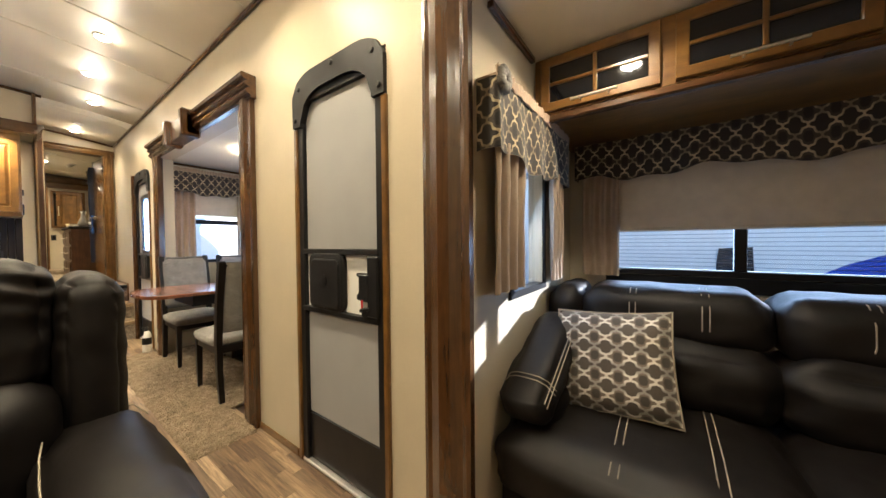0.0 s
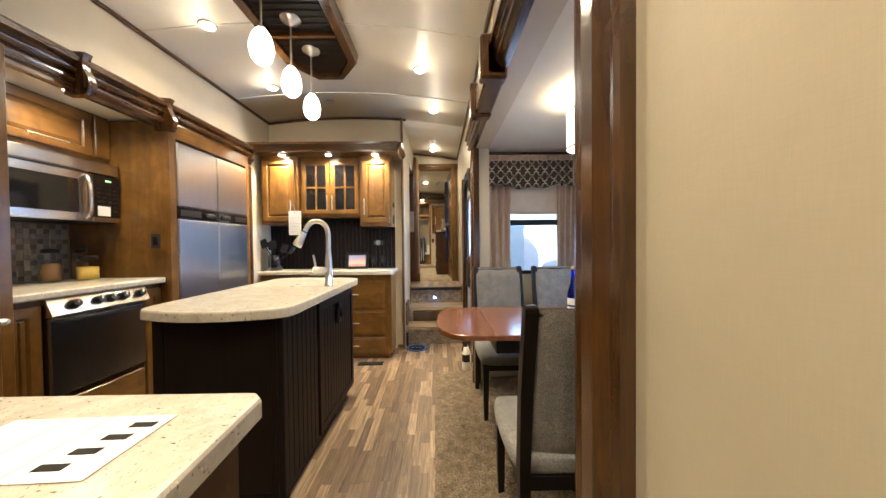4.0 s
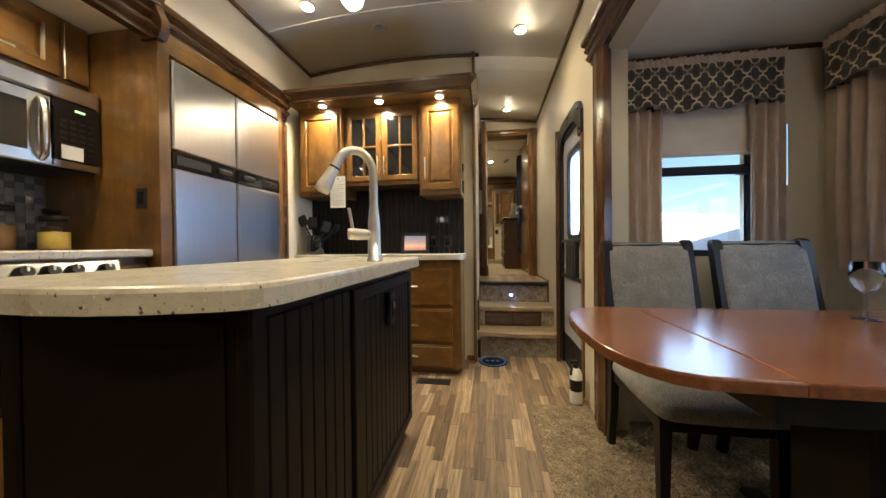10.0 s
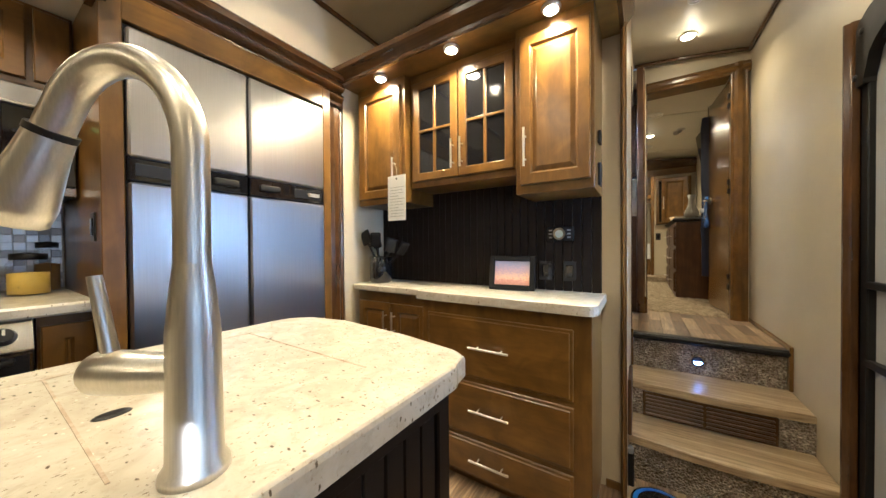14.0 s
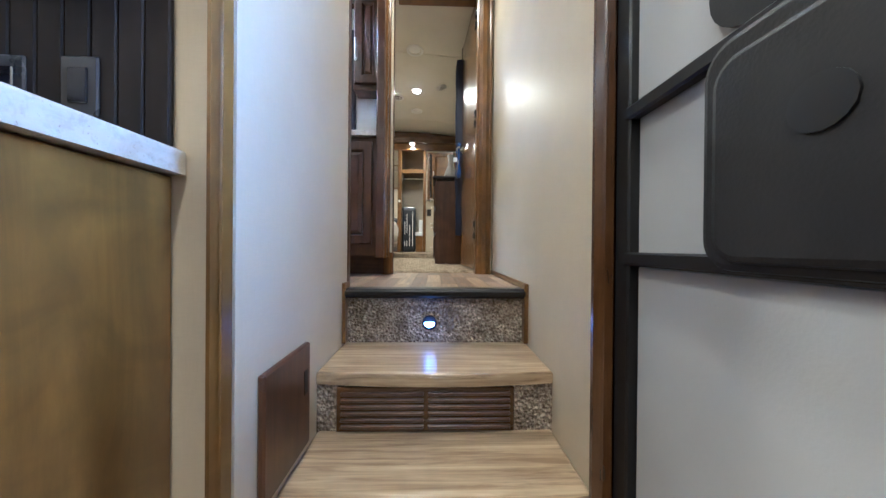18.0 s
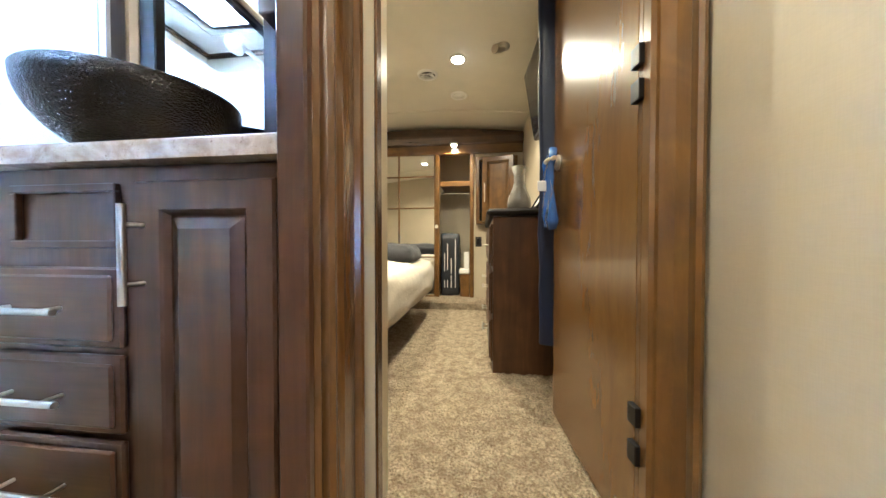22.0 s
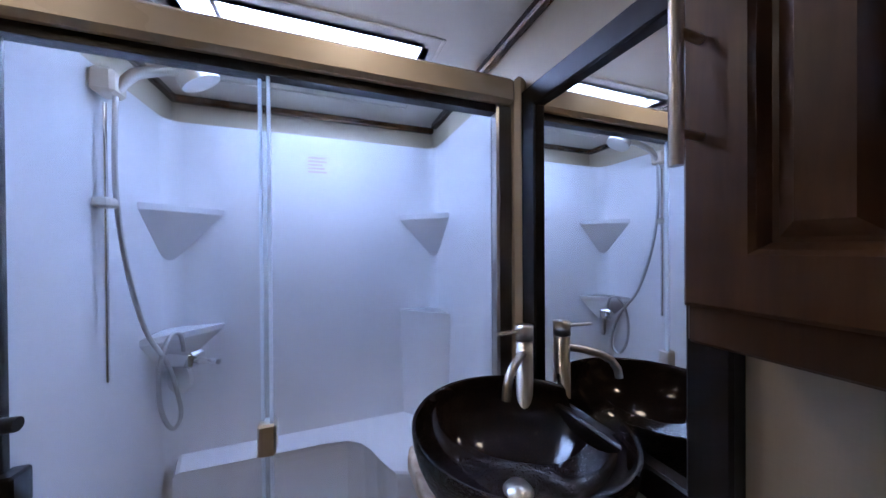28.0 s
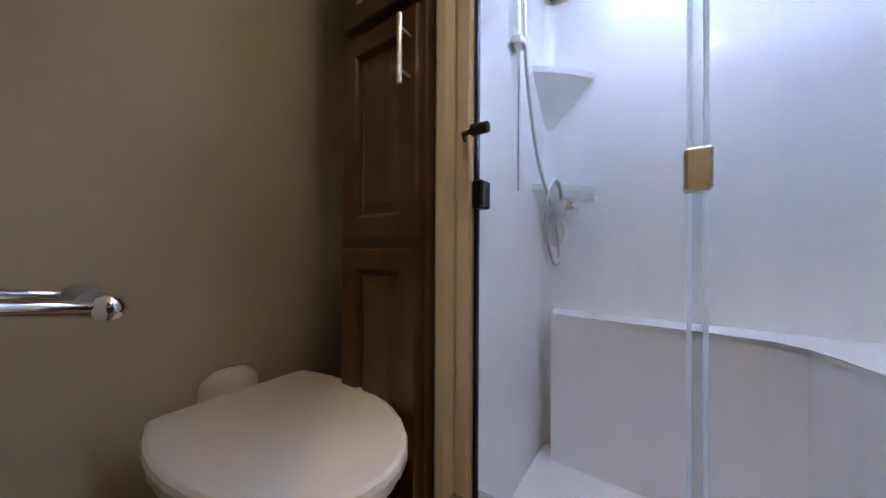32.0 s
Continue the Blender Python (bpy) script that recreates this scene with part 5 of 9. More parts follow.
lever = part("lever", G().tube([(0.16, 4.13, 1.172), (0.112, 4.095, 1.174), (0.110, 4.094, 1.174), (0.076, 4.07, 1.176), (0.070, 4.066, 1.176)], [0.020, 0.0235, 0.0245, 0.0245, 0.020], 16), NICKEL, tap)
part("handle", G().tube([(0.086, 4.077, 1.19), (0.082, 4.073, 1.23), (0.074, 4.067, 1.285)], [0.0085, 0.0075, 0.0065], 10), NICKEL, lever)

# ---- peninsula behind the recliner ----
pen = thing("peninsula", (-0.2, 2.28, 0), "brown stained peninsula cabinet with a speckled cream top", "cabinet")
part("body", G().box(-1.16, 2.12, 0, 0.565, 2.46, 1.0, 0.003), COCOA, pen)
r = 0.09
poly = [(-1.18, 2.06), (0.62 - r, 2.06)] + [(0.62 - r + r * math.sin(a), 2.06 + r - r * math.cos(a)) for a in (0.3, 0.6, 0.9, 1.2, 1.57)] + [(0.60, 2.48), (0.58, 2.50), (-1.18, 2.50)]
part("slab", G().prism(poly, 1.0, 1.045, 0.010), COUNTER, pen, "speckled cream laminate top")
for i in range(4):
    x = -1.1 + i * 0.4
    front(local(0, 2.12, 0), x, 0.1, x + 0.38, 0.95, pen, COCOA)
leaflet = thing("leaflet", (0.35, 2.33, 1.046), "white printed sales leaflet lying on the counter", "leaflet")
m = pose(0.35, 2.325, 1.0465, 0, 0, 2)
sheet = part("sheet", G(m).box(-0.14, -0.08, 0, 0.14, 0.08, 0.001), PAPER, leaflet)
part("picture", G(m).box(-0.13, -0.07, 0.0012, -0.05, -0.03, 0.0018), CHARCOAL, sheet)
for i in range(4):
    part("picture", G(m).box(0.05 + 0.012 * i, -0.06 + 0.034 * i, 0.0012, 0.09 + 0.012 * i, -0.045 + 0.034 * i, 0.0018), CHARCOAL, sheet)
for i in range(2):
    part("fold", G(m).box(-0.045 + 0.07 * i, -0.078, 0.0011, -0.0435 + 0.07 * i, 0.078, 0.0016), GREY, sheet)

# ---- kitchen slide-out ----
fridge = thing("refrigerator", (-1.45, 4.79, 0.09), "stainless four-door refrigerator built into the slide-out", "refrigerator")
part("body", G().box(-1.85, 4.34, 0.44, -1.14, 5.24, 2.21), BLACK, fridge)
for y0, y1 in ((4.345, 4.785), (4.795, 5.235)):
    for z0, z1 in ((0.47, 1.578), (1.680, 2.19)):
        part("door", G().box(-1.14, y0, z0, -1.10, y1, z1, 0.008), STEEL_V, fridge, "brushed stainless door")
    h = part("handle_strip", G().box(-1.14, y0, 1.583, -1.104, y1, 1.675, 0.004), GLOSS_BLACK, fridge)
    ya, yb = (y0 + 0.02, y0 + 0.24) if y0 < 4.5 else (y1 - 0.20, y1 - 0.02)
    part("recess", G().box(-1.106, ya, 1.603, -1.1015, yb, 1.655, 0.003), BLACK, h)
    yl = y1 - 0.10 if y0 < 4.5 else y0 + 0.10
    part("latch", G().pad(-1.110, yl - 0.055, 1.610, -1.088, yl + 0.055, 1.648, 0.010, 6), CHARCOAL, h, "dark grey door latch")
part("nameplate", G().box(-1.103, 5.12, 1.618, -1.0995, 5.20, 1.640, 0.001), CHROME, fridge)
surround = thing("fridge_surround", (-1.45, 4.3, 0.09), "maple-stained panels framing the refrigerator", "cabinet")
part("side_panel", G().box(-1.88, 4.27, 0.09, -1.105, 4.335, 2.33, 0.003), MAPLE, surround)
part("side_panel", G().box(-1.88, 5.245, 0.09, -1.12, 5.30, 2.33, 0.003), MAPLE, surround)
part("top_panel", G().box(-1.88, 4.336, 2.215, -1.12, 5.244, 2.33, 0.003), MAPLE_Y, surround)
part("plinth", G().box(-1.85, 4.336, 0.09, -1.115, 5.244, 0.43, 0.003), COCOA, surround)
outlet(-1.22, 4.27, 1.40, 0, "black wall outlet on the maple fridge panel")

stove_cab = thing("stove_cabinet", (-1.5, 3.8, 0.09), "maple-stained base cabinets on both sides of the stove", "cabinet")
for y0, y1 in ((3.375, 3.545), (4.125, 4.268)):
    part("body", G().box(-1.88, y0, 0.09, -1.20, y1, 1.075), MAPLE, stove_cab)
    m = local(-1.20, (y0 + y1) / 2, 0, 90)
    front(m, -(y1 - y0) / 2 + 0.008, 0.16, (y1 - y0) / 2 - 0.008, 1.04, stove_cab, MAPLE)
part("drawer_front", G(local(-1.20, 3.835, 0, 90)).box(-0.28, -0.02, 0.14, 0.28, 0, 0.48, 0.006), MAPLE_Y, stove_cab)
part("filler", G().box(-1.88, 3.546, 0.09, -1.22, 4.124, 0.5), MAPLE, stove_cab)
stove = thing("stove", (-1.5, 3.835, 0.5), "stainless stove with a dark steel oven door and five knobs", "stove")
part("body", G().box(-1.85, 3.55, 0.505, -1.20, 4.12, 1.072), BLACK, stove)
part("control_panel", G().extrude([(0, 0), (0.062, 0), (0.066, 0.006), (0.030, 0.098), (0.024, 0.103), (0, 0.103)], (-1.20, 3.545, 0.975), (-1.20, 4.115, 0.975), (1, 0, 0)), STEEL, stove, "brushed stainless control panel")
for i, y in enumerate((3.66, 3.79, 3.865, 3.94, 4.055)):
    k = part("knob", G().tube([(-1.155, y, 1.027), (-1.145, y, 1.031), (-1.122, y, 1.040)], [0.03, 0.026, 0.021], 18), BLACK, stove)
    part("pointer", G().box(-1.124, y - 0.003, 1.04, -1.119, y + 0.003, 1.058), WHITE, k)
oven = part("oven_door", G().box(-1.20, 3.555, 0.52, -1.165, 4.115, 0.965, 0.008), brushed("dark_steel", (0.30, 0.30, 0.31), 0.25, "y"), stove)
part("handle", G().tube([(-1.165, 3.60, 0.945), (-1.13, 3.60, 0.945), (-1.13, 4.07, 0.945), (-1.165, 4.07, 0.945)], 0.009, 10), BLACK, oven)
stove_top = thing("countertop", (-1.5, 3.8, 1.075), "speckled cream laminate countertop beside the stove", "countertop")
part("slab", G().box(-1.885, 3.372, 1.078, -1.145, 4.268, 1.12, 0.008), COUNTER, stove_top)
tiles = thing("mosaic_backsplash", (-1.88, 3.8, 1.12), "silver and grey metal mosaic tiles behind the stove", "backsplash", kind="structure")
part("grout", G().box(-1.90, 3.375, 1.122, -1.887, 4.268, 1.53), plain("pale_grout", (0.50, 0.51, 0.52), 0.6), tiles)
TILE_MATS = [brushed("tile_silver", (0.66, 0.68, 0.70), 0.30, "y"), brushed("tile_pewter", (0.36, 0.365, 0.38), 0.34, "z"), plain("tile_glass", (0.50, 0.53, 0.56), 0.10, vary=0.1, relief=0.0, coat=0.8)]
TS = 0.0368
tile_meshes = [G().box(0, 0, 0, 0.007, TS - 0.0022, TS - 0.0022, 0.0015).mesh("tile", mt) for mt in TILE_MATS]
rt = random.Random(3)
far_tiles = G()
dark_far = G()
for i in range(24):
    for j in range(11):
        y, z = 3.381 + i * TS, 1.126 + j * TS
        dark = (j % 3 == 0 and i % 2 == 0) or (j % 3 == 1 and i % 2 == 1)
        if i < 4:
            (dark_far if dark else far_tiles).box(-1.889, y, z, -1.882, y + TS - 0.0022, z + TS - 0.0022, 0.0015)
            continue
        ob = new("tile", tile_meshes[1 if dark else rt.choice((0, 0, 0, 2))])
        ob.parent, ob.matrix_parent_inverse = tiles, W[tiles].inverted()
        ob.location = (-1.889, y, z)
tagged(part("tiles", far_tiles, TILE_MATS[0], tiles), "", "", "", "stuff")
tagged(part("tiles", dark_far, TILE_MATS[1], tiles), "", "", "", "stuff")
mw = thing("microwave", (-1.66, 3.85, 1.53), "stainless over-the-range microwave with a black window", "microwave")
part("body", G().box(-1.87, 3.44, 1.535, -1.51, 4.262, 1.97, 0.004), BLACK, mw)
part("hood_strip", G().box(-1.51, 3.44, 1.885, -1.47, 4.262, 1.972, 0.010), STEEL, mw, "brushed stainless vent strip")
mwd = part("door", G().box(-1.51, 3.443, 1.54, -1.475, 4.07, 1.88, 0.006), STEEL, mw, "brushed stainless door frame")
part("window", G().box(-1.476, 3.50, 1.595, -1.472, 3.985, 1.825, 0.002), GLOSS_BLACK, mwd)
hp = [(-1.477, 4.030, 1.560), (-1.452, 4.028, 1.585), (-1.440, 4.024, 1.64), (-1.436, 4.022, 1.71), (-1.440, 4.024, 1.78), (-1.452, 4.028, 1.835), (-1.477, 4.030, 1.86)]
part("handle", G().tube(hp, [0.012, 0.016, 0.017, 0.017, 0.017, 0.016, 0.012], 14), STEEL, mwd)
ctl = part("control_panel", G().box(-1.51, 4.073, 1.58, -1.473, 4.26, 1.88, 0.004), GLOSS_BLACK, mw)
part("display", G().box(-1.4735, 4.155, 1.838, -1.4715, 4.195, 1.848), LED_GREEN, ctl, "lit green clock digits")
for i in range(4):
    for j in range(6):
        part("key", G().box(-1.4735, 4.10 + i * 0.036, 1.62 + j * 0.031, -1.4715, 4.122 + i * 0.036, 1.632 + j * 0.031), CHARCOAL, ctl)
part("sticker", G().box(-1.4728, 4.10, 1.585, -1.4712, 4.185, 1.655), PAPER, ctl, "white paper sticker")
part("base_strip", G().box(-1.51, 4.073, 1.54, -1.475, 4.262, 1.578, 0.004), STEEL, mw, "brushed stainless strip")
over = thing("wall_cabinet", (-1.7, 3.8, 1.98), "maple-stained cabinet over the microwave with a lift-up door", "cabinet")
part("body", G().box(-1.88, 3.372, 1.976, -1.56, 4.268, 2.338), MAPLE_Y, over)
m = local(-1.56, 3.82, 0, 90)
front(m, -0.25, 2.02, 0.32, 2.32, over, MAPLE_Y, "door", (0.04, 2.065, 0.22, False))
front(m, -0.43, 2.02, -0.27, 2.32, over, MAPLE)
front(m, 0.34, 2.02, 0.44, 2.32, over, MAPLE)
for y, s, fillc in ((4.02, 0.050, (0.36, 0.21, 0.08)), (4.14, 0.060, (0.75, 0.55, 0.10)), (4.20, 0.04, (0.30, 0.17, 0.06))):
    x = -1.72 + (0.12 if s > 0.05 else 0)
    j = thing("storage_jar", (x, y, 1.12), "clear glass jar filled with dry food on the counter", "jar", "jars by the stove")
    h = 0.15 if s > 0.05 else 0.2
    part("glass", G().lathe(x, y, [(0, 1.121), (s, 1.123), (s, 1.12 + h - 0.02), (s * 0.8, 1.12 + h), (s * 0.78, 1.12 + h)], 22), PANE, j)
    part("filling", G().lathe(x, y, [(0, 1.124), (s * 0.94, 1.126), (s * 0.94, 1.12 + h * 0.62), (0, 1.12 + h * 0.66)], 20), speckled("jar_food", fillc, tuple(c * 0.5 for c in fillc), tuple(min(1, c * 1.5) for c in fillc), 0.6), j)
    part("lid", G().lathe(x, y, [(0, 1.12 + h), (s * 0.86, 1.12 + h), (s * 0.86, 1.145 + h), (0, 1.15 + h)], 22), BLACK, j, "black lid")

# pantry, its open door and the cabinet before it
pantry = thing("pantry_cabinet", (-1.4, 3.2, 0.09), "maple-stained pantry cabinet standing open with empty shelves", "cabinet")
part("post", G().box(-1.20, 3.27, 0.09, -1.10, 3.37, 2.335, 0.004), MAPLE, pantry)
part("post", G().box(-1.20, 2.99, 0.09, -1.11, 3.04, 2.335, 0.004), MAPLE, pantry)
part("side_panel", G().box(-1.88, 3.34, 0.09, -1.20, 3.37, 2.335), MAPLE, pantry)
part("side_panel", G().box(-1.88, 2.99, 0.09, -1.20, 3.01, 2.335), COCOA, pantry)
part("header", G().box(-1.19, 3.041, 2.08, -1.105, 3.269, 2.335, 0.003), MAPLE_Y, pantry)
part("back", G().box(-1.89, 3.011, 0.09, -1.87, 3.339, 1.64), COCOA, pantry)
part("back", G().box(-1.29, 3.011, 1.701, -1.27, 3.339, 2.335), WALL, pantry, "tan vinyl back panel")
for z in (1.70, 1.38):
    part("shelf", G().box(-1.87, 3.012, z - 0.06, -1.13, 3.338, z, 0.003), MAPLE_Y, pantry)
for z in (0.2, 0.50, 0.78, 1.06):
    d = part("pull_out_tray", G().box(-1.86, 3.02, z, -1.15, 3.33, z + 0.012).box(-1.165, 3.02, z, -1.15, 3.33, z + 0.10, 0.003).box(-1.86, 3.02, z, -1.845, 3.33, z + 0.10), ESPRESSO, pantry)
    part("rail", G().tube([(-1.150, 3.03, z + 0.106), (-1.150, 3.26, z + 0.106)], 0.003, 8), CHROME, d)
pd = thing("pantry_door", (-0.9, 3.03, 0.15), "open maple-stained pantry door with a dark glass panel and lever handles", "door")
g = G()
y0, y1 = 3.008, 3.045
g.box(-1.10, y0, 0.14, -1.01, y1, 2.15, 0.004).box(-0.80, y0, 0.14, -0.71, y1, 2.15, 0.004)
g.box(-1.01, y0, 2.05, -0.80, y1, 2.15, 0.004).box(-1.01, y0, 0.14, -0.80, y1, 0.25, 0.004).box(-1.01, y0, 1.02, -0.80, y1, 1.11, 0.004)
part("frame", g, MAPLE, pd)
part("glass", G().box(-1.01, 3.022, 1.11, -0.80, 3.030, 2.05), GLOSS_BLACK, pd)
part("panel", G().box(-1.01, 3.018, 0.25, -0.80, 3.036, 1.02), MAPLE, pd)
for s in (-1, 1):
    yc = 3.0265 + s * 0.019
    h = part("lever", G().tube([(-0.755, yc, 1.065), (-0.755, yc + s * 0.04, 1.065)], 0.012, 12).tube([(-0.75, yc + s * 0.042, 1.065), (-0.83, yc + s * 0.045, 1.06), (-0.87, yc + s * 0.04, 1.05)], [0.012, 0.011, 0.009], 10), NICKEL, pd)
    part("rose", G().tube([(-0.755, yc, 1.065), (-0.755, yc + s * 0.008, 1.065)], 0.027, 18), NICKEL, h)
tall = thing("tall_cabinet", (-1.5, 2.6, 0.09), "dark stained tall cabinet with a glass door beside the pantry", "cabinet")
part("body", G().box(-1.88, 2.16, 0.09, -1.16, 2.985, 2.335), MAPLE, tall)
m = local(-1.16, 2.57, 0, 90)
for x0, x1 in ((-0.40, -0.005), (0.005, 0.40)):
    g = G(m)
    g.box(x0, -0.022, 0.14, x0 + 0.08, 0, 2.2, 0.004).box(x1 - 0.08, -0.022, 0.14, x1, 0, 2.2, 0.004).box(x0 + 0.08, -0.022, 2.11, x1 - 0.08, 0, 2.2, 0.004).box(x0 + 0.08, -0.022, 0.14, x1 - 0.08, 0, 0.24, 0.004).box(x0 + 0.08, -0.022, 1.0, x1 - 0.08, 0, 1.09, 0.004)
    d = part("door", g, MAPLE, tall)
    part("pane", G(m).box(x0 + 0.08, -0.010, 1.09, x1 - 0.08, -0.004, 2.11), GLOSS_BLACK, d)
    part("panel", G(m).box(x0 + 0.08, -0.012, 0.24, x1 - 0.08, -0.002, 1.0), MAPLE, d)

# ---- ceiling fittings of the main room ----
def recessed(x, y, z, r=0.058):
    o = thing("recessed_light", (x, y, z), "small round recessed ceiling light, switched on", "ceiling light", "recessed ceiling lights")
    part("trim_ring", G().lathe(x, y, [(r * 0.78, z - 0.004), (r * 0.86, z - 0.012), (r, z - 0.008), (r * 1.08, z + 0.004)], 24), NICKEL, o)
    part("lens", G().lathe(x, y, [(0, z - 0.026), (r * 0.45, z - 0.022), (r * 0.72, z - 0.014), (r * 0.8, z - 0.006)], 20), LAMP_ON, o, "lit frosted lens")
    return o


# fittings for all of DOWN, the added unseen one at (-0.7, 0.6) too
for lx, ly in DOWN:
    recessed(lx, ly, ceiling_z(lx))
recessed(-1.29, 3.81, 2.338)
recessed(1.67, 0.28, 2.22)
cz = lambda x: 2.79 - 0.055 * (x - 0.2) ** 2
recessed(0.69, 9.02, cz(0.69))
recessed(-0.1, 8.75, cz(-0.1))


def round_vent(x, y, z, r, label, mat=WHITE):
    o = thing("ceiling_speaker" if "speaker" in label else "ceiling_vent", (x, y, z), label, "vent")
    part("ring", G().lathe(x, y, [(r * 0.7, z - 0.004), (r * 0.75, z - 0.014), (r * 0.95, z - 0.012), (r, z + 0.003)], 28), mat, o)
    part("core", G().lathe(x, y, [(0, z - 0.016), (r * 0.3, z - 0.016), (r * 0.42, z - 0.006), (r * 0.7, z - 0.002)], 24), CHARCOAL if "speaker" not in label else mat, o)
    if "speaker" not in label:
        for k in (-0.4, -0.13, 0.13, 0.4):
            part("slat", G().box(x - r * 0.6, y + r * k - 0.003, z - 0.020, x + r * 0.6, y + r * k + 0.003, z - 0.012), mat, o)
    return o


round_vent(-0.25, 5.39, ceiling_z(-0.25), 0.062, "round grey ceiling air vent", GREY)
round_vent(0.43, 9.22, cz(0.43), 0.085, "round white ceiling air vent")
round_vent(0.66, 9.58, cz(0.66), 0.08, "round white ceiling speaker")
round_vent(0.72, 8.25, cz(0.72), 0.085, "round white ceiling speaker")
round_vent(0.9, 6.62, ceiling_z(0.9), 0.05, "round white ceiling speaker")
smoke = thing("reading_light", (1.01, 8.87, cz(1.01)), "chrome swivel reading light on the bedroom ceiling", "spotlight")
part("base", G().lathe(1.01, 8.87, [(0, cz(1.01) - 0.02), (0.04, cz(1.01) - 0.02), (0.045, cz(1.01) + 0.004)], 20), NICKEL, smoke)
part("head", G().tube([(1.01, 8.87, cz(1.01) - 0.02), (0.98, 8.84, cz(1.01) - 0.05), (0.95, 8.80, cz(1.01) - 0.06)], [0.018, 0.02, 0.028], 14), NICKEL, smoke)

tray = thing("ceiling_tray", (-0.03, 4.0, 2.95), "dark stained octagonal ceiling panel with ribbed inlays", "ceiling panel")
TZ = 2.985
outer = [(-0.33, 3.42), (-0.12, 3.21), (0.13, 3.21), (0.30, 3.43), (0.30, 4.54), (0.10, 4.80), (-0.14, 4.80), (-0.33, 4.54)]
g = G()
n = len(outer)
c0 = (-0.015, 4.0)
ins = [(c0[0] + (x - c0[0]) * 0.76, c0[1] + (y - c0[1]) * 0.93) for x, y in outer]
v = [(x, y, TZ) for x, y in outer] + [(c0[0] + (x - c0[0]) * 0.95, c0[1] + (y - c0[1]) * 0.985, TZ - 0.075) for x, y in outer]
v += [(x, y, TZ - 0.075) for x, y in ins] + [(x, y, TZ - 0.035) for x, y in ins]
f = []
for a in range(3):
    f += [(a * n + k, a * n + (k + 1) % n, (a + 1) * n + (k + 1) % n, (a + 1) * n + k) for k in range(n)]
g.add(v, f)
part("frame", g, TRIM_Y, tray)
part("inlay", G().add([(x, y, TZ - 0.036) for x, y in ins], [tuple(range(n))]), ESPRESSO, tray, "black-brown ribbed inlay")
for y in (3.87, 4.24):
    part("crossbar", G().box(-0.27, y - 0.02 - 0.05, TZ - 0.074, 0.22, y + 0.02 - 0.05, TZ - 0.034, 0.004), TRIM_X, tray)
for i in range(17):
    y = 3.47 + i * 0.062
    part("rib", G().box(-0.25, y, TZ - 0.044, 0.20, y + 0.03, TZ - 0.035, 0.004), ESPRESSO, tray)
for y, zb in ((3.68, 2.42), (4.05, 2.405), (4.40, 2.385)):
    pl = thing("pendant_light", (-0.05, y, TZ - 0.04), "white opal glass pendant light on a nickel rod, switched on", "pendant light", "pendant lights over the island")
    zt = TZ - 0.04
    part("canopy", G().lathe(-0.05, y, [(0, zt - 0.055), (0.012, zt - 0.05), (0.03, zt - 0.03), (0.065, zt - 0.012), (0.07, zt)], 24), NICKEL, pl)
    part("rod", G().tube([(-0.05, y, zt - 0.05), (-0.05, y, zb + 0.21)], 0.006, 10), NICKEL, pl)
    part("shade", G().lathe(-0.05, y, [(0.0, zb), (0.03, zb + 0.003), (0.055, zb + 0.03), (0.066, zb + 0.075), (0.064, zb + 0.12), (0.048, zb + 0.17), (0.026, zb + 0.2), (0.0, zb + 0.205)], 24), OPAL_ON, pl, "lit white opal glass shade")
    part("cap", G().lathe(-0.05, y, [(0.022, zb + 0.195), (0.024, zb + 0.21), (0.008, zb + 0.225)], 16), NICKEL, pl)

# floor grilles, mat, extinguisher
grille = thing("floor_vent", (0.19, 5.34, 0), "black slatted floor vent set in the planks", "vent")
part("frame", G().box(0.05, 5.29, 0.0, 0.33, 5.39, 0.006, 0.002), CHARCOAL, grille)
for i in range(13):
    part("slat", G().box(0.066 + i * 0.02, 5.302, 0.005, 0.078 + i * 0.02, 5.378, 0.009, 0.001), BLACK, grille)
mat_ = thing("round_mat", (0.68, 5.85, 0), "round black mat with a bright blue printed rim", "mat")
part("disc", G().lathe(0.68, 5.85, [(0, 0.006), (0.125, 0.006), (0.135, 0.004), (0.135, 0.0)], 36), GLOSS_BLACK, mat_)
blue_paint = plain("blue_print", (0.02, 0.14, 0.55), 0.3)
part("rim", G().lathe(0.68, 5.85, [(0.105, 0.0066), (0.125, 0.0068), (0.126, 0.006)], 36), blue_paint, mat_, "bright blue printed ring")
for i in range(3):
    part("print", G().box(0.61 + i * 0.05, 5.835, 0.0062, 0.64 + i * 0.05, 5.87, 0.0072), blue_paint, mat_)
ext = thing("fire_extinguisher", (1.26, 5.14, 0), "white fire extinguisher with a black head standing by the door", "fire extinguisher")
part("tank", G().lathe(1.255, 5.14, [(0, 0.0), (0.04, 0.0), (0.042, 0.01), (0.042, 0.20), (0.03, 0.235), (0.016, 0.25)], 24), WHITE, ext)
part("band", G().lathe(1.255, 5.14, [(0.0428, 0.09), (0.0428, 0.17)], 24), CHARCOAL, ext, "dark printed label band")
part("head", G().lathe(1.255, 5.14, [(0.018, 0.245), (0.02, 0.28), (0.0, 0.285)], 16).box(1.215, 5.13, 0.275, 1.27, 5.15, 0.30, 0.004).tube([(1.25, 5.14, 0.27), (1.225, 5.13, 0.26), (1.215, 5.12, 0.20)], 0.008, 8), BLACK, ext)

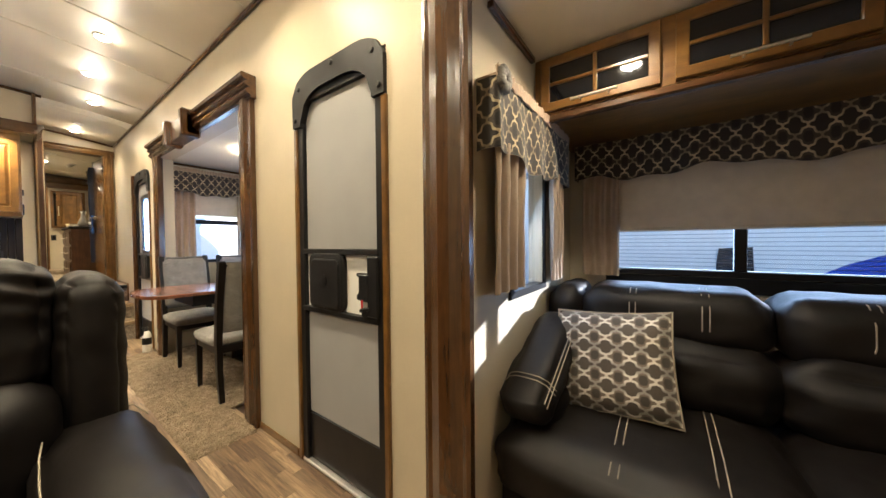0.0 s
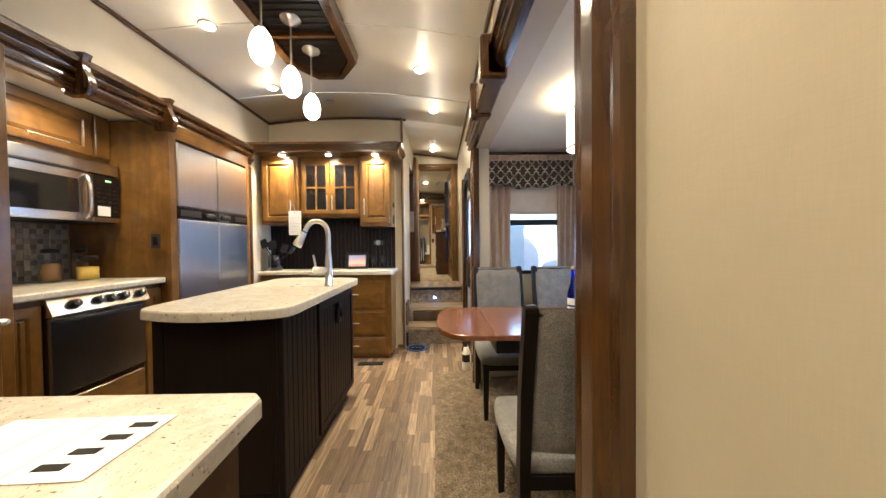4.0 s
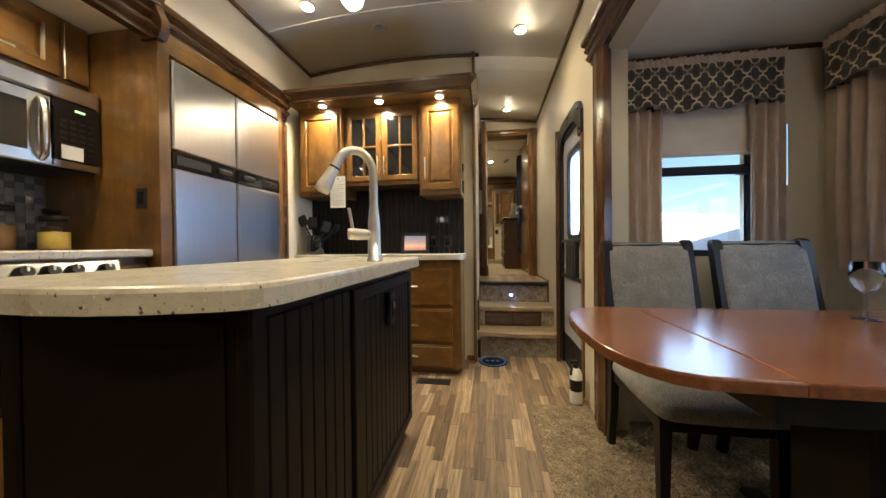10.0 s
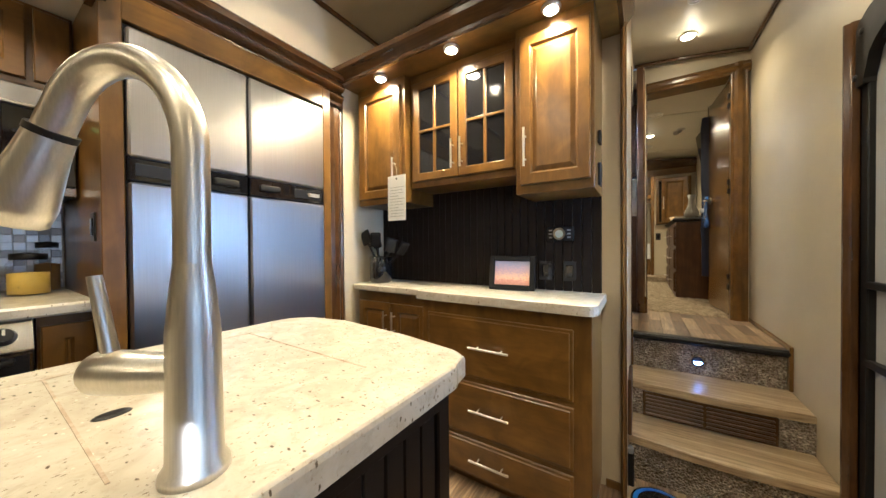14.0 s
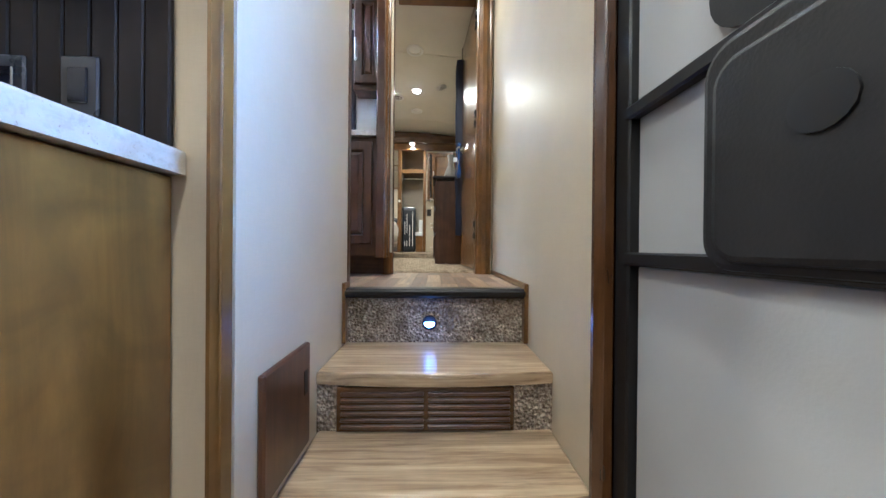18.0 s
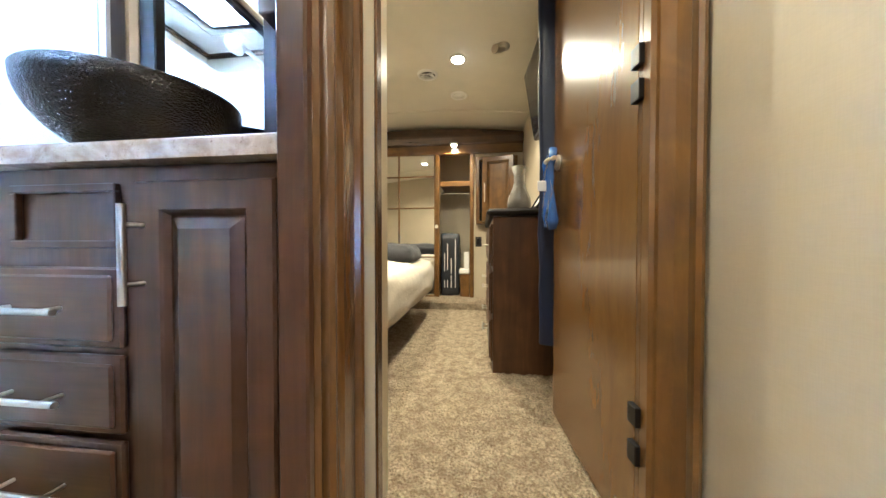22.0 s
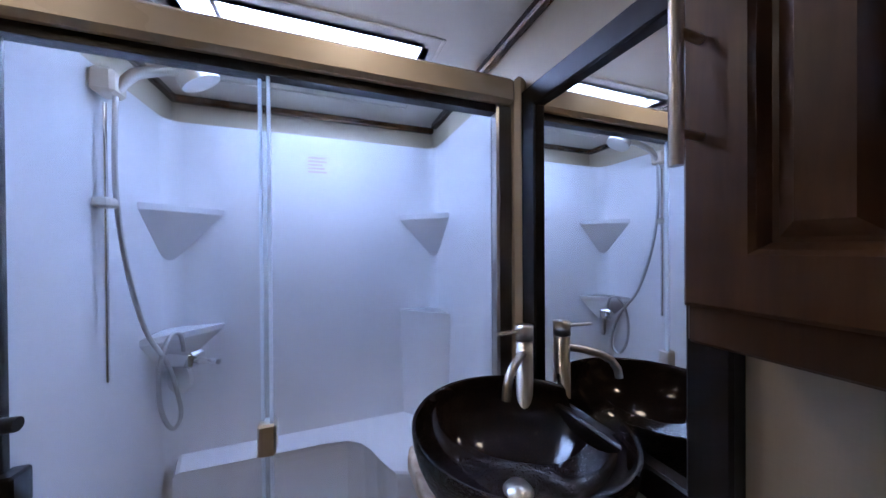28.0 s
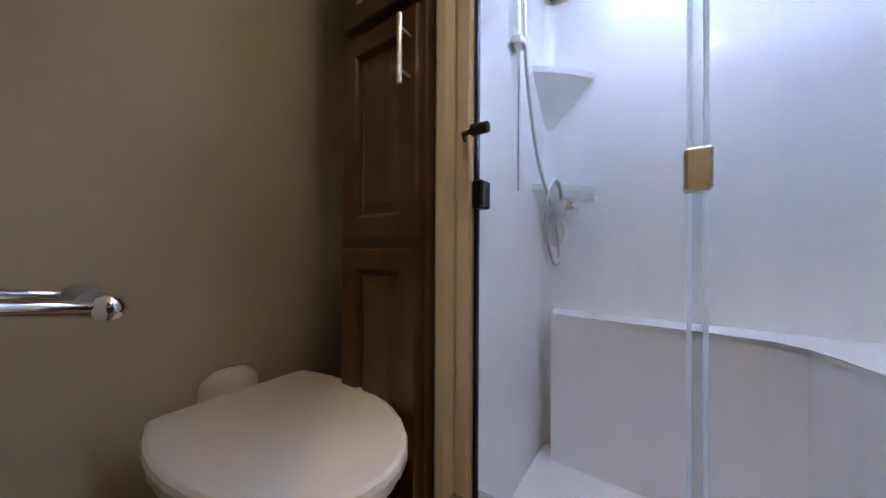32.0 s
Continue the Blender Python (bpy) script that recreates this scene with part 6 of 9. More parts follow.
gadget = thing("control_box", (0.54, 5.955, 0.0), "small black box with a grey knob beside the lowest step", "control box")
part("case", G().box(0.524, 5.93, 0.0, 0.560, 5.982, 0.185, 0.006), BLACK, gadget)
part("knob", G().tube([(0.542, 5.93, 0.195), (0.542, 5.965, 0.195)], 0.016, 14), plain("grey_knob", (0.22, 0.23, 0.25), 0.4), gadget)


# ---- windows, curtains ----
FRAME_BLACK = plain("window_frame_black", (0.007, 0.007, 0.008), 0.35, vary=0.1, spec=0.3)


def window(name, m, x0, z0, x1, z1, bars_x=(), bars_z=(), label="", depth=0.05, bar=0.028, rail=0.028):
    """A black aluminium window in a wall; m is the frame of the wall's inner face."""
    w = thing(name, m @ Matrix.Translation(((x0 + x1) / 2, 0, z0)), label, "window", kind="structure")
    t = 0.035
    g = G(m)
    a, b = -0.012, depth
    g.ring(x0 - t, z0 - t, x1 + t, z1 + t, t, a, b, 0.003)
    part("window_frame", g, FRAME_BLACK, w)
    xs, zs = [x0, *bars_x, x1], [z0, *bars_z, z1]
    for x in bars_x:
        part("mullion", G(m).box(x - bar, 0.0, z0, x + bar, depth - 0.006, bars_z[0] if bars_z else z1, 0.004), FRAME_BLACK, w)
    for z in bars_z:
        part("rail", G(m).box(x0, -0.002, z - rail, x1, depth - 0.004, z + rail, 0.004), FRAME_BLACK, w)
    for i in range(len(xs) - 1):
        for j in range(len(zs) - 1):
            if j and i:
                continue
            p = part("pane", G(m).box(xs[i], 0.022, zs[j], xs[i + 1] if not j else x1, 0.026, zs[j + 1]), PANE, w)
            p.visible_shadow = False
    return w


def curtain(m, x0, x1, z0, z1, folds, label):
    c = thing("curtain", m @ Matrix.Translation(((x0 + x1) / 2, 0, z0)), label, "curtain", "sheer side curtains")
    g = G(m)

    def fn(u, v):
        x = x0 + (x1 - x0) * u
        return (x, -0.055 - (0.016 + 0.006 * v) * math.sin(2 * math.pi * folds * u + 0.8 * math.sin(3 * v)) + 0.006 * noise.noise(Vector((x * 20, v * 3, 0))), z0 + (z1 - z0) * v)

    g.sheet(fn, int(folds * 10), 10, (0, 0.003, 0))
    part("cloth", g, CURTAIN, c)
    return c


def valance(m, x0, x1, z0, z1, depth, label, gather=0.012):
    o = thing("valance", m @ Matrix.Translation(((x0 + x1) / 2, 0, z0)), label, "valance", "lattice-print valances")
    w, h = x1 - x0, z1 - z0
    span = w + 2 * depth
    g = G(m)

    def fn(u, v):
        s = u * span
        hang = (0.020 * math.sin(s * 9) + 0.010 * math.sin(s * 23 + 1.3)) * (1 - v)
        flare = gather * math.sin(s * 26) * (1 - v) + 0.012 * noise.noise(Vector((s * 6, v * 2, x0)))
        if s < depth:
            x, y = x0, -s
        elif s > depth + w:
            x, y = x1, -(span - s)
        else:
            x, y = x0 + s - depth, -depth
        out = flare if depth <= s <= depth + w else 0
        return (x, y - out, z0 + hang + h * v)

    g.sheet(fn, max(24, int(span * 60)), 8, None, True, (span, h))
    part("skirt", g, VALANCE, o)
    part("board", G(m).box(x0 - 0.002, -depth - 0.002, z1 - 0.004, x1 + 0.002, 0, z1 + 0.004), CURTAIN, o)
    g = G(m)

    def ruffle(u, v):
        x = x0 - 0.006 + (w + 0.012) * u
        return (x, -depth - 0.006 - 0.006 * math.sin(x * 210) * (0.4 + v) - 0.004 * noise.noise(Vector((x * 30, v, 1))), z1 - 0.006 + 0.042 * v + 0.004 * math.sin(x * 70))

    g.sheet(ruffle, max(40, int(w * 150)), 3, (0, 0.004, 0))
    part("heading", g, CURTAIN, o, "gathered plain tan heading")
    return o


def blind(m, x0, x1, z0, z1, y, label):
    o = thing("roller_blind", m @ Matrix.Translation(((x0 + x1) / 2, 0, z0)), label, "blind")
    part("cloth", G(m).box(x0, y - 0.0015, z0, x1, y + 0.0015, z1), BLIND, o)
    part("bottom_bar", G(m).box(x0, y - 0.008, z0 - 0.014, x1, y + 0.008, z0 + 0.008, 0.005), BLIND, o)
    part("roller", G(m).tube([(x0, y, z1), (x1, y, z1)], 0.02, 12), BLIND, o)
    return o


side = local(X1, 3.88, 0, -90)
dining_win = window("window_1", side, -0.72, 1.045, 0.72, 1.93, (-0.04,), (1.553,), "wide black-framed sliding window by the dining table", 0.05, 0.05, 0.042)
part("bottom_rail", G(side).box(-0.755, -0.012, 0.945, 0.755, 0.05, 1.008, 0.005), FRAME_BLACK, dining_win)
part("latch", G(side).box(0.08, -0.030, 0.965, 0.15, -0.012, 0.985, 0.005), FRAME_BLACK, dining_win)
blind(side, -0.73, 0.73, 1.635, 2.08, -0.022, "cream roller blind half lowered over the dining window")
valance(side, -0.93, 0.78, 1.93, 2.17, 0.12, "brown lattice-print fabric valance over the dining window")
curtain(side, -0.93, -0.70, 0.985, 1.95, 3.2, "tan sheer curtain beside the dining window")
curtain(side, 0.66, 0.80, 0.985, 1.95, 2.2, "tan sheer curtain beside the dining window")
end = local(1.925, DY1, 0, 0)
window("window_2", end, -0.265, 1.08, 0.265, 1.95, (), (1.56,), "black-framed end window of the dining slide-out")
blind(end, -0.27, 0.27, 1.655, 2.06, -0.022, "cream roller blind half lowered over the end window")
valance(end, -0.50, 0.36, 1.90, 2.16, 0.10, "brown lattice-print fabric valance over the end window")
curtain(end, -0.46, -0.24, 0.90, 1.92, 3.4, "tan sheer curtain beside the end window")
curtain(end, 0.22, 0.395, 0.90, 1.92, 3.0, "tan sheer curtain beside the end window")
near_end = local(1.925, DY0, 0, 180)
window("window_5", near_end, -0.265, 1.08, 0.265, 1.95, (), (1.56,), "black-framed near end window of the dining slide-out")
blind(near_end, -0.27, 0.27, 1.655, 1.96, -0.022, "cream roller blind half lowered over the near end window")
valance(near_end, -0.42, 0.44, 1.90, 2.16, 0.09, "brown lattice-print fabric valance over the near end window")
curtain(near_end, -0.42, -0.22, 1.10, 1.92, 3.0, "tan sheer curtain beside the near end window")
curtain(near_end, 0.24, 0.42, 1.16, 1.92, 3.0, "tan sheer curtain beside the near end window")
sofa_side = local(SX, -0.2, 0, -90)
win3 = window("window_3", sofa_side, -0.62, 1.09, 0.65, 1.78, (0.02,), (), "long black-framed window behind the sofa")
part("window_sill", G(sofa_side).box(-0.66, -0.014, 0.965, 0.69, -0.001, 1.052, 0.004), FRAME_BLACK, win3)
blind(sofa_side, -0.64, 0.66, 1.345, 1.85, -0.022, "cream roller blind half lowered behind the sofa")
valance(sofa_side, -0.84, 0.9, 1.68, 1.95, 0.13, "brown lattice-print fabric valance behind the sofa")
curtain(sofa_side, -0.80, -0.575, 1.04, 1.72, 3.4, "tan sheer curtain behind the sofa")
sofa_end = local(1.935, 0.70, 0, 0)
window("window_4", sofa_end, -0.235, 1.04, 0.20, 1.86, (), (), "small black-framed window beside the sofa")
valance(sofa_end, -0.555, 0.445, 1.60, 1.875, 0.08, "brown lattice-print fabric valance beside the sofa")
curtain(sofa_end, -0.52, -0.225, 1.07, 1.66, 3.6, "tan sheer curtain beside the sofa")
curtain(sofa_end, 0.19, 0.40, 1.05, 1.66, 3.0, "tan sheer curtain beside the sofa")
rose = thing("valance_rosette", (1.425, 0.59, 1.86), "gathered lattice-print fabric rosette on the valance", "rosette")
g = G()
for i in range(7):
    a = 2 * math.pi * i / 7
    g.pad(1.425 + 0.028 * math.cos(a) - 0.022, 0.592, 1.868 + 0.028 * math.sin(a) - 0.022, 1.425 + 0.028 * math.cos(a) + 0.022, 0.622, 1.868 + 0.028 * math.sin(a) + 0.022, 0.018, 4)
part("petals", g, SEAT, rose)
sw = thing("light_switch", (1.432, DY1, 1.44), "black wall switch plate in the dining slide-out", "switch")
part("plate", G(local(1.44, DY1, 1.44)).box(-0.033, -0.007, -0.052, 0.033, 0, 0.052, 0.003), BLACK, sw)
part("rocker", G(local(1.44, DY1, 1.44)).box(-0.014, -0.012, 0.004, 0.014, -0.006, 0.034, 0.002).box(-0.014, -0.012, -0.034, 0.014, -0.006, -0.004, 0.002), GLOSS_BLACK, sw)


# ---- entry doors ----
def entry_door(name, y0, y1, lit, label):
    """A trailer entry door in the right wall, seen from inside, with its charcoal arched frame."""
    d = thing(name, (R + 0.1, (y0 + y1) / 2, 0), label, "door", kind="structure")
    x = R + 0.013
    part("threshold", G().box(R - 0.01, y0, 0.0, R + 0.13, y1, 0.022, 0.006), plain("threshold_metal", (0.66, 0.65, 0.63), 0.35, metal=0.8, relief=0.1), d, "pale metal threshold")
    g = G()
    g.box(R - 0.006, y0, 0.02, R + 0.13, y0 + 0.05, 2.12, 0.004).box(R - 0.006, y1 - 0.05, 0.02, R + 0.13, y1, 2.12, 0.004).box(R - 0.006, y0, 2.06, R + 0.13, y1, 2.15, 0.004)
    part("frame", g, BLACK, d)
    # arched head trim with bolts
    n = 16
    oy0, oy1 = y0 - 0.025, y1 + 0.025
    def arc(ya, yb, zt, zc, drop):
        pts = []
        for i in range(n + 1):
            u = i / n
            yy = ya + (yb - ya) * u
            e = min(u, 1 - u) * (yb - ya)
            rr = 0.20
            dz = rr - math.sqrt(max(0, rr * rr - (rr - e) ** 2)) if e < rr else 0
            pts.append((yy, zt - dz * drop))
        return pts
    top_o, top_i = arc(oy0, oy1, 2.215, 0, 0.55), arc(y0 + 0.055, y1 - 0.055, 2.10, 0, 0.75)
    outer = [(oy0, 1.93)] + top_o + [(oy1, 1.93)]
    inner = [(y0 + 0.055, 1.93)] + top_i + [(y1 - 0.055, 1.93)]
    k = len(outer)
    v = [(R - 0.022, a, b) for a, b in outer] + [(R - 0.022, a, b) for a, b in inner] + [(R + 0.02, a, b) for a, b in outer] + [(R + 0.012, a, b) for a, b in inner]
    f = []
    for i in range(k - 1):
        f += [(i, i + 1, k + i + 1, k + i), (i, 2 * k + i, 2 * k + i + 1, i + 1), (k + i, k + i + 1, 3 * k + i + 1, 3 * k + i)]
    f += [(0, k, 3 * k, 2 * k), (k - 1, 3 * k - 1, 4 * k - 1, 2 * k - 1)]
    head = part("head_trim", G().add(v, f), CHARCOAL, d, "moulded charcoal arched head trim")
    for u in (0.04, 0.5, 0.96):
        yy = oy0 + (oy1 - oy0) * u
        for z in ((1.97,) if u != 0.5 else (2.185,)):
            part("bolt", G().tube([(R - 0.022, yy, z), (R - 0.030, yy, z)], [0.014, 0.010], 12), BLACK, head)
    for yy in (oy0 + 0.07, oy1 - 0.07):
        part("bolt", G().tube([(R - 0.022, yy, 2.135), (R - 0.030, yy, 2.135)], [0.014, 0.010], 12), BLACK, head)
    for ya in (y0 - 0.03, y1 - 0.005):
        part("side_trim", G().box(R - 0.016, ya, 0.0, R + 0.03, ya + 0.035, 1.93, 0.006), MAPLE, d, "maple side strip")
    ra, rb = (0.905, 1.228) if not lit else (0.845, 1.15)
    if lit:
        wy0, wy1 = y0 + 0.09, y1 - 0.28
        g = G()
        g.box(x, y0 + 0.05, 1.16, x + 0.03, wy0, 2.08).box(x, wy1, 1.16, x + 0.03, y1 - 0.05, 2.08).box(x, wy0, 1.16, x + 0.03, wy1, 1.20).box(x, wy0, 1.86, x + 0.03, wy1, 2.08)
        part("panel", g, GREY, d, "pale grey panel round the window")
        def rounded(ya, za, yb, zb, r):
            out = []
            for cy, cz, a0 in ((yb - r, zb - r, 0), (ya + r, zb - r, 90), (ya + r, za + r, 180), (yb - r, za + r, 270)):
                out += [(cy + r * math.cos(radians(a0 + 15 * i)), cz + r * math.sin(radians(a0 + 15 * i))) for i in range(7)]
            return out
        ho, hi = rounded(wy0 - 0.05, 1.165, wy1 + 0.05, 1.91, 0.07), rounded(wy0, 1.20, wy1, 1.86, 0.06)
        k = len(ho)
        v = [(xx, a_, b_) for xx, ring in ((x, ho), (x - 0.014, ho), (x - 0.014, hi), (x + 0.006, hi)) for a_, b_ in ring]
        g = G().add(v, [(j * k + i, j * k + (i + 1) % k, (j + 1) * k + (i + 1) % k, (j + 1) * k + i) for j in range(3) for i in range(k)])
        fr = part("window_frame", g, BLACK, d)
        frost, nt, p = shader("frosted_pane")
        tl = nt.nodes.new("ShaderNodeBsdfTranslucent")
        tl.inputs[0].default_value = (0.85, 0.88, 0.9, 1)
        nt.links.new(tl.outputs[0], nt.nodes["Material Output"].inputs[0])
        p = part("pane", G().box(x + 0.008, wy0, 1.20, x + 0.012, wy1, 1.86), frost, fr)
        p.visible_shadow = False
    else:
        part("panel", G().box(x, y0 + 0.05, rb + 0.01, x + 0.03, y1 - 0.05, 2.08, 0.006), GREY, d, "pale grey upper panel")
    part("panel", G().box(x, y0 + 0.05, 0.30, x + 0.03, y1 - 0.05, ra - 0.012, 0.006), GREY, d, "pale grey lower panel")
    part("kick_panel", G().box(x, y0 + 0.05, 0.022, x + 0.03, y1 - 0.05, 0.30, 0.006), BLACK, d, "black kick panel")
    part("panel", G().box(x + 0.004, y0 + 0.05, ra + 0.013, x + 0.03, y1 - 0.05, rb - 0.007), GREY if lit else WHITE, d, "pale middle panel")
    for z in (ra, rb):
        part("rail", G().box(x - 0.022, y0 + 0.035, z - 0.014, x + 0.004, y1 - 0.035, z + 0.014, 0.004), BLACK, d)
    py = y1 - (0.105 if not lit else 0.235)
    pw, z0, z1 = (0.30, ra + 0.012, rb - 0.008) if not lit else (0.30, ra - 0.01, rb + 0.004)
    def soft_plate(xa, xb, ya, za, yb, zb, r):
        """An upright plate with rounded corners and an eased front edge, from xa at the wall to xb."""
        rings = []
        for xx, inset in ((xa, 0.0), (xb + 0.008, 0.0), (xb + 0.002, 0.003), (xb, 0.010)):
            ring = []
            for cy, cz, a0 in ((yb - r, zb - r, 0), (ya + r, zb - r, 90), (ya + r, za + r, 180), (yb - r, za + r, 270)):
                ring += [(xx, cy + (r - inset) * math.cos(radians(a0 + 15 * i)), cz + (r - inset) * math.sin(radians(a0 + 15 * i))) for i in range(7)]
            rings.append(ring)
        n_ = len(rings[0])
        faces = [(j * n_ + i, j * n_ + (i + 1) % n_, (j + 1) * n_ + (i + 1) % n_, (j + 1) * n_ + i) for j in range(3) for i in range(n_)]
        return G().add([p for ring in rings for p in ring], faces + [tuple(range(3 * n_, 4 * n_))])
    pk = part("storage_pouch", soft_plate(x + 0.002, x - 0.028, py - pw, z0, py, z1, 0.045), CHARCOAL, d, "charcoal moulded pouch")
    part("front_panel", soft_plate(x - 0.026, x - 0.036, py - pw + 0.022, z0 + 0.012, py - 0.022, z1 - 0.03, 0.04), CHARCOAL, pk)
    part("emblem", G().tube([(x - 0.035, py - 0.15, ra + 0.17), (x - 0.039, py - 0.15, ra + 0.17)], 0.03, 16), BLACK, pk)
    if not lit:
        lk = part("lock", G().box(x - 0.035, y0 + 0.03, ra + 0.018, x + 0.004, y0 + 0.105, rb - 0.017, 0.008), BLACK, d)
        part("lever", G().tube([(x - 0.035, y0 + 0.09, ra + 0.06), (x - 0.048, y0 + 0.10, ra + 0.06), (x - 0.048, y0 + 0.13, ra + 0.05)], 0.009, 10), BLACK, lk)
        part("pull_tag", G().box(x - 0.05, y0 + 0.116, ra + 0.058, x - 0.044, y0 + 0.128, ra + 0.10, 0.002), plain("red_tag", (0.45, 0.02, 0.02), 0.5), lk, "small red tag")
        part("latch", G().box(x - 0.042, y0 + 0.09, ra + 0.09, x + 0.004, y0 + 0.160, ra + 0.222, 0.010).box(x - 0.030, y0 + 0.155, ra + 0.205, x + 0.004, y0 + 0.188, ra + 0.222, 0.006).box(x - 0.030, y0 + 0.155, ra + 0.09, x + 0.004, y0 + 0.188, ra + 0.125, 0.008), BLACK, lk)
        part("paddle", G().box(x - 0.018, y0 + 0.158, ra + 0.125, x + 0.003, y0 + 0.184, ra + 0.205, 0.004), WHITE, lk, "pale paddle")
        part("thumb_turn", G().tube([(x + 0.004, y0 + 0.125, ra + 0.03), (x - 0.03, y0 + 0.125, ra + 0.03)], [0.010, 0.022], 14), BLACK, lk)
    return d


entry_door("door_1", 1.15, 1.85, False, "grey trailer entry door with a charcoal arched head trim")
entry_door("door_2", 5.23, 5.93, True, "trailer entry door with a frosted window by the stairs")
outer_skin = G()
outer_skin.box(R + 0.131, 1.13, 0, R + 0.14, 1.87, 2.16)
setting("door_1_skin", outer_skin, GREY, "outer skin behind the closed entry door", "door")

# ---- dining table and chairs ----
table = thing("dining_table", (1.75, 3.95, 0), "reddish brown laminate dining table with a rounded end", "table")
poly = [(2.56, 3.56), (2.56, 4.335)]
for i in range(15):
    a = math.pi / 2 + math.pi * i / 14
    poly.append((1.21 + 0.255 * math.copysign(abs(math.cos(a)) ** 0.65, math.cos(a)), 3.9475 + 0.3875 * math.copysign(abs(math.sin(a)) ** 0.8, math.sin(a))))
part("tabletop", G().prism(poly[:2] + [(1.29, 4.335), (1.29, 3.56)], 0.808, 0.838, 0.006), TABLE, table)
part("leaf", G().prism([(1.287, 3.56), (1.287, 4.335)] + poly[3:-1], 0.808, 0.838, 0.006), TABLE, table, "rounded end leaf with a seam")
part("apron", G().box(1.31, 3.66, 0.70, 2.5, 3.69, 0.806).box(1.31, 4.20, 0.70, 2.5, 4.23, 0.806).box(1.31, 3.69, 0.70, 1.34, 4.20, 0.806).box(2.47, 3.69, 0.70, 2.5, 4.20, 0.806), BLACKWOOD, table)
part("slide_rail", G().box(1.85, 3.653, 0.778, 2.1, 3.659, 0.803), plain("brass_rail", (0.5, 0.36, 0.14), 0.35, metal=0.9), table, "brass slide rail")
for x in (1.79,):
    column = part("column", G().box(x - 0.115, 3.83, 0.06, x + 0.115, 4.07, 0.70, 0.01), BLACKWOOD, table)
    for i in range(6):
        for y in (3.826, 4.068):
            part("board", G().box(x - 0.108 + i * 0.0365, y, 0.08, x - 0.108 + i * 0.0365 + 0.0335, y + 0.006, 0.68, 0.0025), BLACKWOOD, column)
    part("foot", G().box(x - 0.045, 3.52, 0.0, x + 0.045, 4.40, 0.035, 0.012).box(x - 0.055, 3.65, 0.03, x + 0.055, 4.25, 0.065, 0.015), BLACKWOOD, table)

chair = thing("dining_chair", pose(1.52, 4.37, 0.016), "black wood dining chair with grey tweed seat and back", "chair", "chairs round the table", local=True)
# the chair faces -y; its back stands at +y
for sx in (-1, 1):
    pts = [(sx * 0.205, 0.30, 0.0), (sx * 0.205, 0.265, 0.22), (sx * 0.205, 0.255, 0.46), (sx * 0.205, 0.285, 0.77), (sx * 0.203, 0.352, 1.098)]
    g = G()
    v = []
    for (x, y, z), w in zip(pts, (0.017, 0.022, 0.027, 0.025, 0.022)):
        h = 0.018 + 0.006 * min(1, z)
        v += [(x - h, y - w, z), (x + h, y - w, z), (x + h, y + w, z), (x - h, y + w, z)]
    for dz, cut in ((0.016, 0.003), (0.025, 0.010), (0.028, 0.020)):
        x, y, z = pts[-1]
        h, w = 0.024 - cut * 0.6, 0.022 - cut
        v += [(x - h, y + dz * 0.2 - w, z + dz), (x + h, y + dz * 0.2 - w, z + dz), (x + h, y + dz * 0.2 + w, z + dz), (x - h, y + dz * 0.2 + w, z + dz)]
    f = [(4 * i + k, 4 * i + (k + 1) % 4, 4 * i + 4 + (k + 1) % 4, 4 * i + 4 + k) for i in range(7) for k in range(4)] + [(3, 2, 1, 0), (28, 29, 30, 31)]
    part("rear_leg", g.add(v, f), BLACKWOOD, chair)
    g = G()
    v = []
    for z, w in ((0.0, 0.015), (0.20, 0.019), (0.43, 0.023)):
        v += [(sx * 0.20 - w, -0.215 - w, z), (sx * 0.20 + w, -0.215 - w, z), (sx * 0.20 + w, -0.215 + w, z), (sx * 0.20 - w, -0.215 + w, z)]
    f = [(4 * i + k, 4 * i + (k + 1) % 4, 4 * i + 4 + (k + 1) % 4, 4 * i + 4 + k) for i in range(2) for k in range(4)] + [(3, 2, 1, 0), (8, 9, 10, 11)]
    part("front_leg", g.add(v, f), BLACKWOOD, chair)
part("seat_frame", G().box(-0.20, -0.225, 0.375, 0.20, -0.205, 0.435, 0.003).box(-0.215, -0.20, 0.375, -0.195, 0.22, 0.435, 0.003).box(0.195, -0.20, 0.375, 0.215, 0.22, 0.435, 0.003).box(-0.20, 0.225, 0.375, 0.20, 0.25, 0.435, 0.003), BLACKWOOD, chair)
part("seat", G().pad(-0.225, -0.265, 0.425, 0.225, 0.235, 0.505, 0.03, 9, 0.022), SEAT, chair, "padded grey tweed seat")
g = G()


def back_fn(u, v, off=0.0, half=0.18):
    x = -half + 2 * half * u
    z = 0.54 + 0.575 * v
    y = 0.256 + 0.082 * max(0, (z - 0.46) / 0.56) ** 1.6 + 0.02 * (1 - (2 * u - 1) ** 2)
    return (x, y + off, z)


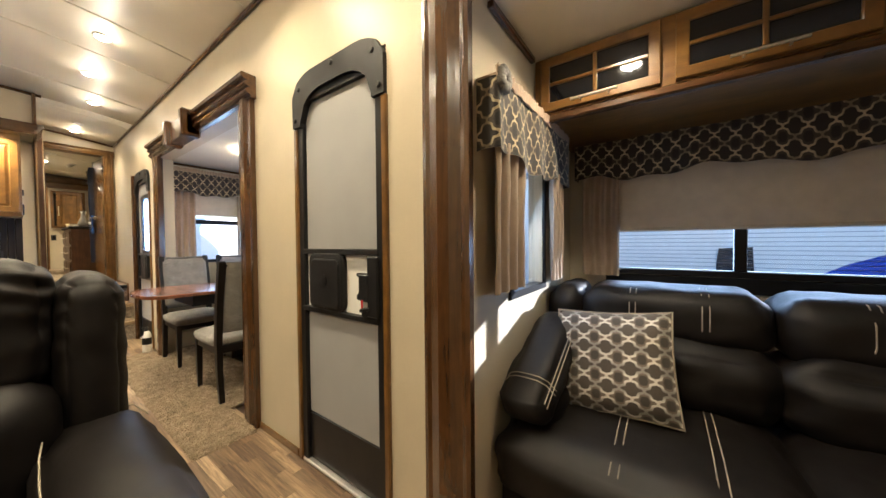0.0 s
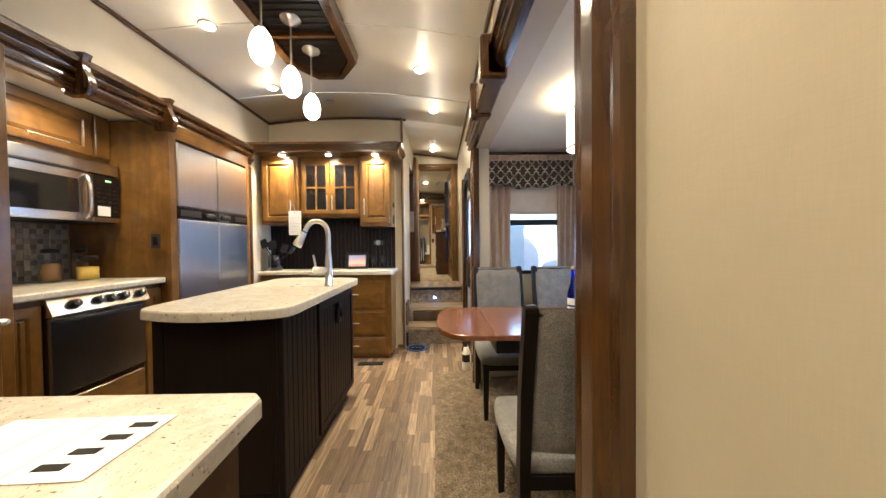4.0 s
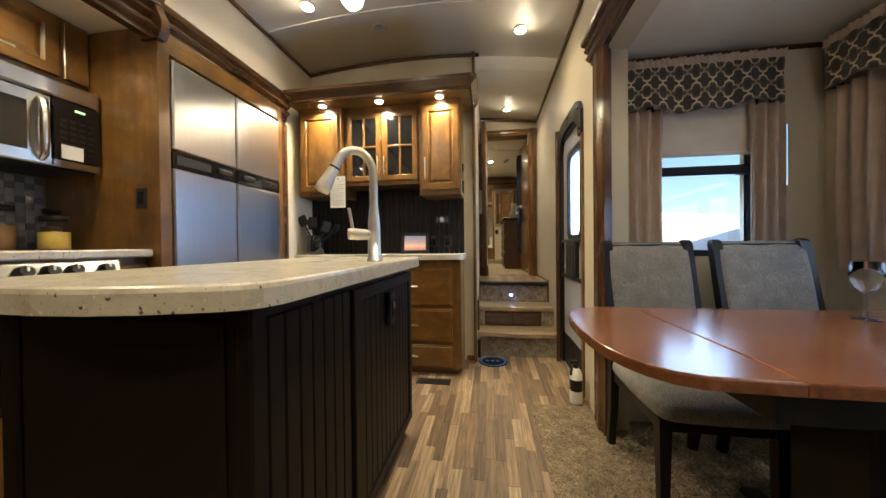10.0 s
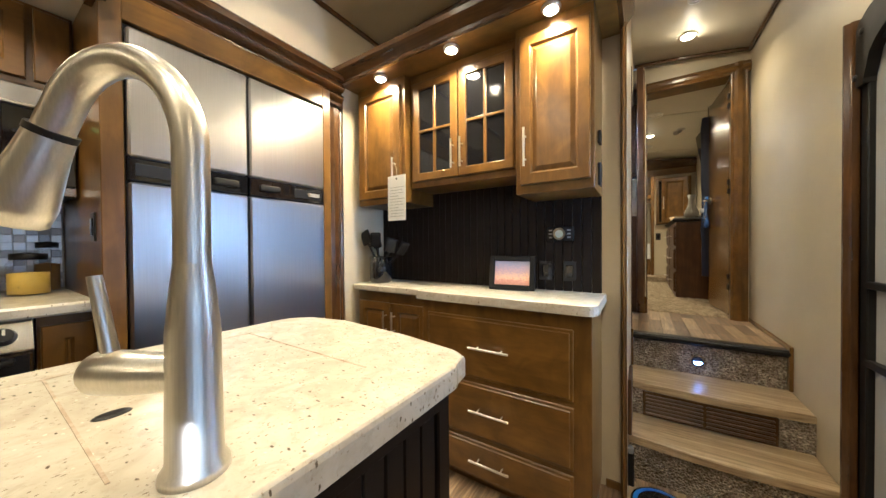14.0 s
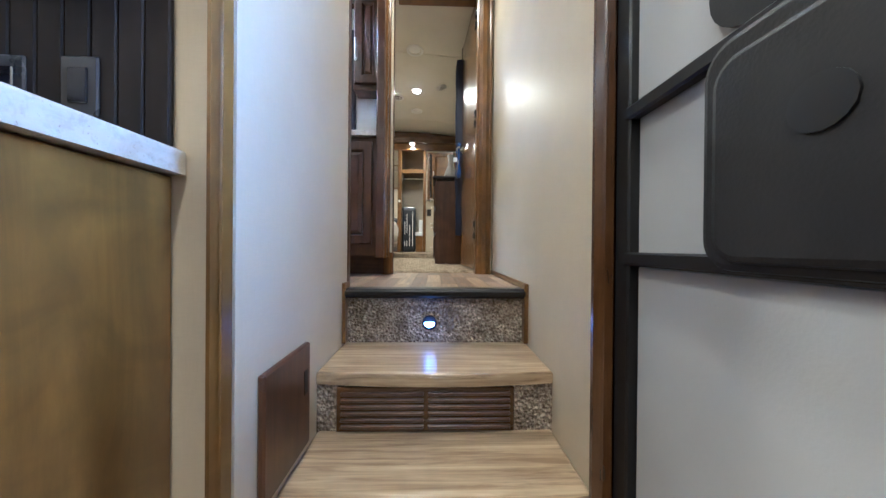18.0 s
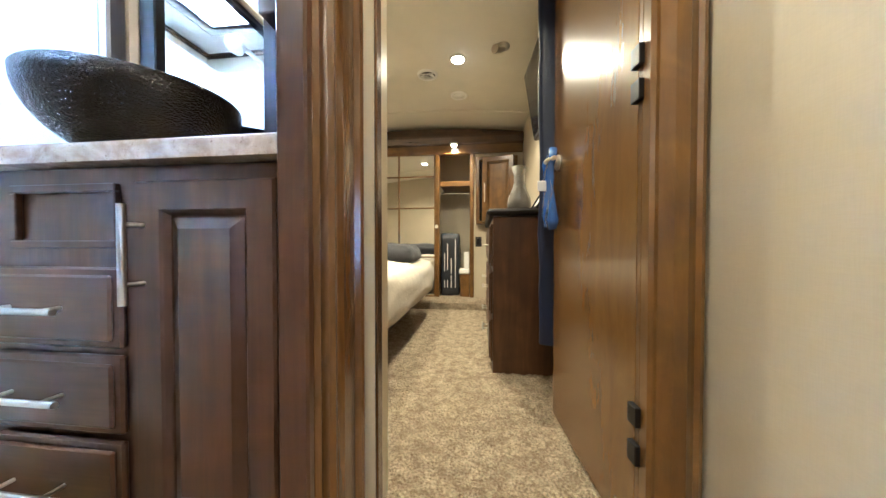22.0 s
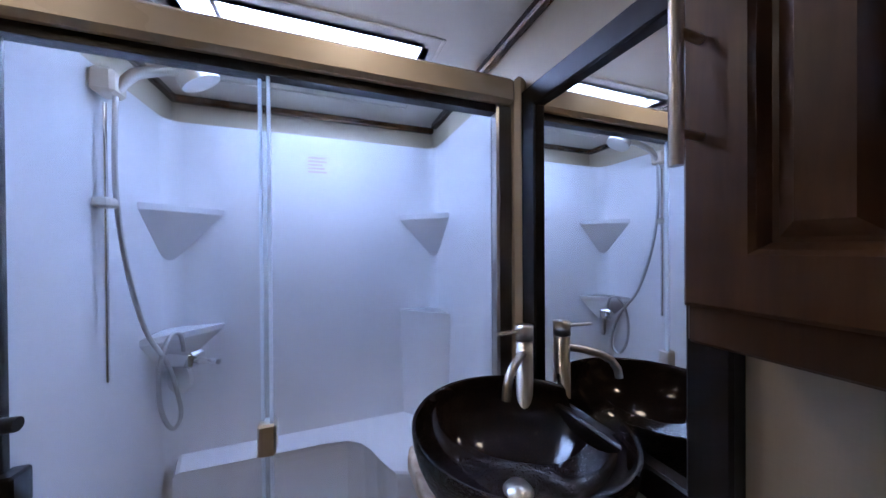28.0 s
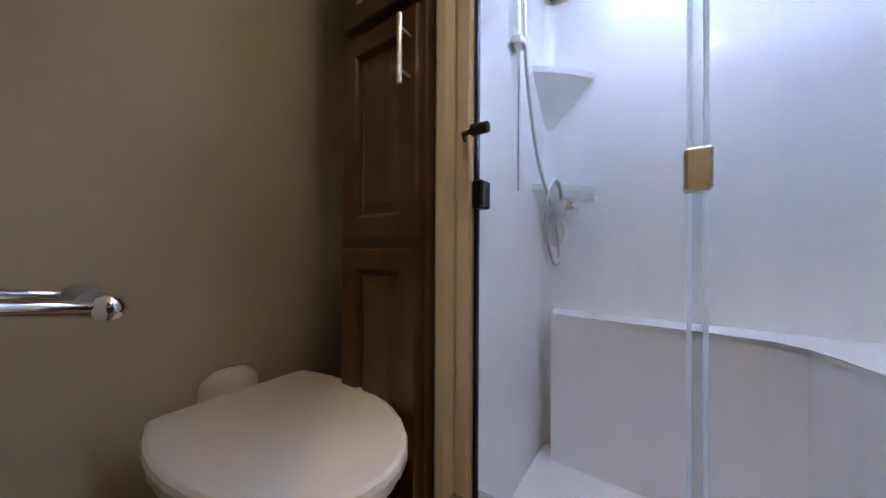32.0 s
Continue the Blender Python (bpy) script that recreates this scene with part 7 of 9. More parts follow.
e = lambda u: 1 - (2 * u - 1) ** 8
g.sheet(lambda u, v: back_fn(u, v, -0.040 * (e(u) * e(v)) ** 0.35, 0.219), 20, 14)
g.sheet(lambda u, v: back_fn(u, v, 0.02 * (e(u) * e(v)) ** 0.5), 12, 12)
part("backrest", g, SEAT, chair, "padded grey tweed backrest")
part("top_rail", G().tube([(-0.188, 0.352, 1.090), (-0.1, 0.366, 1.092), (0.1, 0.366, 1.092), (0.188, 0.352, 1.090)], 0.011, 8), BLACKWOOD, chair)
copy_thing(chair, pose(2.07, 4.37, 0.016))
copy_thing(chair, pose(1.495, 3.265, 0.016, 0, 0, 180))
copy_thing(chair, pose(1.99, 3.265, 0.016, 0, 0, 180))

rug = thing("area_rug", (1.7, 3.7, 0), "beige shag area rug under the dining table", "rug")
g = G()
rx0, rx1, ry0, ry1 = 0.935, 2.50, 2.36, 5.06


def rug_fn(u, v):
    x, y = rx0 + (rx1 - rx0) * u, ry0 + (ry1 - ry0) * v
    if x > R - 0.04 and (y > 4.90 or y < 2.83):
        x = R - 0.04
    w = 0.014 * noise.noise(Vector((x * 8, y * 8, 2)))
    edge = min(u, 1 - u) * 1.5, min(v, 1 - v) * 2.6
    fall = min(1, min(edge) / 0.02 + 0.15)
    return (x + (w if 0 < u < 1 else w), y + w, 0.018 * fall + 0.010 * noise.noise(Vector((x * 40, y * 40, 0))) * fall + 0.006 * noise.noise(Vector((x * 110, y * 110, 3))) * fall)


g.sheet(rug_fn, 170, 260)
part("shag", g, RUG, rug)

bottle = thing("wine_bottle", (2.01, 4.09, 0.782), "cobalt blue glass wine bottle with a white label", "bottle")
part("glass", G().lathe(2.01, 4.09, [(0, 0.784), (0.034, 0.784), (0.037, 0.79), (0.037, 0.945), (0.034, 0.97), (0.018, 1.03), (0.014, 1.07), (0.014, 1.10), (0.016, 1.103), (0.016, 1.115), (0.013, 1.118)], 28), BLUE_GLASS, bottle)
part("stopper", G().lathe(2.01, 4.09, [(0.0, 1.105), (0.012, 1.105), (0.014, 1.118), (0.014, 1.14), (0, 1.143)], 16), plain("cork", (0.55, 0.40, 0.22), 0.8), bottle)
lab = part("label", G().lathe(2.01, 4.09, [(0.0376, 0.835), (0.0376, 0.925)], 28), PAPER, bottle, "white paper label")
part("print", G().lathe(2.01, 4.09, [(0.038, 0.868), (0.038, 0.880)], 28), CHARCOAL, lab, "dark line of lettering")


def goblet(x, y, k):
    o = thing("wine_glass", (x, y, 0.782), "clear stemmed wine glass on the table", "wine glass", "wine glasses")
    z = 0.782
    part("foot", G().lathe(x, y, [(0, z), (0.034 * k, z), (0.035 * k, z + 0.003), (0.006, z + 0.008)], 28), CLEAR, o)
    part("stem", G().lathe(x, y, [(0.006, z + 0.008), (0.0042, z + 0.04 * k), (0.006, z + 0.085 * k)], 16), CLEAR, o)
    part("bowl", G().lathe(x, y, [(0.006, z + 0.085 * k), (0.028 * k, z + 0.10 * k), (0.039 * k, z + 0.135 * k), (0.035 * k, z + 0.19 * k), (0.0342 * k, z + 0.19 * k), (0.038 * k, z + 0.135 * k), (0.0268 * k, z + 0.1015 * k), (0, z + 0.088 * k)], 30), CLEAR, o)
    return o


near_glass, far_glass = goblet(2.11, 3.92, 1.16), goblet(2.12, 4.33, 1.1)
VX, VY = 2.26, 4.05
vase = thing("flower_vase", (VX, VY, 0.782), "tall black vase with dried flowers, pine cones and reeds", "vase")
part("vase_body", G().lathe(VX, VY, [(0, 0.782), (0.041, 0.782), (0.045, 0.79), (0.054, 0.92), (0.056, 0.99), (0.050, 1.055), (0.044, 1.075), (0.040, 1.075), (0.045, 1.05), (0.048, 0.98), (0, 0.9)], 30), plain("slate_ceramic", (0.010, 0.012, 0.015), 0.22, vary=0.1, relief=0.05), vase)
reed, cone, amber, cream = plain("dry_reed", (0.62, 0.48, 0.30), 0.9), plain("pine_cone", (0.045, 0.022, 0.012), 0.8), plain("amber_cup", (0.50, 0.26, 0.055), 0.8, relief=0.6, fine=90.0), plain("pale_bloom", (0.72, 0.58, 0.40), 0.9, relief=0.6, fine=120.0)
rf = random.Random(11)
for i in range(24):
    a = rf.uniform(0, 6.28)
    r0, r1 = rf.uniform(0.006, 0.03), rf.uniform(0.01, 0.05)
    part("reed", G().tube([(VX + r0 * math.cos(a), VY + r0 * math.sin(a), 0.95), (VX + r0 * math.cos(a), VY + r0 * math.sin(a), 1.12), (VX + r1 * math.cos(a), VY + r1 * math.sin(a), rf.uniform(1.30, 1.40))], 0.0042, 6), reed, vase)
# cup-shaped heads, their mouths up
for dx, dy, z, r, h, mt in ((-0.035, 0.02, 1.37, 0.030, 0.085, amber), (0.005, -0.03, 1.385, 0.020, 0.09, cream), (0.055, 0.0, 1.375, 0.019, 0.075, cream), (-0.065, 0.015, 1.365, 0.018, 0.06, cream), (0.02, 0.045, 1.38, 0.022, 0.07, amber)):
    part("stalk", G().tube([(VX, VY, 1.02), (VX + dx * 0.5, VY + dy * 0.5, 1.2), (VX + dx, VY + dy, z + 0.01)], 0.003, 6), reed, vase)
    g = G()
    rim = [(0, z), (r * 0.55, z), (r * 0.8, z + h * 0.2), (r * 0.92, z + h * 0.6), (r, z + h), (r * 0.82, z + h), (r * 0.7, z + h * 0.5), (0, z + h * 0.3)]
    part("cup_head", g.lathe(VX + dx, VY + dy, rim, 14), mt, vase, "dried cup-shaped flower head")
# ball blooms
for dx, dy, z, s in ((0.005, -0.045, 1.315, 0.034), (-0.055, -0.035, 1.205, 0.030), (0.045, 0.03, 1.29, 0.028)):
    part("stalk", G().tube([(VX, VY, 1.02), (VX + dx * 0.6, VY + dy * 0.6, 1.14), (VX + dx, VY + dy, z)], 0.003, 6), reed, vase)
    g = G()
    for k in range(46):
        a, b = k * 2.4, math.acos(1 - 2 * (k + 0.5) / 46)
        q = Vector((math.sin(b) * math.cos(a), math.sin(b) * math.sin(a), math.cos(b)))
        p = Vector((VX + dx, VY + dy, z)) + q * s * 0.55
        g.tube([p, p + q * s * 0.45], [s * 0.17, s * 0.10], 5)
    part("ball_bloom", g, cream, vase, "pale dried ball bloom")
# pine cones: rings of spreading scales
for dx, dy, z, s in ((-0.075, -0.005, 1.315, 0.034), (-0.030, -0.045, 1.265, 0.036)):
    part("stalk", G().tube([(VX, VY, 1.02), (VX + dx * 0.6, VY + dy * 0.6, 1.16), (VX + dx, VY + dy, z)], 0.003, 6), reed, vase)
    g = G()
    for ring in range(5):
        zz, rr = z - 0.018 + 0.010 * ring, s * (0.72, 1.0, 0.92, 0.68, 0.36)[ring]
        for k in range(8):
            a = 2 * math.pi * (k + 0.5 * (ring % 2)) / 8
            ca, sa = math.cos(a), math.sin(a)
            g.tube([(VX + dx + 0.2 * rr * ca, VY + dy + 0.2 * rr * sa, zz), (VX + dx + 0.7 * rr * ca, VY + dy + 0.7 * rr * sa, zz + 0.002), (VX + dx + rr * ca, VY + dy + rr * sa, zz + 0.009)], [0.003, 0.0068, 0.0025], 5)
    part("pine_cone", g, cone, vase)

for ob, spot in ((bottle, (1.885, 3.92)), (near_glass, (1.98, 3.765)), (far_glass, (2.015, 4.185)), (vase, (2.13, 3.895))):
    ob.location = (*spot, 0.838)
drum = thing("drum_light", (1.91, 3.72, 2.26), "cream fabric drum ceiling light, switched on", "ceiling light")
part("canopy", G().lathe(1.91, 3.72, [(0, 2.225), (0.06, 2.225), (0.065, 2.235), (0.065, 2.262)], 26), NICKEL, drum)
part("shade", G().lathe(1.91, 3.72, [(0.138, 1.935), (0.140, 2.165), (0.137, 2.165), (0.135, 1.935)], 40), SHADE_ON, drum, "lit cream fabric shade")
part("diffuser", G().lathe(1.91, 3.72, [(0, 1.938), (0.135, 1.940)], 36), SHADE_ON, drum, "lit frosted diffuser")
for z in (1.932, 2.158):
    part("rim", G().lathe(1.91, 3.72, [(0.136, z), (0.142, z), (0.142, z + 0.01), (0.136, z + 0.01)], 40), BLIND, drum)
part("arm", G().tube([(1.772, 3.72, 2.16), (1.91, 3.72, 2.23), (2.048, 3.72, 2.16)], 0.005, 8).tube([(1.91, 3.582, 2.16), (1.91, 3.72, 2.23), (1.91, 3.858, 2.16)], 0.005, 8), NICKEL, drum)


# ---- sofa and recliner ----
def stitched(pts, parent):
    return part("stitching", G().tube(pts, 0.0025, 6), THREAD, parent, "pale double stitching")


sofa = thing("leather_sofa", (2.1, -0.4, 0), "dark brown leather sofa with pale stitching under the window", "sofa")
part("base", G().pad(1.50, -1.55, 0.05, 2.68, 0.68, 0.34, 0.05, 6), LEATHER, sofa)
part("arm", G().pad(1.60, 0.48, 0.30, 2.60, 0.695, 0.66, 0.08, 10, 0.015, 0.02), LEATHER, sofa)
tilt = pose(1.78, 0.585, 0.715, 0, -24, 0)
arm = part("arm_pad", G(tilt).pad(-0.29, -0.105, -0.075, 0.32, 0.10, 0.075, 0.065, 10, 0.012, 0.015, 3), LEATHER, sofa, "padded sloping arm rest")
for y0, y1, s in ((-0.255, 0.50, 1), (-1.01, -0.26, 5), (-1.6, -1.015, 9)):
    st = part("seat_cushion", G().pad(1.45, y0, 0.26, 2.28, y1 + (0.19 if s == 1 else 0), 0.52, 0.10, 14, 0.02, 0.018, s), LEATHER, sofa)
    bk = part("back_cushion", G().pad(2.07, y0, 0.48, 2.50, y1, 0.80, 0.11, 14, 0.03, 0.02, s + 2), LEATHER, sofa)
    hd = part("head_cushion", G().pad(2.15, y0, 0.755, 2.58, y1, 1.03, 0.10, 14, 0.006, 0.012, s + 4), LEATHER, sofa)
    for dy in (0.22, 0.246, 0.50, 0.526):
        y = y0 + dy
        stitched([(2.18, y, 0.80), (2.138, y, 0.88), (2.145, y, 0.96), (2.20, y, 1.022), (2.32, y, 1.036)], hd)
        stitched([(1.47, y, 0.512), (1.7, y, 0.545), (1.95, y, 0.547), (2.1, y, 0.535)], st)
part("wing", G().pad(2.18, 0.49, 0.45, 2.62, 0.695, 1.015, 0.09, 9, 0.01, 0.015), LEATHER, sofa)
for dz in (0.0, 0.022):
    stitched([tilt @ Vector((-0.17 - dz, -0.115 + 0.225 * u, 0.088 - 0.07 * abs(2 * u - 1) ** 4)) for u in (0.02, 0.15, 0.3, 0.5, 0.7, 0.85, 0.98)], arm)
    stitched([tilt @ Vector((-0.28 + 0.5 * u, -0.10 - dz * 0.3, 0.075 - dz)) for u in (0, 0.25, 0.5, 0.75, 1)], arm)

cushion = thing("throw_pillow", (1.9, 0.32, 0.55), "square brown and cream lattice-print throw pillow on the sofa", "pillow")
g = G(pose(1.91, 0.315, 0.735, 0, 22, 0) @ pose(0, 0, 0, 90, 0, -90) @ pose(0, 0, 0, 0, 0, 5))


def pill(sgn):
    def fn(u, v):
        a, b = 2 * u - 1, 2 * v - 1
        pinch = 1 - 0.08 * (1 - a * a) * abs(b) ** 3 * 0 - 0.06 * (1 - abs(a) ** 2) * abs(b) ** 2
        pinch2 = 1 - 0.06 * (1 - abs(b) ** 2) * abs(a) ** 2
        t = 0.085 * max(0, (1 - a**4)) ** 0.6 * max(0, (1 - b**4)) ** 0.6
        return (0.235 * a * pinch2, 0.225 * b * pinch, sgn * t + 0.006 * noise.noise(Vector((a * 3, b * 3, sgn))))
    return fn


g.sheet(pill(1), 18, 18, None, True, (0.47, 0.45))
g.sheet(pill(-1), 18, 18, None, True, (0.47, 0.45))
part("cover", g, PILLOW, cushion)
seam = [pill(1)(u, 0.0) for u in (0, 0.25, 0.5, 0.75, 1)] + [pill(1)(1.0, v) for v in (0.25, 0.5, 0.75, 1)] + [pill(1)(u, 1.0) for u in (0.75, 0.5, 0.25, 0)] + [pill(1)(0.0, v) for v in (0.75, 0.5, 0.25, 0)]
g2 = G(g.m)
g2.tube(seam, 0.005, 6)
part("piping", g2, THREAD, cushion)

rec = thing("recliner", (-0.05, 1.5, 0), "dark brown leather theatre recliner backed against the peninsula", "recliner")
part("base", G().pad(-0.72, 1.00, 0.06, 0.60, 2.0, 0.40, 0.06, 8, 0.01), LEATHER, rec)
for x0, x1, s in ((-0.33, 0.425, 2), (-1.10, -0.34, 7)):
    part("seat_cushion", G().pad(x0, 0.98, 0.30, x1, 1.75, 0.56, 0.10, 12, 0.025, 0.018, s), LEATHER, rec)
    bk = part("back_cushion", G().pad(x0, 1.60, 0.46, x1, 2.02, 0.86, 0.10, 14, 0.02, 0.005, s + 2), LEATHER, rec)
    hd = part("head_cushion", G().pad(x0, 1.69, 0.80, x1, 2.05, 1.225, 0.085, 60, 0.018, 0.008, s + 5, 0.016), LEATHER, rec)
    for dx in (0.20, 0.222, 0.555, 0.577):
        x = x0 + dx
        stitched([(x, 1.585, 0.52), (x, 1.576, 0.62), (x, 1.576, 0.72), (x, 1.585, 0.78), (x, 1.615, 0.835)], bk)
wing = part("back_wing", G().pad(0.43, 1.66, 0.30, 0.585, 2.05, 1.165, 0.075, 44, 0.012, 0.006, 4, 0.009), LEATHER, rec, "padded outer side of the back")
g = G()
for i in range(30):
    z = 0.50 + 0.021 * i
    y = 1.915 - 0.03 * max(0.0, (z - 1.0) / 0.13) ** 2
    bulge = 0.5985 - 0.03 * max(0.0, (z - 1.06) / 0.08) ** 2
    g.tube([(bulge, y, z), (bulge, y, z + 0.013)], 0.0022, 5)
part("stitching", g, THREAD, wing, "pale dashed stitching")
arm = part("arm", G().pad(0.375, 0.96, 0.06, 0.645, 1.78, 0.68, 0.10, 12, 0.02, 0.015, 8), LEATHER, rec)
stitched([(0.384, 1.10, 0.655), (0.382, 1.40, 0.665), (0.386, 1.55, 0.672), (0.396, 1.65, 0.685), (0.425, 1.715, 0.694), (0.475, 1.738, 0.698), (0.54, 1.735, 0.697), (0.605, 1.715, 0.682), (0.638, 1.69, 0.64)], arm)

# cabinets over the sofa
oc = thing("overhead_cabinet", (2.35, -0.4, 1.93), "maple-stained overhead cabinets with dark mullioned glass doors above the sofa", "cabinet")
part("body", G().box(1.99, -1.69, 1.915, SX, 0.69, 2.218, 0.003), MAPLE_Y, oc)
part("light_rail", G().box(1.975, -1.69, 1.885, 2.02, 0.69, 1.925, 0.008), TRIM_Y, oc)
m = local(1.99, 0, 0, -90)
for x0, x1 in ((-0.655, -0.145), (-0.095, 0.43), (0.48, 1.0)):
    g = G(m)
    rail = 0.045
    g.ring(x0, 1.935, x1, 2.205, rail, -0.02, 0)
    d = part("door", g, MAPLE_Y, oc)
    mid = (x0 + x1) / 2
    part("mullion", G(m).box(mid - 0.009, -0.018, 1.98, mid + 0.009, -0.002, 2.16, 0.003), MAPLE, d)
    part("mullion", G(m).box(x0 + rail, -0.017, 2.062, x1 - rail, -0.003, 2.078, 0.003), MAPLE_Y, d)
    for ca, cb in ((x0 + rail, mid - 0.009), (mid + 0.009, x1 - rail)):
        for za, zb in ((1.98, 2.062), (2.078, 2.16)):
            part("pane", G(m).box(ca, -0.008, za, cb, -0.004, zb), GLOSS_BLACK, d)
    bar_handle(m @ Matrix.Translation((0, -0.02, 0)), mid, 1.955, 0.20, False, d)

# ---- outside ----
asphalt = plain("asphalt", (0.06, 0.06, 0.062), 0.9, vary=0.2, scale=3, fine=90)
tagged(part("ground", G().add([(-900, -900, -1.15), (900, -900, -1.15), (900, 900, -1.15), (-900, 900, -1.15)], [(0, 1, 2, 3)]), asphalt), "grey asphalt sales lot", "ground", "", "structure")
GEL = plain("white_gelcoat", (0.86, 0.87, 0.88), 0.2, vary=0.03, relief=0.0, coat=0.4)
SWOOSH = plain("dark_graphic", (0.016, 0.022, 0.036), 0.25, vary=0.2, relief=0.0)
SILVER = plain("silver_graphic", (0.40, 0.44, 0.50), 0.25, vary=0.05, relief=0.0)
TINT = plain("tinted_glass", (0.05, 0.07, 0.09), 0.05, vary=0.05, relief=0.0)


def trailer(m, length, height, label, wins, shapes=()):
    """A parked travel trailer; its long side faces -x in its own frame."""
    t = thing("travel_trailer", m, label, "trailer", "parked trailers", local=True)
    prof = [(0, 0.55), (0, height - 0.35), (0.25, height), (length - 0.9, height), (length - 0.2, height - 0.7), (length, 1.1), (length - 0.3, 0.55)]
    n = len(prof)
    v = [(0, y, z) for y, z in prof] + [(2.4, y, z) for y, z in prof]
    part("body", G().add(v, [tuple(range(n))[::-1], tuple(range(n, 2 * n))] + [(k, (k + 1) % n, n + (k + 1) % n, n + k) for k in range(n)]), GEL, t)
    k = 16
    for mt, outline in shapes:
        part("graphic", G().add([(-0.012, y, z) for y, z in outline], [tuple(range(len(outline)))]), mt, t, "painted graphic")
    for a, b, w, mt in () if shapes else ((0.75, 2.35, 0.55, SWOOSH), (1.5, 1.2, 0.22, SILVER), (1.0, 0.9, 0.15, SWOOSH)):
        up = [(-0.012, length * (0.06 + 0.9 * i / k), 0.65 + b * (i / k) ** 2.2) for i in range(k + 1)]
        dn = [(-0.012, y, z + w * math.sin(math.pi * (0.12 + 0.88 * i / k)) * 0.9 + 0.03) for i, (_, y, z) in enumerate(up)]
        g = G()
        g.add(up + dn, [(i, i + 1, k + 2 + i, k + 1 + i) for i in range(k)])
        part("graphic", g, mt, t, "dark curved paint graphic")
    for y, z, w, h in wins:
        wn_ = part("window", G().box(-0.03, y, z, 0.0, y + w, z + h, 0.03), FRAME_BLACK, t)
        part("pane", G().box(-0.036, y + 0.05, z + 0.05, -0.028, y + w - 0.05, z + h - 0.05), TINT, wn_)
    for y in (length * 0.38, length * 0.38 + 0.85):
        wh = part("wheel", G().tube([(0.02, y, 0.35), (0.26, y, 0.35)], 0.35, 24), BLACK, t)
        part("rim", G().tube([(0.0, y, 0.35), (0.05, y, 0.35)], 0.2, 18), CHROME, wh)
    part("awning", G().tube([(-0.08, 0.5, height - 0.35), (-0.08, length - 1.4, height - 0.35)], 0.07, 12), SILVER, t)
    if not shapes:
        part("door", G().box(-0.02, length * 0.62, 0.75, 0.0, length * 0.62 + 0.7, 2.7, 0.02), GEL, t)
    return t


def bars(y0, y1, z0, z1, n):
    """Lettering too large to matter: plain upright bars."""
    w = (y1 - y0) / n
    return [(SILVER, [(y0 + i * w, z0), (y0 + (i + 0.7) * w, z0), (y0 + (i + 0.7) * w, z1 - 0.05 * (i % 3)), (y0 + i * w, z1 - 0.05 * (i % 3))]) for i in range(n)]


WEDGES = [
    (SWOOSH, [(9.4, 1.35), (7.1, 1.35), (7.35, 2.4), (7.55, 2.9), (8.3, 2.87), (9.3, 2.55), (9.4, 2.5)]),
    (SWOOSH, [(9.3, 2.77), (8.6, 3.1), (7.8, 3.45), (7.3, 3.9), (7.0, 4.25), (6.75, 4.25), (7.1, 3.75), (7.6, 3.3), (8.3, 3.0)]),
    (SWOOSH, [(12.2, 1.35), (9.5, 1.35), (9.5, 2.05), (10.2, 2.3), (11.0, 2.2), (11.6, 2.6)]),
    (SILVER, [(9.3, 2.62), (8.3, 2.93), (7.6, 2.98), (7.55, 3.1), (8.4, 3.02)]),
]
AZURE = plain("blue_graphic", (0.02, 0.07, 0.50), 0.25, vary=0.1, relief=0.0)
RIBS = [(SILVER, [(0.3, 1.75 + 0.07 * i), (4.6, 1.75 + 0.07 * i), (4.6, 1.762 + 0.07 * i), (0.3, 1.762 + 0.07 * i)]) for i in range(16)]
TAIL = [(AZURE, [(0.3, 1.70), (1.55, 1.70), (1.0, 2.05), (0.3, 2.35)]), (SWOOSH, [(1.95, 1.72), (2.45, 1.72), (2.40, 2.28), (1.98, 2.30)])]
trailer(pose(7.4, -3.0, -1.15), 14.0, 4.3, "white parked travel trailer with dark wedge graphics", ((6.2, 2.75, 1.0, 0.9),), [(mt, [(y + 1.0, z) for y, z in o]) for mt, o in WEDGES + bars(8.6, 10.3, 3.62, 3.95, 9)] + RIBS + TAIL)
trailer(pose(11.8, 9.4, -1.15, 0, 0, -14), 9.0, 3.6, "white parked travel trailer with dark windows", ((1.0, 1.9, 1.2, 0.7), (3.2, 1.8, 0.5, 0.9), (6.0, 1.8, 1.0, 0.7)))
trailer(pose(3.2, 16.0, -1.15, 0, 0, -62), 8.0, 3.4, "white parked travel trailer seen past the end window", ((1.0, 1.9, 1.2, 0.7), (3.2, 1.8, 0.5, 0.9), (5.4, 1.8, 0.9, 0.7)))
trailer(pose(6.6, -12.7, -1.15), 10.4, 3.5, "white parked travel trailer with a blue panel", ((1.2, 1.9, 1.3, 0.7), (8.0, 1.9, 0.6, 0.9)), [(AZURE, [(2.0, 0.9), (8.9, 0.9), (9.6, 2.0), (9.2, 2.9), (7.4, 2.2), (2.0, 1.9)]), (SILVER, [(2.0, 2.1), (7.4, 2.4), (9.1, 3.1), (9.0, 3.3), (7.0, 2.6), (2.0, 2.3)])])


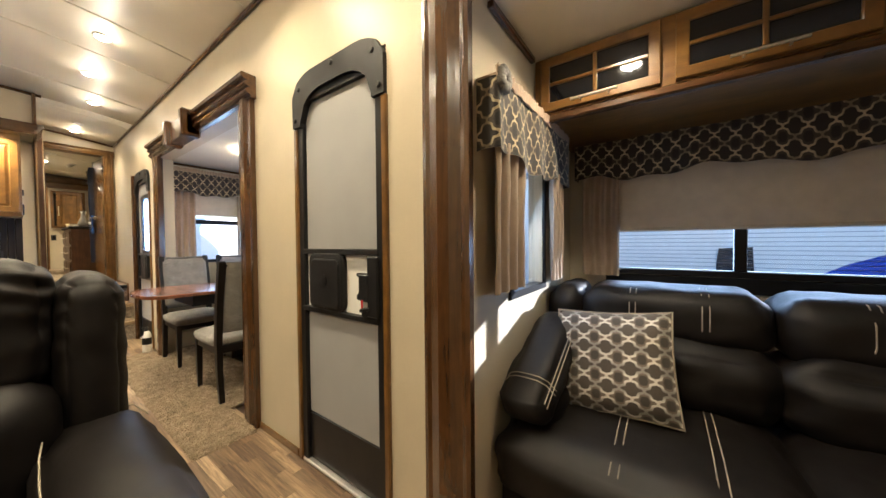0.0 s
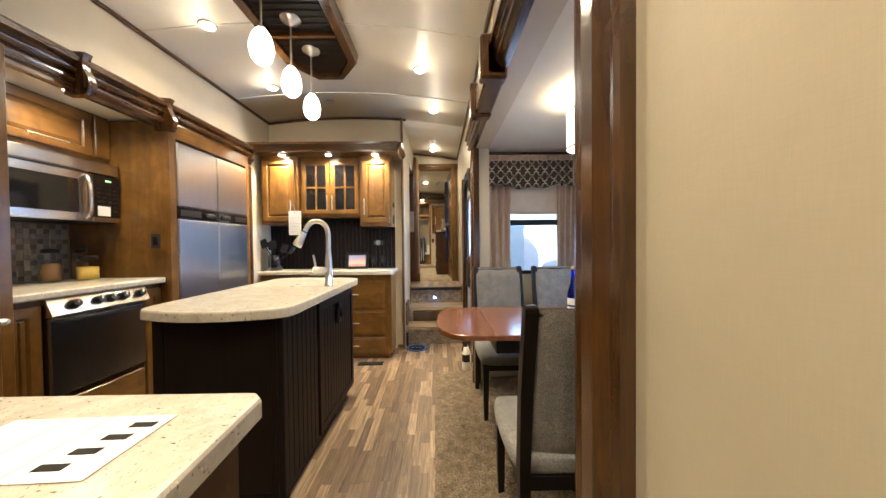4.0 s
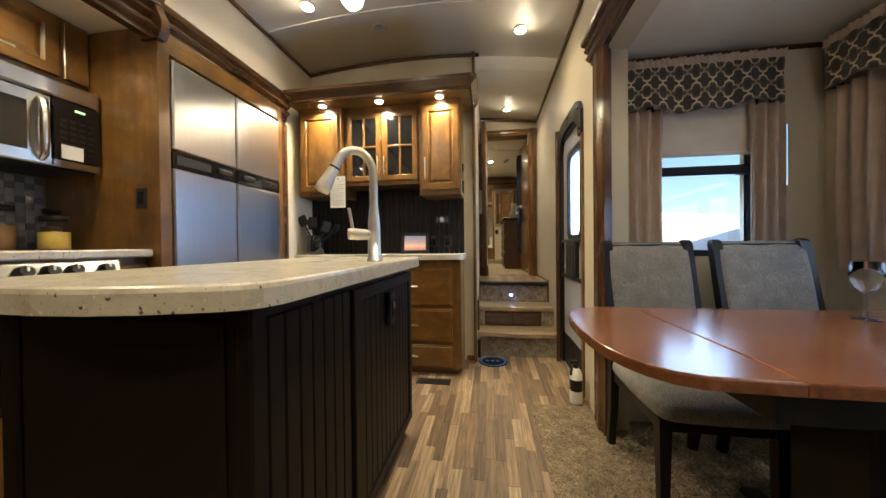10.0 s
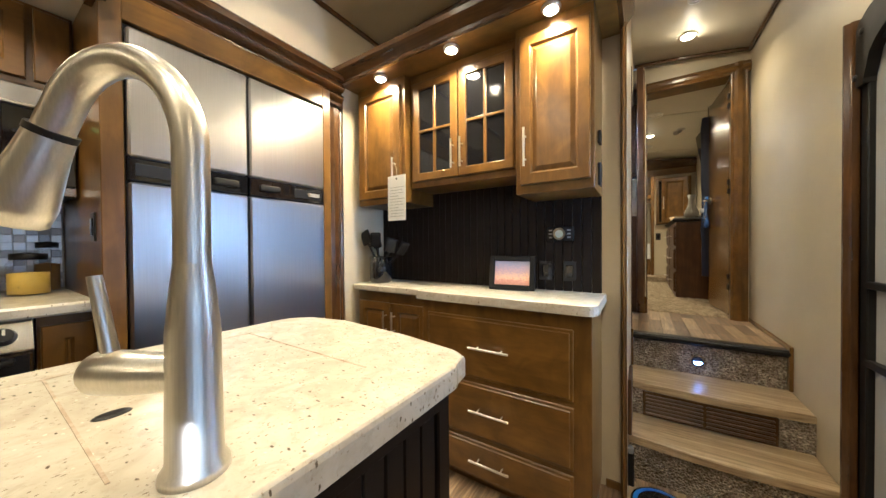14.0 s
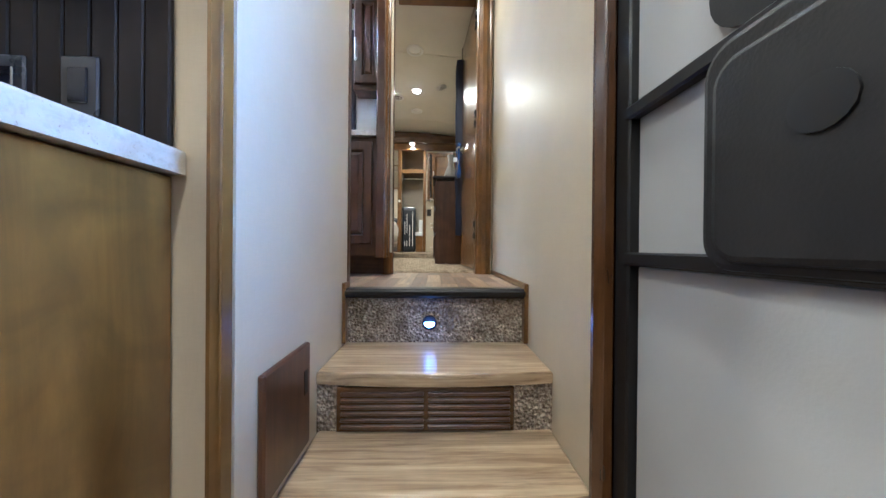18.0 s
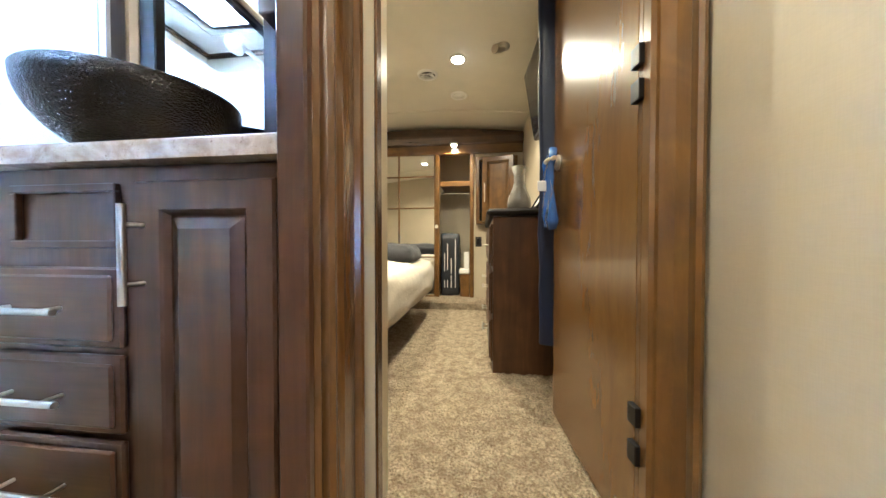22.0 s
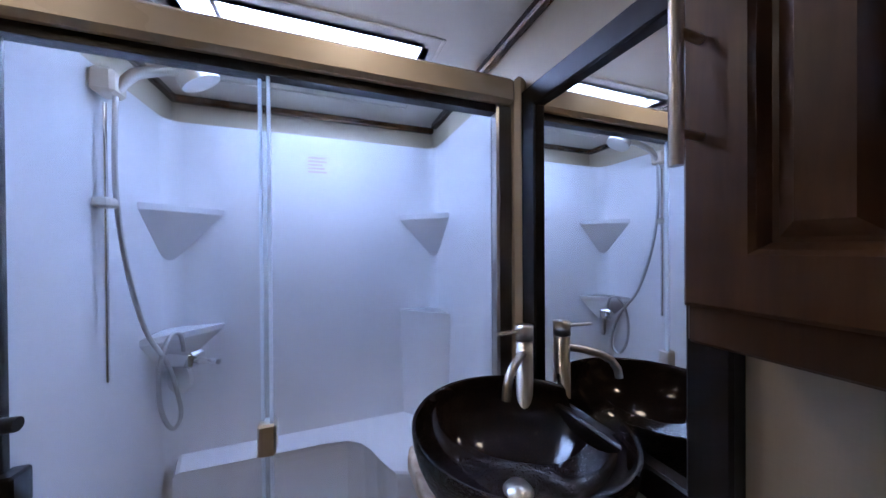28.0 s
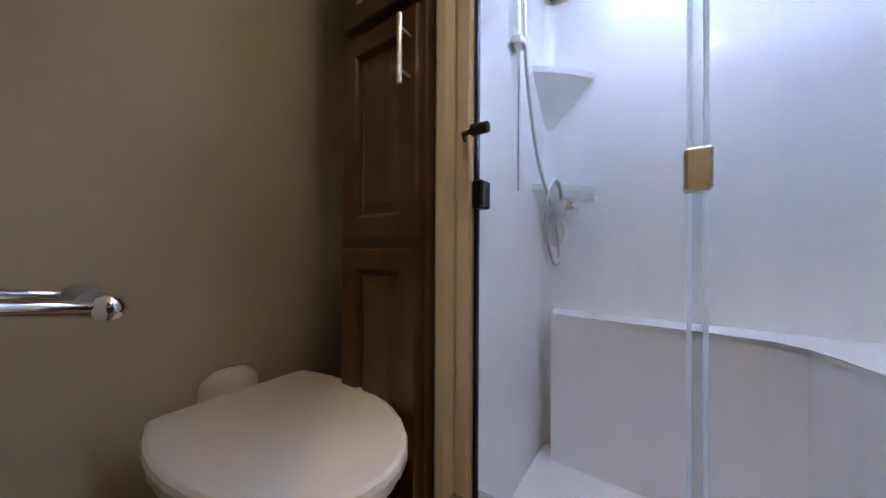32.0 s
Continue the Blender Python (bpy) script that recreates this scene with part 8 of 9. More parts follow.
# ---- bathroom ----
shower = thing("shower_stall", (-0.45, 7.0, UP), "white acrylic shower surround with corner shelves and a curved bench", "shower")
path = [(-0.150, 6.512), (-0.45, 6.512), (-0.72, 6.512)]
for i in range(1, 8):
    a = math.pi / 2 * i / 8
    path.append((-0.72 - 0.05 * math.sin(a), 6.562 - 0.05 * math.cos(a)))
path += [(-0.77, 6.562), (-0.77, 6.9), (-0.77, 7.15), (-0.77, 7.448)]
for i in range(1, 8):
    a = math.pi / 2 * i / 8
    path.append((-0.72 - 0.05 * math.cos(a), 7.448 + 0.05 * math.sin(a)))
path += [(-0.72, 7.498), (-0.45, 7.498), (-0.150, 7.498)]
zs = [0.80, 0.9, 1.3, 1.7, 2.1, 2.490]
g = G()
k = len(path)
rows = []
for z in zs:
    rows.append([(x, y, z) for x, y in path])
rows.append([(x - (0.09 if x < -0.7 else 0), y + (-0.02 if y < 6.57 else 0.02 if y > 7.44 else 0), 2.497) for x, y in path])
v = [p for r_ in rows for p in r_]
f = [(i * k + j, i * k + j + 1, (i + 1) * k + j + 1, (i + 1) * k + j) for i in range(len(rows) - 2) for j in range(k - 1)]
lip = [(j, j + 1, k + j + 1, k + j) for j in range(k - 1)]
part("surround", G().add(v, f, True).add(rows[-2] + rows[-1], lip), ACRYLIC, shower)
g = G()
g.box(-0.80, 6.50, UP + 0.02, -0.10, 7.51, 0.80, 0.01).box(-0.175, 6.50, 0.79, -0.085, 7.51, 0.99, 0.012)
part("pan", g, ACRYLIC, shower, "white moulded shower pan")
part("curb", G().box(-0.086, 6.51, UP, -0.072, 7.205, 0.985, 0.004), ALMOND, shower, "almond curb panel")
poly = [(-0.775, 6.53), (-0.665, 6.56), (-0.66, 6.75), (-0.665, 7.0), (-0.66, 7.10), (-0.62, 7.16), (-0.55, 7.195), (-0.47, 7.215), (-0.41, 7.24), (-0.385, 7.30), (-0.375, 7.40), (-0.37, 7.498), (-0.775, 7.498)]
part("bench", G().prism(poly, 0.80, 1.32, 0.02), ACRYLIC, shower, "curved moulded bench")
for z, left in ((2.18, True), (2.18, False), (1.77, True), (1.77, False)):
    high = z > 2
    s = 1 if left else -1
    yw = 6.512 if left else 7.498
    n = 8
    c = Vector((-0.77, yw, 0))
    arc = []
    for i in range(n + 1):
        u = i / n
        arc.append((-0.765 + 0.17 * u + 0.008 * math.sin(math.pi * u), yw + s * (0.17 * (1 - u) + 0.008 * math.sin(math.pi * u))))
    top = [(-0.77, yw, z)] + [(x, y, z + 0.004) for x, y in arc]
    k_, drop = (0.05, 0.19) if high else (0.12, 0.15) if left else (0.90, 0.46)
    low = [(-0.768, yw + s * 0.002, z - drop - 0.01)] + [(-0.765 + (x + 0.765) * k_, yw + (y - yw) * k_, z - drop) for x, y in arc]
    lip = [(-0.77, yw, z)] + [(-0.765 + (x + 0.765) * 0.99, yw + (y - yw) * 0.97, z - 0.016) for x, y in arc]
    m_ = n + 2
    v = top + lip + low
    f = [tuple(range(m_))]
    for a_ in (0, 1):
        f += [(a_ * m_ + i, a_ * m_ + i + 1, (a_ + 1) * m_ + i + 1, (a_ + 1) * m_ + i) for i in range(1, m_ - 1)]
    f.append(tuple(range(2 * m_, 3 * m_)))
    part("corner_shelf", G().add(v, f, False), ACRYLIC, shower)
st = part("sticker", G().box(-0.7695, 6.95, 2.33, -0.7680, 7.05, 2.42), plain("sticker_clear", (0.80, 0.79, 0.81), 0.12), shower, "small printed safety sticker")
for i in range(5):
    part("print", G().box(-0.7680, 6.965, 2.345 + i * 0.014, -0.7672, 7.035 - 0.008 * (i % 3), 2.351 + i * 0.014), plain("sticker_print", (0.62, 0.45, 0.55), 0.4), st)

frame_ = thing("shower_door", (-0.13, 7.0, 0.98), "almond-framed glass shower door with a sliding pane", "shower door")
part("post", G().box(-0.165, 6.455, 0.70, -0.095, 6.505, 2.485, 0.014), ALMOND, frame_)
part("stile", G().box(-0.155, 6.505, 0.99, -0.115, 6.545, 2.405, 0.006), ALMOND, frame_)
part("post", G().box(-0.165, 7.485, 0.70, -0.095, 7.52, 2.48, 0.012), ALMOND, frame_)
part("stile", G().box(-0.155, 7.44, 0.99, -0.115, 7.485, 2.405, 0.006), STEEL_V, frame_, "brushed aluminium stile")
part("header", G().box(-0.17, 6.50, 2.405, -0.10, 7.487, 2.472, 0.010), ALMOND, frame_)
part("seal", G().box(-0.150, 6.545, 2.385, -0.12, 7.44, 2.406).box(-0.140, 6.545, 0.99, -0.128, 6.553, 2.39), BLACK, frame_)
part("track", G().box(-0.16, 6.50, 0.985, -0.10, 7.487, 1.01, 0.005), STEEL, frame_, "brushed aluminium track")
for y0, y1, x in ((6.553, 6.928, -0.132), (6.912, 7.44, -0.148)):
    p = part("pane", G().box(x, y0, 1.008, x + 0.006, y1, 2.40), SHOWER_GLASS, frame_, "clear glass pane")
    p.visible_shadow = False
EDGE, nt, p = shader("glass_edge")
tl = nt.nodes.new("ShaderNodeBsdfTranslucent")
tl.inputs[0].default_value = (0.90, 0.95, 1.0, 1)
nt.links.new(tl.outputs[0], nt.nodes["Material Output"].inputs[0])
for y, x in ((6.929, -0.132), (6.911, -0.148)):
    part("pane_edge", G().box(x - 0.001, y - 0.003, 1.008, x + 0.007, y + 0.003, 2.40), EDGE, frame_)
part("bracket", G().box(-0.156, 6.904, 1.63, -0.120, 6.937, 1.695, 0.004), NICKEL, frame_, "brushed metal pane bracket")
part("latch", G().tube([(-0.115, 6.53, 1.78), (-0.085, 6.545, 1.78), (-0.085, 6.575, 1.783)], 0.006, 8).tube([(-0.085, 6.565, 1.783), (-0.085, 6.60, 1.783)], [0.013, 0.011], 10), BLACK, frame_)
part("catch", G().box(-0.15, 6.548, 1.63, -0.11, 6.575, 1.69, 0.004), BLACK, frame_)

mix_ = thing("shower_mixer", (-0.69, 6.58, 1.70), "chrome shower mixer with a hand shower, hose and slide bar", "shower head")
m = pose(-0.70, 6.575, 1.69, 0, 0, 55)
part("body", G(m).box(-0.10, -0.045, -0.024, 0.10, 0.01, 0.028, 0.008), CHROME, mix_)
part("lever", G(m).tube([(0.09, -0.02, 0.002), (0.15, -0.03, 0.006), (0.20, -0.035, 0.008)], [0.016, 0.010, 0.008], 10), CHROME, mix_)
part("escutcheon", G(m).tube([(-0.02, 0.012, -0.08), (-0.02, 0.0, -0.08)], 0.055, 24), ACRYLIC, mix_)
part("slide_bar", G().tube([(-0.42, 6.53, 1.72), (-0.42, 6.53, 2.40)], 0.006, 8), CHROME, mix_)
part("slider", G().box(-0.445, 6.515, 2.145, -0.395, 6.55, 2.17, 0.005), NICKEL, mix_)
part("bracket", G().box(-0.455, 6.512, 2.42, -0.395, 6.56, 2.48, 0.008), ALMOND, mix_)
hd = [(-0.425, 6.55, 2.44), (-0.44, 6.58, 2.49), (-0.47, 6.63, 2.525), (-0.50, 6.68, 2.54)]
part("hand_shower", G().tube(hd, [0.013, 0.013, 0.014, 0.016], 12).tube([(-0.505, 6.685, 2.545), (-0.51, 6.70, 2.52)], [0.05, 0.052], 20), NICKEL, mix_)
part("label_tag", G().box(-0.53, 6.66, 2.555, -0.43, 6.72, 2.557), PAPER, mix_, "white paper tag")
hose = [(-0.425, 6.55, 2.42), (-0.43, 6.545, 2.2), (-0.46, 6.55, 2.0), (-0.52, 6.56, 1.82), (-0.60, 6.575, 1.70), (-0.635, 6.585, 1.60), (-0.625, 6.60, 1.52), (-0.59, 6.59, 1.50), (-0.56, 6.575, 1.58), (-0.57, 6.57, 1.70), (-0.61, 6.58, 1.775), (-0.65, 6.59, 1.77), (-0.665, 6.595, 1.71)]
sm = []
for i in range(len(hose) - 1):
    for t_ in range(5):
        u = t_ / 5
        p0, p1, p2, p3 = (Vector(hose[max(0, min(len(hose) - 1, i + o))]) for o in (-1, 0, 1, 2))
        sm.append(0.5 * ((2 * p1) + (p2 - p0) * u + (2 * p0 - 5 * p1 + 4 * p2 - p3) * u * u + (3 * p1 - p0 - 3 * p2 + p3) * u**3))
part("hose", G().tube(sm, 0.0062, 8), STEEL_V, mix_)

sk = thing("skylight", (-0.46, 7.0, 2.62), "rectangular white skylight dome in the bathroom ceiling", "skylight", kind="structure")
g = G()
g.box(-0.65, 6.71, 2.62, -0.63, 7.30, 2.80).box(-0.29, 6.71, 2.62, -0.27, 7.30, 2.80).box(-0.63, 6.69, 2.62, -0.29, 6.71, 2.80).box(-0.63, 7.30, 2.62, -0.29, 7.32, 2.80)
part("well", g, WHITE, sk)
part("flange", G().box(-0.69, 6.655, 2.613, -0.23, 6.665, 2.619, 0.002).box(-0.69, 7.34, 2.613, -0.23, 7.35, 2.619, 0.002).box(-0.24, 6.665, 2.613, -0.23, 7.34, 2.619, 0.002).box(-0.69, 6.665, 2.613, -0.68, 7.34, 2.619, 0.002), CEIL, sk, "thin trim line round the opening")
opal, nt, p = shader("opal_dome")
tl = nt.nodes.new("ShaderNodeBsdfTranslucent")
tl.inputs[0].default_value = (0.86, 0.90, 0.95, 1)
nt.links.new(tl.outputs[0], nt.nodes["Material Output"].inputs[0])
part("dome", G().sheet(lambda u, v: (-0.63 + 0.34 * u, 6.71 + 0.59 * v, 2.630 + 0.20 * u * (1 - u) * v * (1 - v)), 10, 14), opal, sk, "translucent white dome")
part("divider", G().box(-0.63, 6.782, 2.622, -0.29, 6.792, 2.640), WHITE, sk)

tallb = thing("linen_cabinet", (-0.25, 6.3, UP), "dark brown tall linen cabinet beside the shower", "cabinet")
part("body", G().box(-0.45, 6.16, UP, -0.08, 6.452, 2.615, 0.003), COCOA, tallb)
m = local(-0.08, 6.305, 0, 90)
front(m, -0.12, 2.115, 0.135, 2.58, tallb, COCOA, "door", (0.115, 2.26, 0.15, True))
front(m, -0.12, 1.57, 0.135, 2.085, tallb, COCOA, "door", (0.115, 1.97, 0.15, True))
front(m, -0.12, 0.75, 0.135, 1.545, tallb, COCOA)

van = thing("bathroom_vanity", (0.2, 7.35, UP), "brown stained vanity with one door and a stack of drawers", "vanity")
part("body", G().box(-0.095, 7.225, 0.81, 0.557, 7.518, 1.562, 0.003), COCOA, van)
part("toe_kick", G().box(-0.095, 7.40, UP - 0.008, 0.557, 7.515, 0.809), COCOA_X, van, "recessed brown toe kick")
m = local(0, 7.225, 0)
part("open_niche", G(m).box(-0.03, -0.012, 1.41, 0.205, 0, 1.425, 0.002).box(-0.03, -0.012, 1.515, 0.205, 0, 1.53, 0.002).box(-0.03, -0.012, 1.425, -0.015, 0, 1.515, 0.002).box(0.19, -0.012, 1.425, 0.205, 0, 1.515, 0.002), COCOA_X, van, "framed recessed panel")
for z0, z1 in ((1.225, 1.375), (1.065, 1.212), (0.885, 1.052)):
    front(m, -0.075, z0, 0.215, z1, van, COCOA_X, "drawer_front", (0.04, (z0 + z1) / 2, 0.19, False))
front(m, 0.255, 0.885, 0.525, 1.53, van, COCOA, "door", (0.275, 1.40, 0.17, True))
vt = thing("countertop", (0.2, 7.35, 1.565), "speckled tan laminate vanity top", "countertop")
poly = [(-0.118, 7.24), (-0.105, 7.205), (-0.08, 7.195), (0.557, 7.195), (0.557, 7.518), (-0.09, 7.518), (-0.118, 7.49)]
part("slab", G().prism(poly, 1.565, 1.60, 0.008), VANITY_TOP, vt)
bowl_mat, nt, p = shader("bronze_glass_bowl")
vo = node(nt, "ShaderNodeTexVoronoi", Scale=55.0)
fl = node(nt, "ShaderNodeTexNoise", Scale=120.0, Detail=4.0)
nt.links.new(mixed(nt, ramp(nt, fl.outputs[0], 0.55, 0.72), (0.008, 0.006, 0.006), (0.024, 0.015, 0.010)), p.inputs["Base Color"])
p.inputs["Roughness"].default_value = 0.22
p.inputs["Specular IOR Level"].default_value = 0.35
bump(nt, p, vo.outputs["Distance"], 0.45, 0.006)
bowl_in, nt, p = shader("bronze_glass_inside")
fl = node(nt, "ShaderNodeTexNoise", Scale=120.0, Detail=4.0)
nt.links.new(mixed(nt, ramp(nt, fl.outputs[0], 0.55, 0.75), (0.008, 0.006, 0.006), (0.045, 0.022, 0.012)), p.inputs["Base Color"])
p.inputs["Roughness"].default_value, p.inputs["Specular IOR Level"].default_value = 0.07, 0.2
SXC, SYC, SRIM = 0.112, 7.345, 1.742
sink = thing("vessel_sink", (SXC, SYC, 1.60), "dark bronze glass vessel sink with a hammered outside", "sink")
curve = [(0.055 + 0.129 * math.sin(math.pi / 2 * i / 10), 1.602 + (SRIM - 1.602) * (1 - math.cos(math.pi / 2 * i / 10)) ** 0.85) for i in range(11)]
part("bowl", G().lathe(SXC, SYC, [(0.0, 1.602)] + curve + [(0.182, SRIM + 0.003)], 56), bowl_mat, sink)
hollow = [(0.03 + 0.146 * math.sin(math.pi / 2 * i / 12), 1.617 + (SRIM - 1.619) * (1 - math.cos(math.pi / 2 * i / 12)) ** 0.9) for i in range(12, -1, -1)]
part("inside", G().lathe(SXC, SYC, [(0.182, SRIM + 0.003), (0.179, SRIM + 0.003)] + hollow + [(0.0, 1.617)], 56), bowl_in, sink)
part("drain", G().lathe(SXC, SYC, [(0.0, 1.627), (0.022, 1.626), (0.027, 1.620)], 20), NICKEL, sink)
bt = thing("bathroom_faucet", (-0.03, 7.47, 1.60), "brushed nickel single-lever vessel faucet", "faucet")
part("column", G().lathe(-0.025, 7.455, [(0, 1.60), (0.028, 1.60), (0.028, 1.608), (0.019, 1.612), (0.019, 1.83), (0.0, 1.83)], 20), NICKEL, bt)
part("cap", G().lathe(-0.025, 7.455, [(0.0, 1.833), (0.02, 1.833), (0.02, 1.865), (0.0, 1.868)], 20), NICKEL, bt)
part("lever", G().tube([(-0.025, 7.44, 1.853), (-0.012, 7.378, 1.855)], 0.0042, 8), NICKEL, bt)
dv = Vector((0.62, -0.78, 0)).normalized()
b0 = Vector((-0.025, 7.455, 1.805))
part("spout", G().tube([b0 + dv * o + Vector((0, 0, dz)) for o, dz in ((0, 0), (0.05, -0.004), (0.085, -0.011), (0.106, -0.023), (0.118, -0.040), (0.122, -0.060))], 0.0088, 14), NICKEL, bt)

mir = thing("vanity_mirror", (0.13, 7.51, 1.67), "wall mirror in a dark espresso frame over the vanity", "mirror")
g = G()
g.ring(-0.088, 1.655, 0.343, 2.43, 0.053, 7.492, 7.519)
part("frame", g, ESPRESSO, mir)
part("glass", G().box(-0.036, 7.508, 1.709, 0.291, 7.513, 2.379), MIRROR, mir)
mc = thing("medicine_cabinet", (0.45, 7.4, 1.94), "brown stained wall cabinet beside the mirror", "cabinet")
part("body", G().box(0.358, 7.385, 1.945, 0.557, 7.518, 2.61, 0.003), COCOA, mc)
m = local(0, 7.385, 0)
front(m, 0.366, 1.985, 0.550, 2.58, mc, COCOA, "door", (0.383, 2.19, 0.15, True))

toilet = thing("toilet", (0.11, 6.2, UP), "beige porcelain trailer toilet with its lid closed", "toilet")
def egg(cx, y0, y1, w):
    """A lid's outline: round at the front, a straight narrower back edge; 28 corners."""
    mid = y0 + 0.36 * (y1 - y0)
    pts = [(cx + w * math.cos(math.pi * i / 16), mid + (y1 - mid) * math.sin(math.pi * i / 16)) for i in range(17)]
    c = 0.82 * w
    pts += [(cx - w + (w - c) * u ** 2, mid + (y0 - mid) * u) for u in (0.3, 0.6, 0.85, 0.97)]
    pts += [(cx - 0.9 * c, y0), (cx, y0), (cx + 0.9 * c, y0)]
    pts += [(cx + w - (w - c) * u ** 2, mid + (y0 - mid) * u) for u in (0.97, 0.85, 0.6, 0.3)]
    return pts
part("lid", G().prism(egg(0.115, 6.005, 6.53, 0.205), 1.165, 1.19, 0.012), PORCELAIN, toilet)
part("seat_ring", G().prism(egg(0.115, 6.02, 6.515, 0.195), 1.14, 1.163, 0.008), PORCELAIN, toilet)
g = G()
v, f = [], []
rings = [(1.139, 0.168, 0.45), (1.05, 0.165, 0.44), (0.95, 0.13, 0.36), (0.85, 0.115, 0.30), (0.72, 0.13, 0.32), (UP, 0.14, 0.34)]
for z, w, l in rings:
    v += [(x, y, z) for x, y in egg(0.11, 6.04, 6.04 + l, w)]
for i in range(len(rings) - 1):
    f += [(i * 28 + k_, i * 28 + (k_ + 1) % 28, (i + 1) * 28 + (k_ + 1) % 28, (i + 1) * 28 + k_) for k_ in range(28)]
part("bowl", g.add(v, f, True), PORCELAIN, toilet)
part("valve_cover", G().lathe(0.115, 5.962, [(0.04, 1.0), (0.042, 1.17), (0.038, 1.21), (0.022, 1.232), (0.0, 1.236)], 24, 1.7, 1.0), PORCELAIN, toilet, "round valve cover")
tp = thing("paper_holder", (0.40, 6.3, 1.46), "empty chrome toilet paper holder on the bathroom wall", "paper holder")
for y in (6.35, 6.20):
    part("post", G().tube([(0.486, y, 1.488), (0.475, y, 1.486), (0.39, y, 1.474)], [0.022, 0.008, 0.0075], 14), CHROME, tp)
    part("knob", G().lathe(0.385, y, [(0, 1.457), (0.011, 1.461), (0.016, 1.473), (0.011, 1.485), (0, 1.489)], 16), CHROME, tp)
part("spindle", G().tube([(0.395, 6.335, 1.477), (0.395, 6.215, 1.477)], 0.016, 18), GREY, tp, "grey plastic spindle")

# ---- bedroom ----
for ly in (6.52, 7.09):
    bl = thing("recessed_light", (0.05, ly, 2.62), "small round recessed ceiling light, switched on", "ceiling light", "recessed ceiling lights")
    part("trim_ring", G().lathe(0.05, ly, [(0.045, 2.616), (0.05, 2.608), (0.058, 2.612), (0.062, 2.622)], 24), NICKEL, bl)
    part("lens", G().lathe(0.05, ly, [(0, 2.592), (0.03, 2.598), (0.046, 2.614)], 20), LAMP_ON, bl, "lit frosted lens")
bd = thing("bedroom_door", (1.20, 7.8, UP), "maple-stained bedroom door standing open with a lever handle", "door")
m = pose(1.241, 7.468, UP, 0, 0, 4.4)
part("leaf", G(m).box(-0.03, 0.0, 0.03, 0.006, 0.60, 2.0, 0.003), MAPLE_FLAT, bd)
for z in (0.25, 0.335, 1.05, 1.125, 1.76, 1.84):
    part("hinge", G(m).box(-0.042, -0.022, z, -0.028, 0.012, z + 0.045, 0.002), BLACK, bd)
hl = part("lever", G(m).tube([(-0.03, 0.545, 1.06), (-0.072, 0.545, 1.06), (-0.08, 0.535, 1.06), (-0.081, 0.49, 1.058), (-0.078, 0.44, 1.052)], [0.012, 0.011, 0.011, 0.010, 0.008], 12), NICKEL, bd)
part("rose", G(m).tube([(-0.03, 0.545, 1.06), (-0.036, 0.545, 1.06), (-0.040, 0.545, 1.06)], [0.030, 0.030, 0.024], 20), NICKEL, hl)
BLUE_WRAP = plain("blue_plastic_wrap", (0.05, 0.14, 0.50), 0.12, relief=0.5, coat=0.6)
part("tag", G(m).pad(-0.080, 0.46, 0.80, -0.072, 0.585, 1.085, 0.003, 8, 0.002, 0.022), BLUE_WRAP, hl, "crumpled blue plastic tag")
part("tag_label", G(m).pad(-0.118, 0.52, 0.945, -0.084, 0.526, 0.985, 0.002, 4, 0.0, 0.004), PAPER, hl, "white paper label")

dresser = thing("dresser", (1.12, 9.1, UP), "brown stained dresser with six drawers against the wall", "dresser")
part("body", G().box(0.93, 8.47, UP, R - 0.004, 9.76, 1.57, 0.004), COCOA, dresser)
part("top", G().box(0.895, 8.44, 1.572, R - 0.004, 9.79, 1.612, 0.014), ESPRESSO, dresser, "dark edged top")
m = local(0.93, 9.115, 0, -90)
for x0, x1 in ((-0.62, -0.01), (0.01, 0.62)):
    for z0, z1 in ((0.75, 0.99), (1.02, 1.26), (1.29, 1.53)):
        front(m, x0, z0, x1, z1, dresser, COCOA, "drawer_front", ((x0 + x1) / 2, (z0 + z1) / 2, 0.16, False))
dv2 = thing("flower_vase", (1.10, 8.72, 1.612), "taupe ceramic vase with a narrow neck on the dresser", "vase")
part("body", G().lathe(1.10, 8.72, [(0, 1.613), (0.055, 1.613), (0.075, 1.65), (0.07, 1.70), (0.04, 1.77), (0.03, 1.83), (0.045, 1.90), (0.041, 1.90), (0.026, 1.83), (0, 1.7)], 24), plain("taupe_ceramic", (0.20, 0.185, 0.165), 0.25), dv2)
fr2 = thing("photo_frame", (1.15, 8.55, 1.612), "small black picture frame standing on the dresser", "picture frame")
m = pose(1.165, 8.56, 1.615, -32, 0, -86)
part("frame", G(m).box(-0.075, -0.01, 0, -0.06, 0.008, 0.2, 0.002).box(0.06, -0.01, 0, 0.075, 0.008, 0.2, 0.002).box(-0.06, -0.01, 0, 0.06, 0.008, 0.015, 0.002).box(-0.06, -0.01, 0.185, 0.06, 0.008, 0.2, 0.002), BLACK, fr2)
part("print", G(m).box(-0.061, -0.003, 0.014, 0.061, 0.0, 0.186), PAPER, fr2)
part("stand", G().tube([(1.215, 8.56, 1.72), (1.275, 8.56, 1.617)], 0.007, 6), PAPER, fr2, "pale easel strut")
